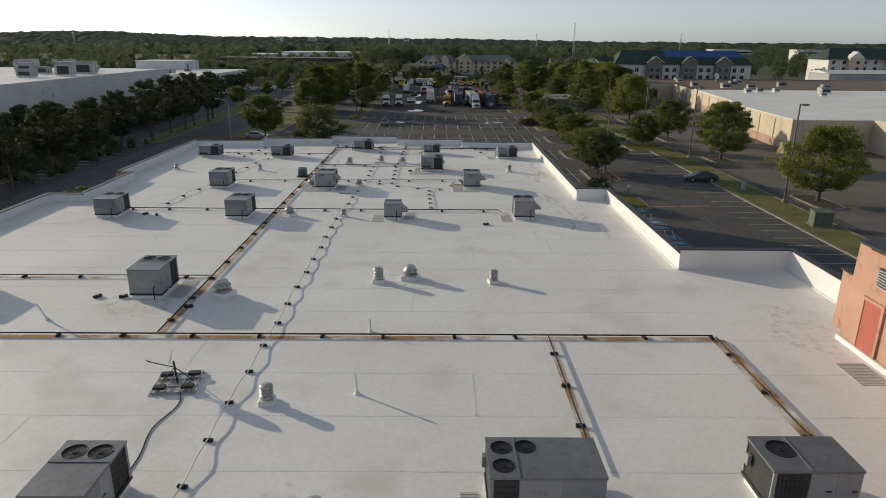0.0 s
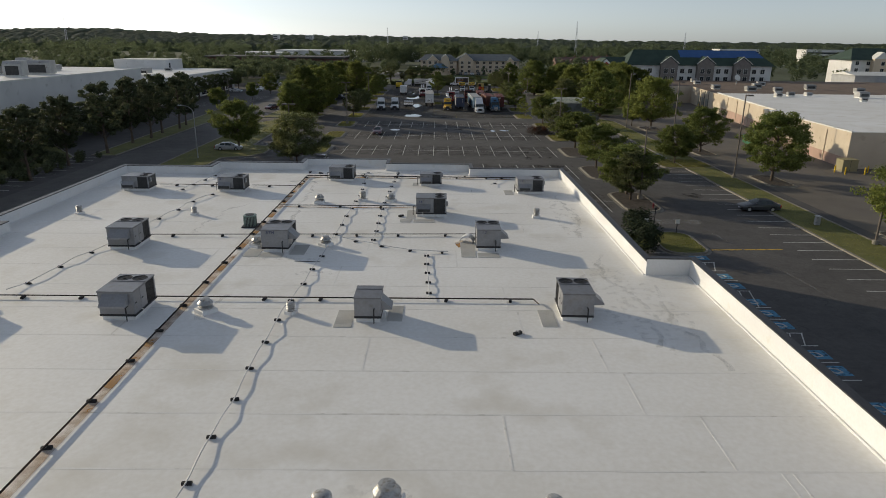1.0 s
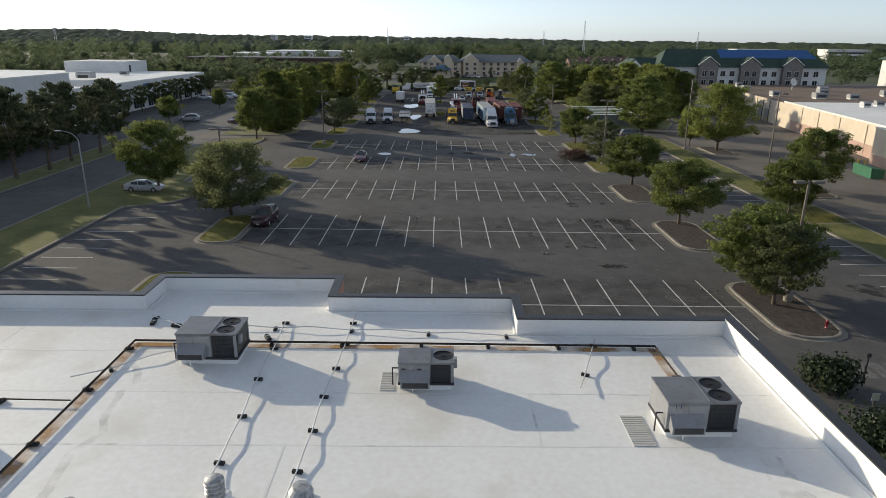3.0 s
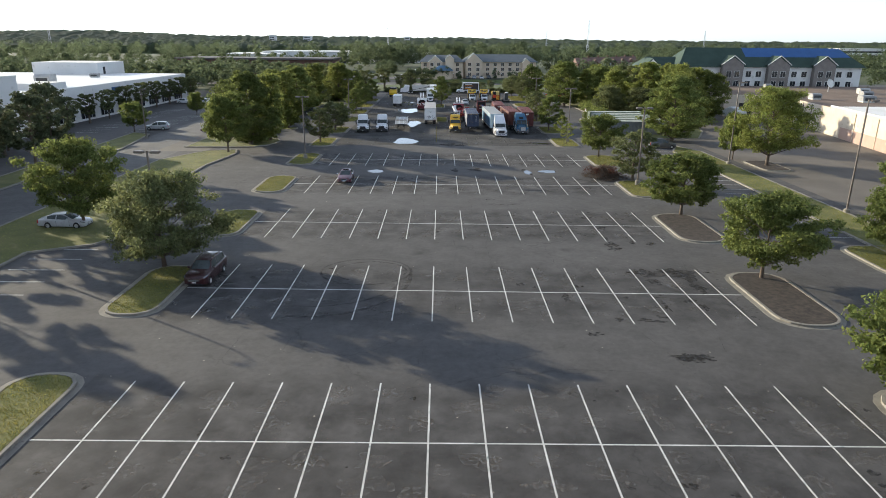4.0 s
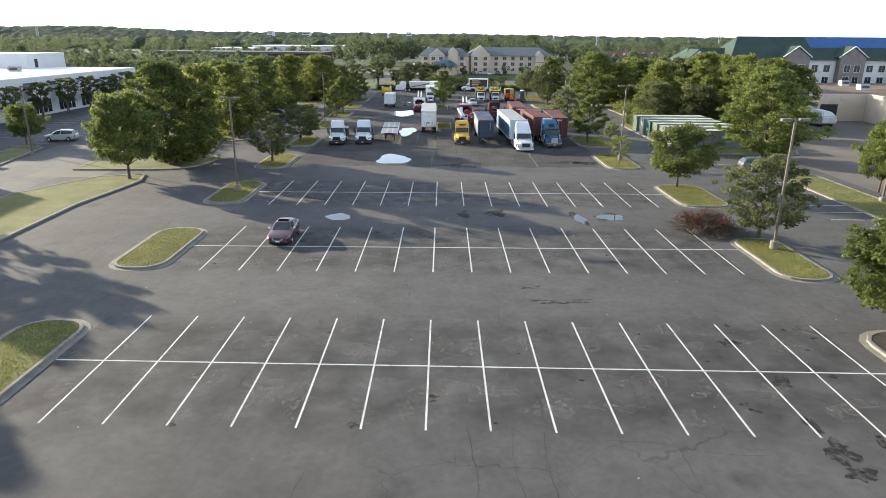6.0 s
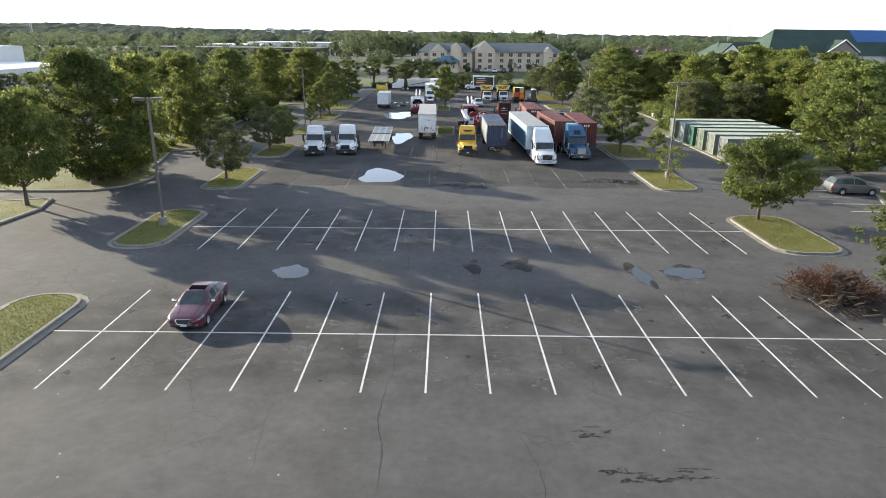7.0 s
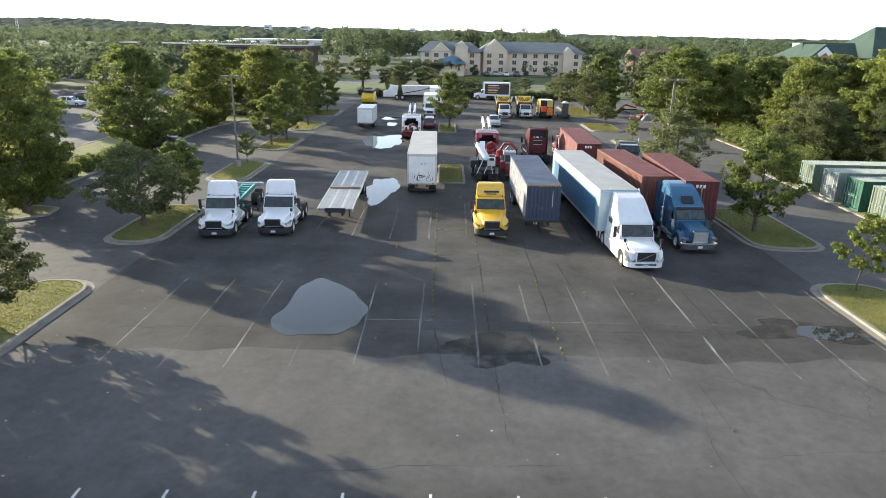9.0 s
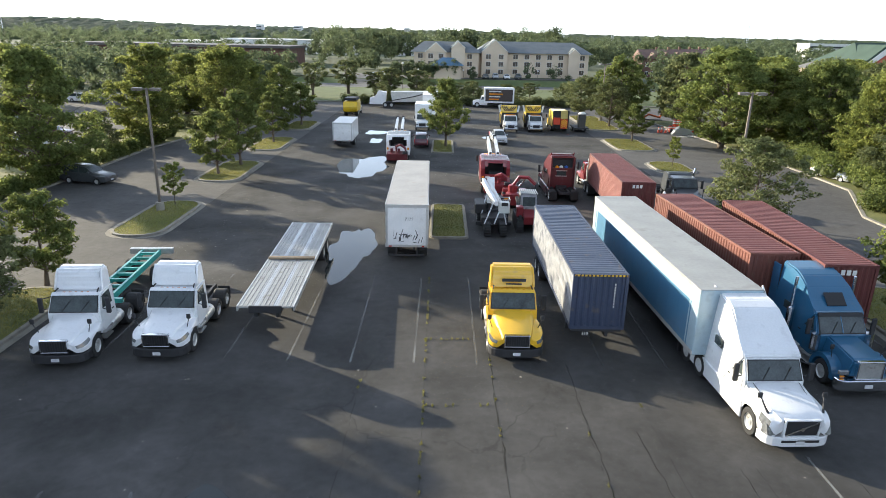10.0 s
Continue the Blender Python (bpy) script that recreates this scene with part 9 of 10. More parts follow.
def car(at, col, label, style="sedan", sunroof=False):
    """A passenger car, nose towards -y at y = 0."""
    c = thing("pickup_truck" if style == "pickup" else "car", label, "pickup" if style == "pickup" else "car", at, "cars")
    st = CARS[style]
    ys = [r[0] for r in st]
    roof = [i for i, r in enumerate(st) if r[6]]
    a, b = roof[0], roof[-1]
    top = max(r[5] for r in st)
    ax = {"sedan": (0.92, 3.76), "suv": (0.92, 3.72), "pickup": (0.92, 4.1)}[style]
    bp = next(i for i in roof if st[i + 1][0] - st[i][0] < 0.09 and i > a)
    front = [(i, k) for i in (a - 1, a) for k in (8, 9)]
    rear0 = {"sedan": 14, "suv": b - 1, "pickup": b - 1}[style]
    rear = [(i, k) for i in range(rear0, b + (1 if style == "sedan" else 0)) for k in (8, 9)]
    f_side = [(i, 6) for i in range(a, bp)]
    r_side = [(i, 6) for i in range(bp + 1, rear0 + (1 if style == "sedan" else 0))]
    cuts = [("windshield", M_WSHIELD, "sloping windshield", front, False), ("rear_window", M_WSHIELD, "rear window", rear, False), ("side_window", M_WSHIELD, "side window", f_side, True), ("side_window", M_WSHIELD, "side window", r_side, True),
            ("headlight", M_LAMP, "clear headlamp", [(1, 4), (2, 4), (1, 5), (2, 5)], True), ("tail_light", M_TAIL, "red tail lamp", [(len(st) - 3, 3), (len(st) - 3, 4)], True)]
    body = shell(car_rows(style), cuts, c, col)
    if sunroof:
        sr = part("sunroof", slab(B(), [(2.26, 1.40), (2.26, 1.448), (2.45, 1.471), (2.70, 1.473), (2.70, 1.40)], -0.42, 0.42), surf("sunroof_dark", (0.006, 0.006, 0.007), (0.01, 0.01, 0.011), 1.0, 1.0, 10, spec=0.0), c, "open dark sunroof")
        part("sunroof_glass", slab(B(), [(2.70, 1.45), (2.70, 1.495), (2.95, 1.50), (2.95, 1.45)], -0.42, 0.42), col, sr)
        fg = part("front_grille", prism(B(), [(-0.24, -0.13), (0.24, -0.13), (0.33, -0.04), (0.38, 0.1), (-0.38, 0.1), (-0.33, -0.04)], -0.05, 0.015), M_DARK, c, "oval dark mesh grille", pose(0, -0.01, 0.6, 74, 0, 0))
        part("grille_trim", path_tube(B(), [(-0.38, 0.1, 0.015), (-0.33, -0.04, 0.015), (-0.24, -0.13, 0.015), (0.24, -0.13, 0.015), (0.33, -0.04, 0.015), (0.38, 0.1, 0.015), (-0.38, 0.1, 0.015)], 0.02, 6), M_CHROME, fg, "chrome grille surround")
        for s in (-1, 1):
            part("hood_crease", path_tube(B(), [(s * 0.36, 0.3, 0.775), (s * 0.42, 0.7, 0.865), (s * 0.5, 1.28, 0.965)], 0.012, 5), col, c)
            part("fog_light", box(B(), s * 0.62 - 0.09, s * 0.62 + 0.09, 0.03, 0.12, 0.34, 0.42, 0.015), M_LAMP, c)
    part("underbody", box(B(), -0.68, 0.68, 0.3, ys[-1] - 0.2, 0.2, 0.62), M_SHADE, c)
    zg = st[0][4]
    g = part("grille", slab(B(), [(-0.01, -0.16), (0.03, 0.02), (0.10, 0.02), (0.10, -0.16)], -0.42, 0.42, -0.08, -0.16, bev=0.015), M_CARGREY, c, "dark grille", pose(0, -0.012, zg - 0.02))
    for z in (-0.165, -0.07, 0.02):
        part("grille_bar", box(B(), -0.47 - z * 0.3, 0.47 + z * 0.3, -0.03 + (z + 0.16) * 0.2, 0.02, z - 0.012, z + 0.012), M_CHROME, g)
    part("lower_intake", box(B(), -0.55, 0.55, 0.02, 0.12, 0.27, 0.36, 0.01), M_SHADE, c)
    part("licence_plate", box(B(), -0.16, 0.16, -0.05 if sunroof else -0.03, -0.012, 0.34 if sunroof else 0.40, 0.44 if sunroof else 0.50), M_PLATE, c, "plain pale plate")
    for s in (-1, 1):
        zb = st[a][4]
        part("mirror", lathe(B(), [(0.02, -0.12), (0.085, -0.09), (0.10, 0.0), (0.08, 0.09), (0.02, 0.11)], 10), M_CHROME if sunroof else col, c, "", pose(s * 1.0, st[a][0] - 0.02, zb + 0.12, 0, 90, 0), True)
        for q in (0.62, 1.62):
            part("door_handle", box(B(), *sorted((s * 0.915, s * 0.945)), st[a][0] + q, st[a][0] + q + 0.2, zb - 0.12, zb - 0.09, 0.006), M_CHROME if sunroof else col, c)
        for q in (-0.12, 1.18, 2.15):
            if style != "pickup" or q < 2:
                part("door_seam", box(B(), *sorted((s * 0.912, s * 0.932)), st[a][0] + q, st[a][0] + q + 0.012, 0.34, zb - 0.06), M_SHADE, c)
        if style == "suv":
            part("roof_rail", path_tube(B(), [(s * 0.60, 2.25, top - 0.06), (s * 0.60, 2.35, top + 0.02), (s * 0.60, 3.9, top + 0.01), (s * 0.58, 4.1, top - 0.08)], 0.02), M_CHROME, c)
    if style == "pickup":
        part("bed_floor", box(B(), -0.78, 0.78, 3.36, 5.2, 1.06, 1.112), M_SHADE, c, "dark open bed")
    wheels(c, CAR, ax, 0.83)
    return c


car(pose(-13.9, 158.5, 0, 0, 0, 1), M_CARRED, "maroon four-door sedan parked on the stall line", "sedan", True)
car(pose(-19.85, 120.35, 0, 0, 0, -3), M_CARSHADED, "maroon suv with roof rails, shade in its colour, parked by an island", "suv")
car(pose(36.1, 96.3, 0, 0, 0, -90), M_CARGREY, "dark grey sedan parked by the lawn", "sedan")
car(pose(-36.4, 137.2, 0, 0, 0, 90), M_CARSILVER, "silver sedan parked under a tree", "sedan")
car(pose(-62.8, 211.0, 0, 0, 0, -82), M_CARSILVER, "silver suv parked by the road", "suv")
car(pose(-49.6, 207.5, 0, 0, 0, -20), M_CARRED, "dark red car parked on the side road", "sedan")
car(pose(-4.1, 271.2, 0, 0, 0, 180), M_CARRED, "maroon hatchback parked beside an island", "suv")
car(pose(40.5, 249.5, 0, 0, 0, 20), M_CARSILVER, "silver sedan parked by the hedge", "sedan")
car(pose(41.3, 191.2, 0, 0, 0, 88), paint("car_pewter", (0.10, 0.10, 0.098), 0.3), "pewter suv parked beside the lawn", "suv")
car(pose(-31.5, 243.0, 0, 0, 0, 80), M_TGREY, "black suv parked under trees", "suv")
for k, (x, y, r, m) in enumerate(((-68, 270, 90, M_CARSILVER), (-68, 276, 90, M_TWHITE), (-74.4, 269.9, 80, M_TWHITE), (-68.9, 312.7, 90, M_TWHITE), (-21, 386, 20, M_CARGREY), (-18, 387, 20, M_CARSILVER), (11.5, 387, 0, M_CARGREY), (14.5, 387.2, 0, M_CARSILVER), (18, 387.4, 0, M_TWHITE), (21.5, 387.6, 0, M_CARGREY), (-69.4, 281.3, 90, M_TWHITE), (-68.7, 288.3, 90, M_TWHITE), (-72.0, 300.0, 90, M_CARGREY), (-48, 262, 90, M_TWHITE), (-50, 270, 90, M_CARRED), (-62, 286, 90, M_CARSILVER))):
    car(pose(x, y, 1.31 if y > 380 else 0, 0, 0, r), m, {M_CARSILVER: "silver car in a far parking row", M_TWHITE: "white car in a far parking row", M_CARGREY: "dark car in a far parking row", M_CARRED: "maroon car in a far parking row"}[m], "suv" if k % 2 else "sedan")
car(pose(6.3, 269.9, 0, 0, 0, 4), M_CARSILVER, "silver pickup truck with a dark bed in the yard", "pickup")


# ---- work trucks at the back of the yard ----
def work_cab(t, col, z=0.5):
    part("hood", slab(B(), [(0.0, z), (0.0, z + 0.7), (0.2, z + 0.85), (1.3, z + 1.0), (1.3, z)], -0.95, 0.95, 0.1, z + 0.4, 0.07), col, t)
    part("cab", slab(B(), [(1.3, z), (1.3, z + 0.98), (1.75, z + 1.75), (2.9, z + 1.8), (2.9, z)], -1.05, 1.05, 0.1, z + 0.8, 0.07), col, t)
    part("windshield", slab(B(), [(1.31, z + 1.02), (1.7, z + 1.68), (1.67, z + 1.7), (1.27, z + 1.04)], -0.88, 0.88, 0.06, z + 1), M_WSHIELD, t)
    part("side_glass", slab(B(), [(1.6, z + 1.05), (1.85, z + 1.62), (2.7, z + 1.64), (2.7, z + 1.05)], -1.06, 1.06, 0.095, z + 0.8), M_WSHIELD, t)
    part("grille", box(B(), -0.5, 0.5, -0.03, 0.02, z + 0.15, z + 0.6), M_SHADE, t)
    part("bumper", box(B(), -1.08, 1.08, -0.12, 0.1, z - 0.12, z + 0.12, 0.03), M_CHROME, t)
    for s in (-1, 1):
        part("headlight", box(B(), s * 0.74 - 0.16, s * 0.74 + 0.16, -0.03, 0.05, z + 0.3, z + 0.52, 0.02), M_LAMP, t)
        part("mirror", box(B(), s * 1.25 - 0.1, s * 1.25 + 0.1, 1.5, 1.6, z + 1.1, z + 1.55), M_DARK, t)
    part("frame", box(B(), -0.5, 0.5, 0.3, 7.2, z - 0.02, z + 0.2), M_DARK, t)
    wheels(t, BIG, (0.9,), 0.92)
    wheels(t, DUAL, (5.6,), 0.9)


M_CHEV = paint("chevron_yellow", (0.75, 0.5, 0.02))
for x, y in ((8.8, 282.0), (12.6, 282.4)):
    t = thing("crash_truck", "white work truck with raised yellow chevron crash cushion", "truck", pose(x, y, 0), "work trucks")
    work_cab(t, M_TWHITE)
    for sx in (-1, 1):
        w = part("bed_side", box(B(), *sorted((sx * 1.1, sx * 1.22)), 3.1, 7.4, 0.9, 2.1, 0.02), M_DARK, t, "dark steel bed side")
        for k in range(5):
            part("bed_post", box(B(), *sorted((sx * 1.22, sx * 1.28)), 3.2 + 0.98 * k, 3.3 + 0.98 * k, 0.9, 2.1), M_CHEV if k % 2 else M_DARK, w)
        part("board_wing", slab(B(), [(0, 0), (0, 1.0), (0.08, 1.0), (0.08, 0)], -0.13, 0.13), M_TRIM, t, "pale folded wing of the cushion", pose(sx * 1.34, 4.5, 2.55, 0, sx * 14, 0))
    part("bed_floor", box(B(), -1.1, 1.1, 3.1, 7.4, 0.9, 1.05), M_DARK, t)
    part("headboard", box(B(), -1.22, 1.22, 2.98, 3.08, 0.9, 2.55, 0.02), M_SHADE, t, "black headboard behind the cab")
    part("cushion", box(B(), -1.1, 1.1, 4.7, 7.2, 1.5, 2.5, 0.05), M_CHEV, t, "yellow folded crash cushion")
    b = part("chevron_board", slab(B(), [(4.42, 2.5), (4.50, 3.55), (4.72, 3.55), (4.64, 2.5)], -1.2, 1.2), M_CHEV, t, "yellow and black chevron board")
    for k in range(3):
        for sx in (-1, 1):
            part("chevron_bar", box(B(), -0.075, 0.075, -0.006, 0.006, -0.44, 0.44), M_SHADE, b, "", pose(sx * (0.22 + 0.3 * k), 4.452, 3.02, -4.4, sx * 38, 0))
    for sx in (-0.9, 0.9):
        part("mast", box(B(), sx - 0.06, sx + 0.06, 4.72, 4.86, 1.05, 3.4), M_DARK, t)
    part("light_bar", box(B(), -0.7, 0.7, 1.9, 2.15, 2.3, 2.42, 0.03), M_AMBER, t)
t = thing("box_truck", "white box truck parked beside a tree island", "truck", pose(-4.4, 281.9, 0), "work trucks")
work_cab(t, M_TWHITE)
part("cargo_box", box(B(), -1.25, 1.25, 2.95, 8.0, 0.95, 3.6, 0.04), M_WHITE, t)
t = thing("box_truck", "white box truck parked behind another", "truck", pose(-3.6, 294, 0), "work trucks")
work_cab(t, M_TWHITE)
part("cargo_box", box(B(), -1.25, 1.25, 2.95, 8.5, 0.95, 4.0, 0.04), M_WHITE, t)
t = thing("box_truck", "white moving truck with a dark advert panel", "truck", pose(4.6, 318.2, 0, 0, 0, -92), "work trucks")
work_cab(t, M_TWHITE)
bx = part("cargo_box", box(B(), -1.25, 1.25, 2.2, 8.2, 0.95, 3.9, 0.04), M_WHITE, t)
ad = part("advert_panel", box(B(), 1.25, 1.28, 2.5, 7.9, 1.3, 3.6), plain("advert_dark", (0.05, 0.035, 0.03), 0.5), bx, "dark advert panel with plain bars")
for z, y0, y1, c in ((3.1, 3.2, 5.6, M_TRIM), (2.6, 3.2, 5.9, M_AMBER), (2.1, 3.2, 5.4, M_TRIM), (1.6, 3.2, 5.2, M_AMBER)):
    part("advert_bar", box(B(), 1.28, 1.29, y0, y1, z, z + 0.22), c, ad)
t = thing("sweeper_truck", "yellow street work truck seen from behind", "truck", pose(-17.0, 304.5, 0, 0, 0, 178), "work trucks")
work_cab(t, M_TWHITE)
part("hopper", slab(B(), [(3.1, 0.8), (6.8, 0.8), (7.1, 1.5), (6.7, 2.5), (3.3, 2.7)], -1.2, 1.2, bev=0.1), M_CHEV, t, "yellow hopper")
part("roof_rack", box(B(), -1.0, 1.0, 3.4, 6.6, 2.7, 3.1), M_DARK, t)
t = thing("vacuum_truck", "yellow and black work truck with red chevrons", "truck", pose(16.3, 290.5, 0, 0, 0, 180), "work trucks")
work_cab(t, M_CHEV)
part("tank", slab(B(), [(3.0, 0.8), (7.3, 0.8), (7.3, 2.6), (6.8, 3.1), (3.2, 3.1)], -1.2, 1.2, bev=0.1), M_CHEV, t, "yellow body")
part("rear_frame", box(B(), -1.22, 1.22, 7.31, 7.42, 0.7, 3.2, 0.02), M_SHADE, t, "black rear frame")
part("rear_locker", box(B(), 0.15, 1.1, 7.42, 7.75, 1.2, 2.2, 0.03), plain("safety_red", (0.6, 0.06, 0.02), 0.5), t, "red rear locker")
part("arrow_panel", box(B(), -0.95, 0.05, 7.42, 7.6, 2.05, 3.25, 0.03), plain("faded_cream_yellow", (0.55, 0.42, 0.13), 0.6), t, "faded yellow arrow panel")
b = part("rear_board", box(B(), -1.0, 0.05, 7.42, 7.62, 0.6, 2.0, 0.02), bpy.data.materials["safety_red"], t, "red warning board")
for k in range(4):
    for sx in (-1, 1):
        part("chevron_bar", box(B(), -0.05, 0.05, -0.006, 0.006, -0.32, 0.32), M_CHEV, b, "", pose(-0.475 + sx * 0.24, 7.627, 0.86 + 0.3 * k, 0, sx * -50, 0))
t = thing("toilet_trailer", "grey portable toilet on a small trailer", "trailer", pose(19.6, 283.2, 0), "trailers")
part("deck", box(B(), -1.1, 1.1, 0, 4.2, 0.55, 0.7), M_DARK, t)
part("cabin", prism(B(), round_box(-0.55, 0.55, 0.3, 1.4, 0.1), 0.7, 2.7, 0.05), M_CARGREY, t, "dark grey cabin")
part("cabin_roof", lathe(B(), [(0.62, 2.7), (0.6, 2.8), (0.35, 2.98), (0.1, 3.02)], 12, (0, 0.85, 0)), M_TRIM, t, "domed white roof")
wheels(t, CAR, (2.4,), 1.0)

# silver end-dump trailer and its truck by the hedge
t = thing("dump_trailer", "silver dump trailer hauled by a white truck", "trailer", pose(-2.0, 314.6, 0, 0, 0, 90), "trailers")
part("tub", slab(B(), [(0.0, 1.3), (0.0, 3.2), (9.6, 3.0), (9.2, 1.1)], -1.25, 1.25, bev=0.05), M_ALU, t, "silver tub")
for k in range(8):
    part("tub_rib", box(B(), -1.3, 1.3, 0.5 + 1.15 * k, 0.62 + 1.15 * k, 1.4, 3.0), M_ALU, t)
part("tarp_arm", path_tube(B(), [(-1.32, 9.2, 1.4), (-1.32, 5.0, 2.2), (-1.32, 1.0, 3.3)], 0.09), M_DARK, t)
part("rail", box(B(), -0.5, 0.5, 0.2, 11.5, 0.8, 1.1), M_DARK, t)
wheels(t, DUAL, (1.5, 2.8, 9.4, 10.6), 0.95)
part("hauler_cab", slab(B(), [(10.6, 0.9), (10.4, 2.9), (12.0, 3.1), (12.6, 2.0), (13.6, 1.8), (13.7, 0.6), (11, 0.6)], -1.1, 1.1, 0.08, 1.8, 0.06), M_TWHITE, t, "white cab")

# wreckers with booms, tail towards -y
def wrecker(at, label, col, tail):
    t = thing("wrecker_truck", label, "truck", at, "work trucks")
    for s in (-1, 1):
        sb = part("side_box", slab(B(), [(1.5, 0.75), (1.5, 2.3), (1.9, 2.95), (4.9, 2.95), (4.9, 0.75)], s * 1.13 - 0.16, s * 1.13 + 0.16, bev=0.03), col, t, "tall tool locker side")
        for k in range(3):
            d = part("locker_door", box(B(), *sorted((s * 1.29, s * 1.305)), 1.75 + 1.05 * k, 2.7 + 1.05 * k, 1.0, 2.2, 0.004), col, sb)
            part("latch", box(B(), *sorted((s * 1.305, s * 1.325)), 2.18 + 1.05 * k, 2.28 + 1.05 * k, 1.55, 1.63), M_CHROME, d)
        part("tail_lamp", box(B(), s * 1.13 - 0.1, s * 1.13 + 0.1, 1.46, 1.5, 1.35, 1.6, 0.01), M_AMBER, sb)
        part("mud_flap", box(B(), s * 0.94 - 0.3, s * 0.94 + 0.3, 1.0, 1.03, 0.2, 0.85), M_BLACK, t)
        part("mirror", box(B(), s * 1.4 - 0.09, s * 1.4 + 0.09, 7.0, 7.1, 1.9, 2.5, 0.03), M_DARK, t)
    roof = part("body_roof", slab(B(), [(1.75, 2.72), (1.9, 2.97), (4.6, 3.03), (4.6, 2.85), (2.0, 2.8)], -0.97, 0.97), col, t, "ribbed body roof")
    for k in range(6):
        part("roof_rib", box(B(), -1.2, 1.2, 2.15 + 0.42 * k, 2.2 + 0.42 * k, 3.0, 3.045), M_GALV, roof)
    for s in (-1, 1):
        part("arch_corner", slab(B(), [(1.72, 2.3), (1.8, 2.8), (2.0, 2.8), (2.0, 2.3)], *sorted((s * 0.66, s * 0.97))), col, roof, "", pose(0, 0, 0.12))
    # near-black wall: the shade inside the body is painted on
    part("inner_wall", box(B(), -0.96, 0.96, 3.6, 3.7, 1.0, 2.85), M_SHADE, t, "inner wall of the open body, blackened for its shade")
    part("deck", box(B(), -0.97, 0.97, 0.9, 4.9, 0.85, 1.2), M_DARK, t)
    part("rear_wall", box(B(), -0.97, 0.97, 1.5, 1.6, 1.2, 1.75, 0.02), col, t)
    part("plate", box(B(), -0.9, -0.5, 1.485, 1.5, 1.4, 1.62), M_TRIM, t, "pale notice plate")
    part("winch", rod(B(), (-0.5, 2.5, 1.6), (0.5, 2.5, 1.6), 0.3, n=12), M_DARK, t)
    for s in (-0.34, 0.34):
        bo = part("boom", slab(B(), [(4.0, 2.9), (4.0, 3.3), (7.4, 4.0), (7.6, 3.95), (7.5, 3.72)], s - 0.15, s + 0.15, bev=0.02), M_WHITE, t, "white boom arm")
        part("boom_stage", slab(B(), [(7.2, 3.74), (7.2, 3.94), (8.5, 4.2), (8.5, 4.02)], s - 0.1, s + 0.1), M_WHITE, bo)
        part("boom_head", rod(B(), (s - 0.16, 8.5, 4.1), (s + 0.16, 8.5, 4.1), 0.2, n=10), M_DARK, bo)
        part("boom_ram", rod(B(), (s, 4.6, 2.4), (s, 6.2, 3.45), 0.07, n=8), M_CHROME, bo)
        part("boom_lamp", box(B(), s - 0.1, s + 0.1, 3.9, 4.0, 3.2, 3.36, 0.02), M_DARK, bo)
    part("tail", slab(B(), [(-0.7, 0.55), (-0.75, 1.25), (0.2, 1.4), (0.9, 1.2), (0.9, 0.55)], -1.12, 1.12, bev=0.05), tail, t, "low tail deck")
    st = part("stinger", path_tube(B(), [(-0.1, 0.5, 1.2), (-0.1, -0.2, 2.0), (0.35, -0.6, 2.25), (0.9, -0.7, 1.9), (1.0, -0.9, 1.4)], 0.12), tail, t, "folded under-lift arm")
    part("stinger_head", box(B(), 0.6, 1.15, -1.05, -0.7, 1.3, 1.6, 0.03), M_DARK, st)
    for x in (-0.6, 0.2):
        part("hook_block", box(B(), x - 0.14, x + 0.14, -0.25, 0.1, 1.35, 1.75, 0.04), tail, t)
    cab = part("cab", slab(B(), [(5.4, 0.8), (5.4, 2.6), (5.6, 2.72), (7.0, 2.7), (7.5, 1.9), (7.5, 0.8)], -1.12, 1.12, 0.08, 1.9, 0.06), col, t, "truck cab")
    part("rear_window", box(B(), -0.7, 0.7, 5.37, 5.4, 1.95, 2.45), M_WSHIELD, cab)
    part("hood", slab(B(), [(7.5, 0.8), (7.5, 1.85), (8.9, 1.65), (9.1, 1.4), (9.1, 0.7)], -0.95, 0.95, 0.1, 1.3, 0.07), col, t)
    part("light_bar", box(B(), -0.8, 0.8, 5.8, 6.1, 2.73, 2.87, 0.03), M_AMBER, t)
    part("frame", box(B(), -0.45, 0.45, 0.4, 8.8, 0.6, 0.85), M_DARK, t)
    wheels(t, DUAL, (1.9, 3.2), 0.92)
    wheels(t, BIG, (8.1,), 1.0)
    return t


wrecker(pose(3.4, 240.6, 0, 0, 0, 0), "red heavy wrecker with white boom arms", M_TRED, M_TRED)
tr = thing("tow_trailer", "low red tow dolly with a folded crane arm", "trailer", pose(4.75, 236.2, 0, 0, 0, -3), "trailers")
part("deck", box(B(), -1.2, 1.2, 0.0, 3.4, 0.5, 0.8, 0.03), M_TRED, tr, "low red tow deck")
part("tail_panel", box(B(), -1.2, 1.2, -0.1, 0.0, 0.45, 1.35, 0.03), M_TRED, tr, "red tail panel")
for x in (-0.9, 0.9):
    part("tail_lamp", box(B(), x - 0.14, x + 0.14, -0.12, -0.1, 0.9, 1.05), M_AMBER, tr)
part("turret", lathe(B(), [(0.55, 0.8), (0.55, 1.1), (0.4, 1.2), (0.38, 1.75), (0.2, 1.85)], 14, (-0.3, 1.6, 0)), M_TRED, tr, "red turning base")
arm = part("crane_arm", path_tube(B(), [(-0.3, 1.6, 1.7), (0.2, 1.4, 2.5), (0.9, 1.1, 2.55), (1.5, 0.8, 2.05)], 0.15), M_TRED, tr, "folded red crane arm")
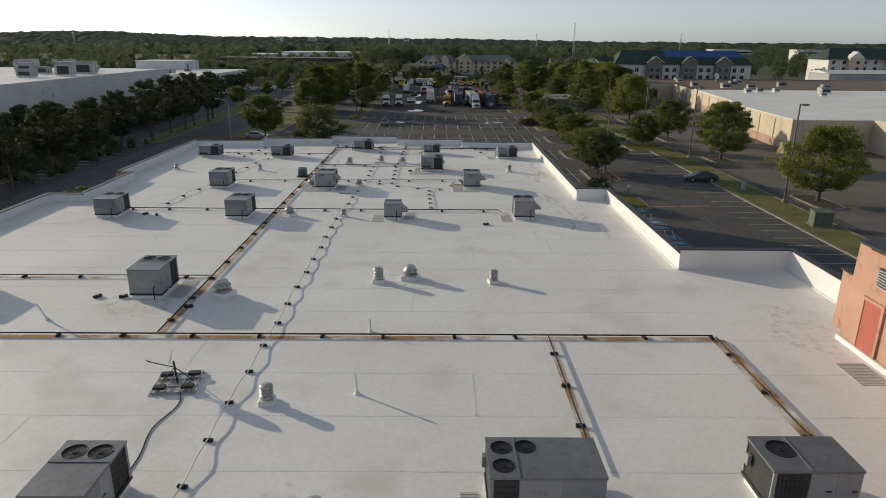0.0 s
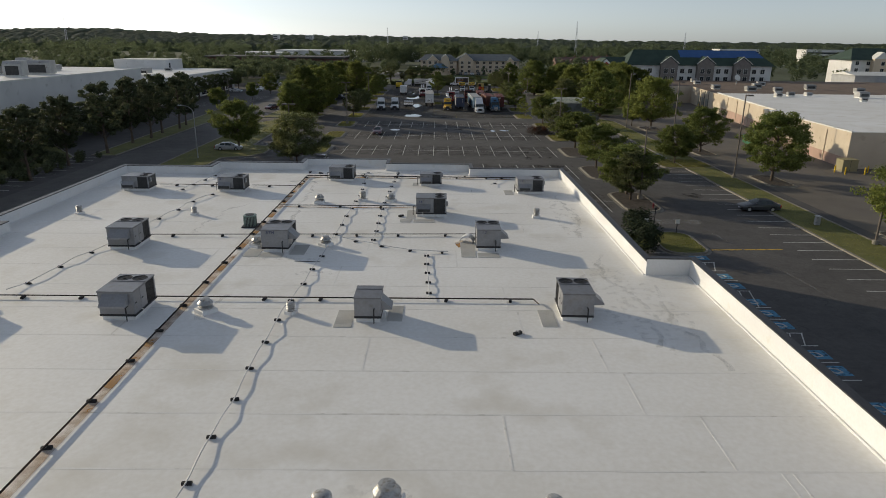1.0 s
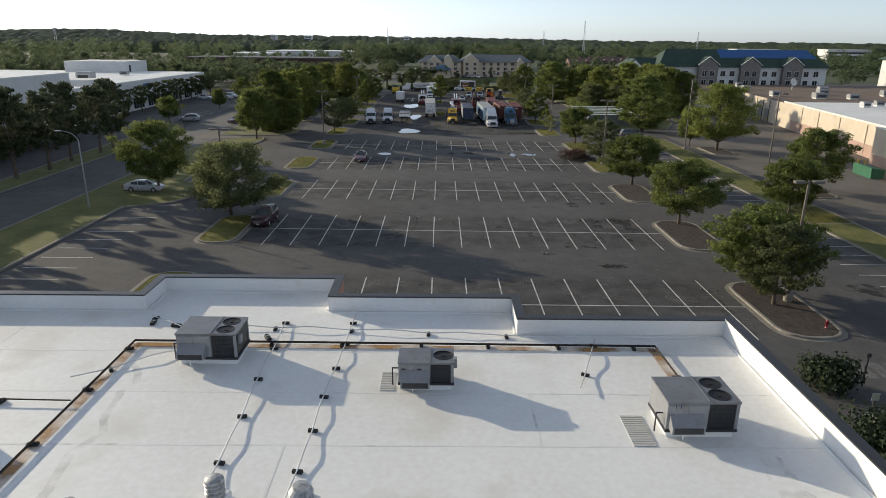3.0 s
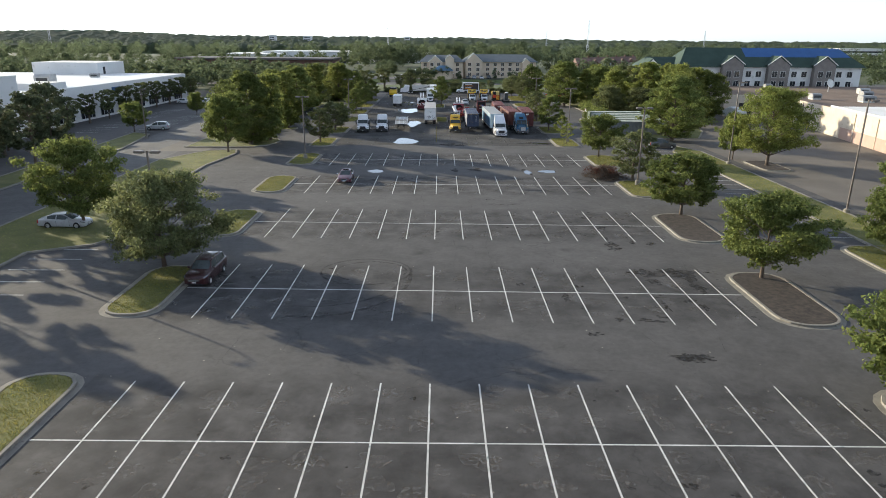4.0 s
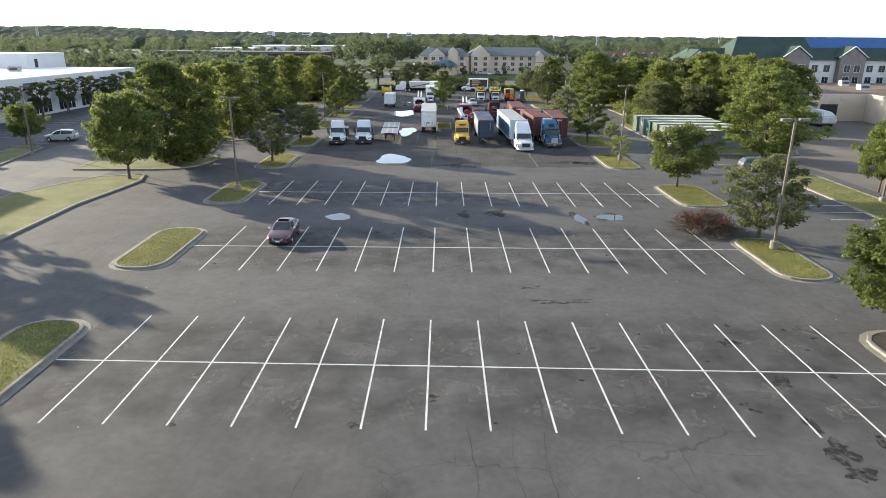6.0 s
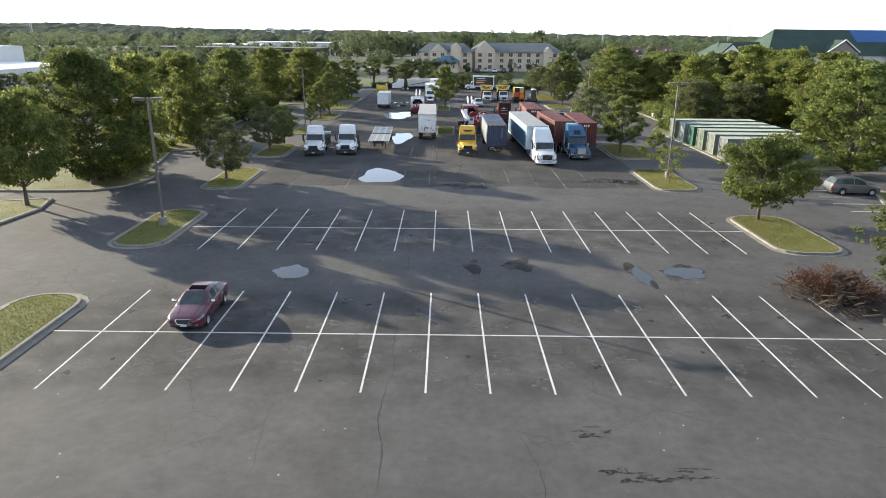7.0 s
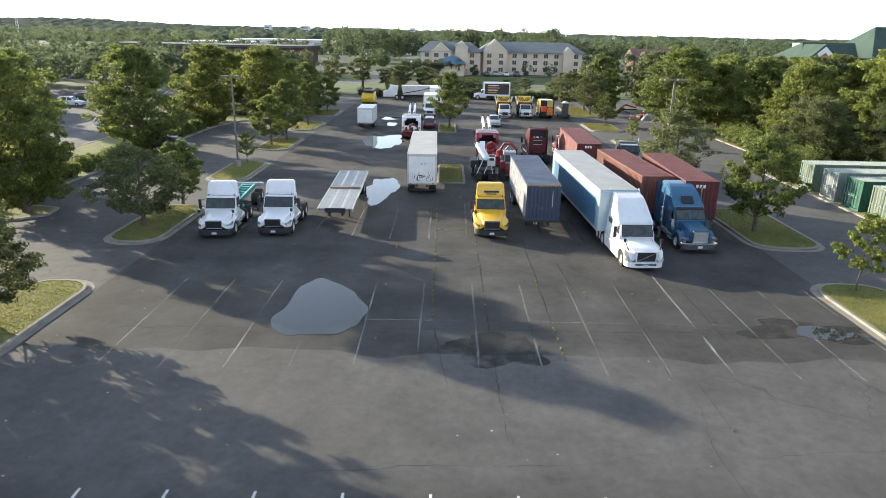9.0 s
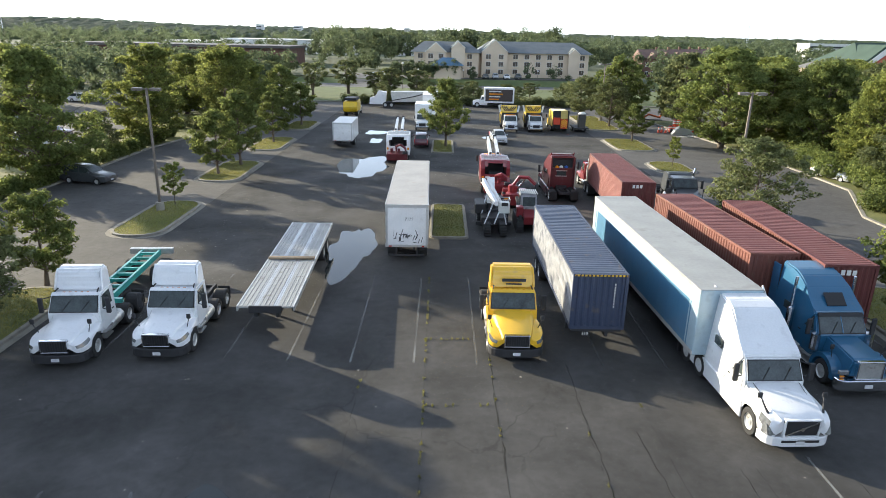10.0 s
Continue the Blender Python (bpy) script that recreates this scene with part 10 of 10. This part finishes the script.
part("ram", rod(B(), (0.0, 1.6, 1.4), (0.7, 1.25, 2.4), 0.06, n=8), M_CHROME, arm)
part("hook", rod(B(), (1.5, 0.8, 2.05), (1.52, 0.8, 1.5), 0.07, n=8), M_DARK, arm)
for x in (-0.8, 0.6):
    part("tool_box", box(B(), x - 0.3, x + 0.3, 2.3, 3.0, 0.8, 1.25, 0.04), M_TRED, tr)
wheels(tr, BIG, (1.3, 2.4), 1.0)
wrecker(pose(-6.3, 255.2, 0, 0, 0, 1), "white wrecker with maroon tail and folded boom", M_WHITE, M_TMAROON)

# tracked machine and small boom lift between the trucks
def tracks(t, x, y0, y1, w=0.4, h=0.75):
    p = part("track", slab(B(), [(y0 + 0.3, 0.0), (y0, 0.3), (y0 + 0.1, h - 0.1), (y0 + 0.4, h), (y1 - 0.4, h), (y1 - 0.1, h - 0.1), (y1, 0.3), (y1 - 0.3, 0.0)], x - w / 2, x + w / 2), M_BLACK, t, "black crawler track")
    n = int((y1 - y0) / 0.22)
    for k in range(n):
        part("track_shoe", box(B(), x - w / 2 - 0.02, x + w / 2 + 0.02, y0 + 0.25 + 0.21 * k, y0 + 0.36 + 0.21 * k, h, h + 0.05), M_DARK, p)
    for z in (0.12, 0.3, 0.48):
        part("track_shoe", box(B(), x - w / 2 - 0.02, x + w / 2 + 0.02, y0 - 0.04, y0 + 0.06, z, z + 0.1), M_DARK, p)


t = thing("boom_lift", "white and black boom lift with folded arms", "boom lift", pose(2.45, 228.6, 0), "machines")
tracks(t, -0.56, 0.0, 2.4, 0.44, 0.85)
tracks(t, 0.56, 0.0, 2.4, 0.44, 0.85)
part("base", box(B(), -0.95, 0.95, 1.2, 5.0, 0.6, 1.1, 0.04), M_DARK, t)
part("turntable", lathe(B(), [(0.6, 1.1), (0.6, 1.25), (0.45, 1.3), (0.42, 1.7)], 16, (-0.2, 3.4, 0)), M_DARK, t)
part("engine_cover", box(B(), -1.35, -0.5, 2.6, 4.6, 1.0, 1.75, 0.08), M_DARK, t, "dark engine cover")
part("counterweight", box(B(), -0.6, 0.9, 4.2, 5.0, 1.1, 1.9, 0.1), M_DARK, t)
for k, (x, dz) in enumerate(((-0.5, 0.0), (0.08, -0.12))):
    a = part("arm", slab(B(), [(0.9, 2.2 + dz), (0.9, 2.5 + dz), (3.9, 3.55 + dz), (4.3, 3.5 + dz), (4.2, 3.2 + dz)], x - 0.13, x + 0.13, bev=0.02), M_WHITE, t, "white folded arm", pose(0.75 - 0.2 * k, 0.1, -0.1, 0, 0, 15))
    part("arm_pin", rod(B(), (x - 0.2, 4.0, 3.4 + dz), (x + 0.2, 4.0, 3.4 + dz), 0.16, n=10), M_DARK, a)
    part("arm_ram", rod(B(), (x, 1.6, 2.05 + dz), (x, 3.5, 2.9 + dz), 0.06, n=8), M_CHROME, a)
part("riser", slab(B(), [(3.2, 1.3), (3.1, 2.0), (4.0, 3.5), (4.3, 3.4), (3.9, 1.3)], -0.45, 0.1, bev=0.03), M_WHITE, t, "white riser link")
bk = part("basket", box(B(), 0.25, 1.0, 0.75, 1.55, 1.55, 2.3, 0.05), M_TRIM, t, "white basket")
part("basket_rail", path_tube(B(), [(0.25, 0.75, 2.55), (1.0, 0.75, 2.55), (1.0, 1.55, 2.55), (0.25, 1.55, 2.55), (0.25, 0.75, 2.55)], 0.025), M_GALV, bk)
for x, y in ((0.27, 0.77), (0.98, 0.77), (0.98, 1.53), (0.27, 1.53)):
    part("rail_post", rod(B(), (x, y, 2.25), (x, y, 2.55), 0.02, n=6), M_GALV, bk)
part("control_panel", box(B(), 0.4, 0.85, 0.7, 0.76, 2.1, 2.35, 0.02), M_DARK, bk)
for a, b in (((-0.8, 0.3, 0.9), (-0.1, 1.4, 2.2)), ((0.75, 0.2, 0.9), (0.6, 0.9, 1.6)), ((-0.1, 0.3, 0.9), (0.3, 0.9, 1.7)), ((-0.9, 2.4, 1.0), (-0.4, 3.6, 2.6))):
    part("strut", rod(B(), a, b, 0.045, n=8), M_GALV, t)
for s in (-1, 1):
    part("outrigger", box(B(), *sorted((s * 0.9, s * 1.3)), 1.9, 2.2, 0.35, 0.6, 0.03), M_DARK, t)
wheels(t, BIG, (3.5,), 1.02)
t = thing("skid_loader", "grey and red tracked loader with slatted cab roof", "loader", pose(5.0, 229.6, 0), "machines")
tracks(t, -0.7, 0.0, 3.4, 0.46, 1.0)
tracks(t, 0.7, 0.0, 3.4, 0.46, 1.0)
part("body", slab(B(), [(0.3, 0.6), (0.25, 1.2), (1.2, 1.5), (3.3, 1.6), (3.3, 0.6)], -0.46, 0.46, bev=0.05), M_TRED, t)
cab = part("cab", slab(B(), [(1.3, 1.4), (1.4, 2.55), (2.75, 2.6), (2.8, 1.4)], -0.62, 0.62, 0.05, 1.8, 0.05), M_CSIDE, t, "grey steel cab")
rw = part("rear_window", slab(B(), [(1.29, 1.75), (1.36, 2.4), (1.34, 2.4), (1.27, 1.75)], -0.45, 0.45), M_WSHIELD, cab)
for s in (-1, 1):
    part("side_window", box(B(), *sorted((s * 0.6, s * 0.64)), 1.6, 2.5, 1.75, 2.4), M_WSHIELD, cab)
    part("lift_arm", slab(B(), [(0.0, 1.0), (0.0, 1.3), (2.9, 2.1), (3.2, 1.85)], s * 0.72 - 0.09, s * 0.72 + 0.09), M_DARK, t)
    part("ram", rod(B(), (s * 0.72, 0.6, 0.9), (s * 0.72, 2.2, 1.7), 0.05, n=8), M_CHROME, t)
for k in range(9):
    part("roof_slat", box(B(), -0.62 + 0.148 * k, -0.56 + 0.148 * k, 1.35, 2.8, 2.62, 2.68), M_GALV, cab)
part("arm_joint", box(B(), -1.0, -0.5, 0.2, 0.8, 1.2, 1.95, 0.06), M_TRED, t, "red arm joint")
part("exhaust_pipe", rod(B(), (-0.5, 2.95, 1.6), (-0.5, 2.95, 2.4), 0.06, n=8), M_GALV, t)

# ---- small things in the lots ----
tf = thing("transformer_box", "green steel transformer cabinet on the grass strip", "transformer", pose(42.4, 71.2, 0.1, 0, 0, -8))
part("cabinet", box(B(), -1.0, 1.0, -0.75, 0.75, 0.1, 1.65, 0.04), plain("utility_green", (0.10, 0.13, 0.10), 0.6), tf)
part("pad", box(B(), -1.15, 1.15, -0.9, 0.9, -0.1, 0.12), M_KERB, tf)
part("lid", slab(B(), [(-0.78, 0), (0.78, 0.0), (0.78, 0.12), (-0.78, 0.04)], -1.03, 1.03), plain("utility_green_lid", (0.12, 0.15, 0.12), 0.6), tf, "", pose(0, 0, 1.65))
part("door_seam", box(B(), -0.015, 0.015, -0.765, -0.75, 0.2, 1.6), M_DARK, tf)
pb = thing("pedestal_box", "small grey utility pedestal on the grass", "utility box", pose(41.9, 89.4, 0.1))
part("cabinet", box(B(), -0.25, 0.25, -0.25, 0.25, 0, 1.0, 0.04), M_CSIDE, pb)
part("cap", box(B(), -0.28, 0.28, -0.28, 0.28, 1.0, 1.06, 0.02), M_GALV, pb)


def sign_post(x, y, h, plate, label, c):
    s = thing("sign_post", label, "sign", pose(x, y, 0.05))
    part("post", box(B(), -0.04, 0.04, -0.04, 0.04, 0, h), M_DARK, s)
    part("plate", box(B(), -plate / 2, plate / 2, -0.06, -0.045, h - plate, h), c, s)


sign_post(23.2, 88.6, 2.1, 0.25, "dark sign post beside the island", M_DARK)
sign_post(24.6, 85.5, 1.6, 0.45, "small white parking sign on a post", M_TRIM)
sign_post(20.9, 84.4, 2.0, 0.4, "small parking sign on a dark post", M_GALV)
hy = thing("fire_hydrant", "small red fire hydrant in the mulch", "hydrant", pose(25.6, 96.4, 0.12))
part("barrel", lathe(B(), [(0.14, 0), (0.12, 0.05), (0.1, 0.08), (0.1, 0.45), (0.13, 0.47), (0.12, 0.55), (0.05, 0.63)], 12), M_TRED, hy, smooth=True)
part("nozzle", rod(B(), (-0.18, 0, 0.35), (0.18, 0, 0.35), 0.05), M_TRED, hy)

# traffic barrels and cones
for k in range(22):
    x, y = 33.6 + 0.66 * (k % 7) + rng.uniform(-0.15, 0.15), 284.9 + 0.7 * (k // 7 % 2) + rng.uniform(-0.2, 0.2)
    lie, z = (rng.uniform(70, 100), 0.36) if k % 3 == 0 and k < 14 else (0, 0.0)
    if k >= 14:
        x, y, z, lie = 34.2 + 0.55 * (k - 14), 285.4, 0.95, rng.uniform(-12, 12)
    b = thing("traffic_barrel", "orange and white traffic barrel in a heap", "traffic barrel", pose(x, y, z, lie, 0, rng.uniform(0, 360)), "traffic barrels")
    part("drum", lathe(B(), [(0.28, 0.08), (0.26, 0.5), (0.23, 1.0), (0.1, 1.05)], 10), plain("barrel_orange", (0.62, 0.085, 0.035), 0.5) if k == 0 else bpy.data.materials["barrel_orange"], b)
    part("foot", lathe(B(), [(0.36, 0.0), (0.36, 0.08), (0.28, 0.09)], 10), M_BLACK, b)
    part("band", lathe(B(), [(0.268, 0.42), (0.272, 0.5), (0.258, 0.6)], 10), M_TRIM, b)
    part("band", lathe(B(), [(0.255, 0.74), (0.25, 0.8), (0.24, 0.9)], 10), M_TRIM, b)
sp = thing("barricade_stack", "stack of white barricade panels in front of barrels", "barricades", pose(34.9, 283.6, 0))
for k in range(14):
    part("panel", box(B(), -1.7 + 0.07 * k + rng.uniform(-0.1, 0.1), 1.7 - 0.08 * k, -0.5, 0.45, 0.085 * k, 0.085 * k + 0.05), M_TRIM, sp)
for k in range(9):
    solo("barricade_rail", box(B(), -0.08, 0.08, -1.1, 1.1, 0.012, 0.05), M_TRIM, "white barricade rail lying on asphalt", "barricade", pose(34.0 + 0.42 * k, 281.2 + 0.12 * (k % 3), 0, 0, 0, -62 + 5 * (k % 4)), "barricade rails")
for x, y in ((31.7, 284.9), (32.3, 285.3), (32.7, 284.6)):
    c = thing("traffic_cone", "orange traffic cone with a white band", "traffic cone", pose(x, y, 0), "traffic cones")
    part("cone", lathe(B(), [(0.2, 0.04), (0.05, 0.9), (0.02, 0.91)], 12), bpy.data.materials["barrel_orange"], c)
    part("foot", box(B(), -0.24, 0.24, -0.24, 0.24, 0.0, 0.045), M_BLACK, c)
    part("band", lathe(B(), [(0.13, 0.5), (0.092, 0.72)], 12), M_TRIM, c)
at = thing("auger_machine", "orange drilling attachment stored on the lawn edge", "machine", pose(35.2, 300.5, 0))
part("frame", path_tube(B(), [(-1.6, 0, 0.3), (-0.4, 0, 1.1), (1.6, 0, 0.6), (2.2, 0.3, 1.5)], 0.16), plain("machine_orange", (0.6, 0.12, 0.03), 0.5), at)
part("skid", box(B(), -1.8, 1.9, -0.6, 0.6, 0.02, 0.3), M_DARK, at)
wb = thing("wrapped_boat", "boat shrink-wrapped in white plastic by the dock", "boat", pose(72.5, 235, 0) @ Matrix.Scale(1.3, 4))
part("hull", slab(B(), [(0, 0.7), (0.5, 0.4), (5.2, 0.4), (6.4, 1.3), (6.0, 1.5), (4.4, 2.3), (1.0, 2.2), (0, 1.6)], -1.2, 1.2, 0.5, 1.3, 0.15), M_TRIM, wb, "white plastic wrap")
part("cradle", box(B(), -0.9, 0.9, 0.6, 5, 0.0, 0.42), M_DARK, wb)
db2 = thing("dumpster", "green steel dumpster by the store", "dumpster", pose(64.2, 151.6, 0, 0, 0, 85))
part("bin", slab(B(), [(0, 0.0), (-0.1, 1.3), (1.9, 1.6), (1.8, 0.0)], -2.6, 2.6, bev=0.03), plain("dumpster_green", (0.02, 0.12, 0.06), 0.6), db2)
for k in range(6):
    part("rib", box(B(), -2.4 + 0.92 * k, -2.3 + 0.92 * k, -0.13, -0.02, 0.3, 1.3), bpy.data.materials["dumpster_green"], db2)
for x, y in ((68.0, 160.4), (68.0, 158.6), (82.2, 221.4), (82.9, 226.2), (83.6, 231.2)):
    bl = solo("bollard", lathe(B(), [(0.11, 0), (0.11, 1.0), (0.06, 1.07)], 10), M_CHEV, "yellow steel bollard at the dock", "bollard", pose(x - 0.8, y, 0), "bollards")
tc = thing("utility_cabinet", "tan steel utility cabinet with bollards beside it", "utility cabinet", pose(65.2, 122.6, 0, 0, 0, 4))
part("cabinet", box(B(), -1.3, 1.3, -0.9, 0.9, 0.12, 1.95, 0.04), plain("cabinet_tan", (0.30, 0.26, 0.14), 0.6, dirt=(0.18, 0.15, 0.08)), tc)
part("lid", slab(B(), [(-0.98, 0.0), (0.98, 0.0), (0.98, 0.1), (-0.98, 0.04)], -1.36, 1.36), bpy.data.materials["cabinet_tan"], tc, "", pose(0, 0, 1.95))
part("pad", box(B(), -1.5, 1.5, -1.1, 1.1, -0.1, 0.12), M_KERB, tc)
part("door_seam", box(B(), -0.015, 0.015, -0.915, -0.9, 0.2, 1.9), M_DARK, tc)
for x, y in ((62.8, 121.6), (63.4, 119.8), (66.6, 119.9), (68.0, 121.4)):
    solo("bollard", lathe(B(), [(0.11, 0), (0.11, 1.1), (0.06, 1.17)], 10), M_CHEV, "yellow steel bollard by the utility cabinet", "bollard", pose(x, y, 0), "bollards")
# leaf litter and debris on the asphalt
bm = B()
rd = random.Random(12)
for _ in range(500):
    x, y = rd.uniform(-22, 24), rd.uniform(92, 300)
    a, s = rd.uniform(0, 6.28), rd.uniform(0.02, 0.07)
    bm.faces.new([bm.verts.new((x + s * math.cos(a + k * 2.1), y + s * math.sin(a + k * 2.1), 0.012 + 0.01 * (k == 1))) for k in range(3)])
solo("litter", bm, plain("litter_pale", (0.4, 0.37, 0.3), 0.8), "scattered leaves and paper scraps on asphalt", "litter", kind="stuff")

# weed-grown joints in the truck yard
M_JOINT = plain("dark_crack_fill", (0.015, 0.014, 0.012), 0.95)
def weed_joint(x0, y0, x1, y1, seed, weeds=0.5):
    r = random.Random(seed)
    n = max(4, int(math.dist((x0, y0), (x1, y1)) / 0.25))
    pts = [(x0 + (x1 - x0) * k / n + 0.05 * noise.noise(Vector((k * 0.35, seed, 0))), y0 + (y1 - y0) * k / n + 0.05 * noise.noise(Vector((seed, k * 0.35, 5)))) for k in range(n + 1)]
    bm, gv = B(), []
    for p, q in zip(pts, pts[1:]):
        w = 0.004 + 0.008 * r.random()
        if r.random() < 0.25:
            continue
        d = Vector((q[0] - p[0], q[1] - p[1])).normalized()
        s = Vector((d.y, -d.x)) * w
        bm.faces.new([bm.verts.new((a, b, 0.0135)) for a, b in ((p[0] - s.x, p[1] - s.y), (p[0] + s.x, p[1] + s.y), (q[0] + s.x, q[1] + s.y), (q[0] - s.x, q[1] - s.y))])
        if r.random() < weeds:
            for _ in range(10):
                a, h = r.uniform(0, 6.28), r.uniform(0.03, 0.12)
                c = (p[0] + r.uniform(-0.05, 0.05), p[1] + r.uniform(-0.1, 0.1))
                gv += [(c[0] - 0.02 * math.cos(a), c[1] - 0.02 * math.sin(a), 0.01), (c[0] + 0.02 * math.cos(a), c[1] + 0.02 * math.sin(a), 0.01), (c[0] + 0.04 * math.sin(a), c[1] + 0.04 * math.cos(a), h)]
    t = thing("weedy_joint", "cracked asphalt joint with dry weeds", "crack", group="asphalt cracks", kind="structure")
    part("crack", bm, M_JOINT, t)
    if gv:
        me = bpy.data.meshes.new("weeds")
        me.from_pydata(gv, [], [(i, i + 1, i + 2) for i in range(0, len(gv), 3)])
        me.materials.append(M_BLADE)
        tagged(part("weeds", me, None, t), kind="stuff")


for i, a in enumerate(((-1.95, 196, -2.05, 222, 0.6), (-1.9, 206.5, 0.75, 206.6, 0.8), (-2.05, 212.2, 0.2, 212.3, 0.8), (0.85, 196, 0.8, 216, 0.1), (4.1, 192, 4.0, 207, 0.15), (6.6, 196, 6.4, 209, 0.1), (-4.7, 199, -4.6, 209, 0.05), (1.1, 160, 1.4, 171, 0.0), (1.0, 186, 0.9, 196, 0.0), (9.4, 186, 9.2, 203, 0.05), (-9, 164, -9.5, 171, 0.0), (14.5, 104, 12.0, 113, 0.0), (16.8, 130, 17.5, 148, 0.0))):
    weed_joint(*a[:4], i + 1, a[4])
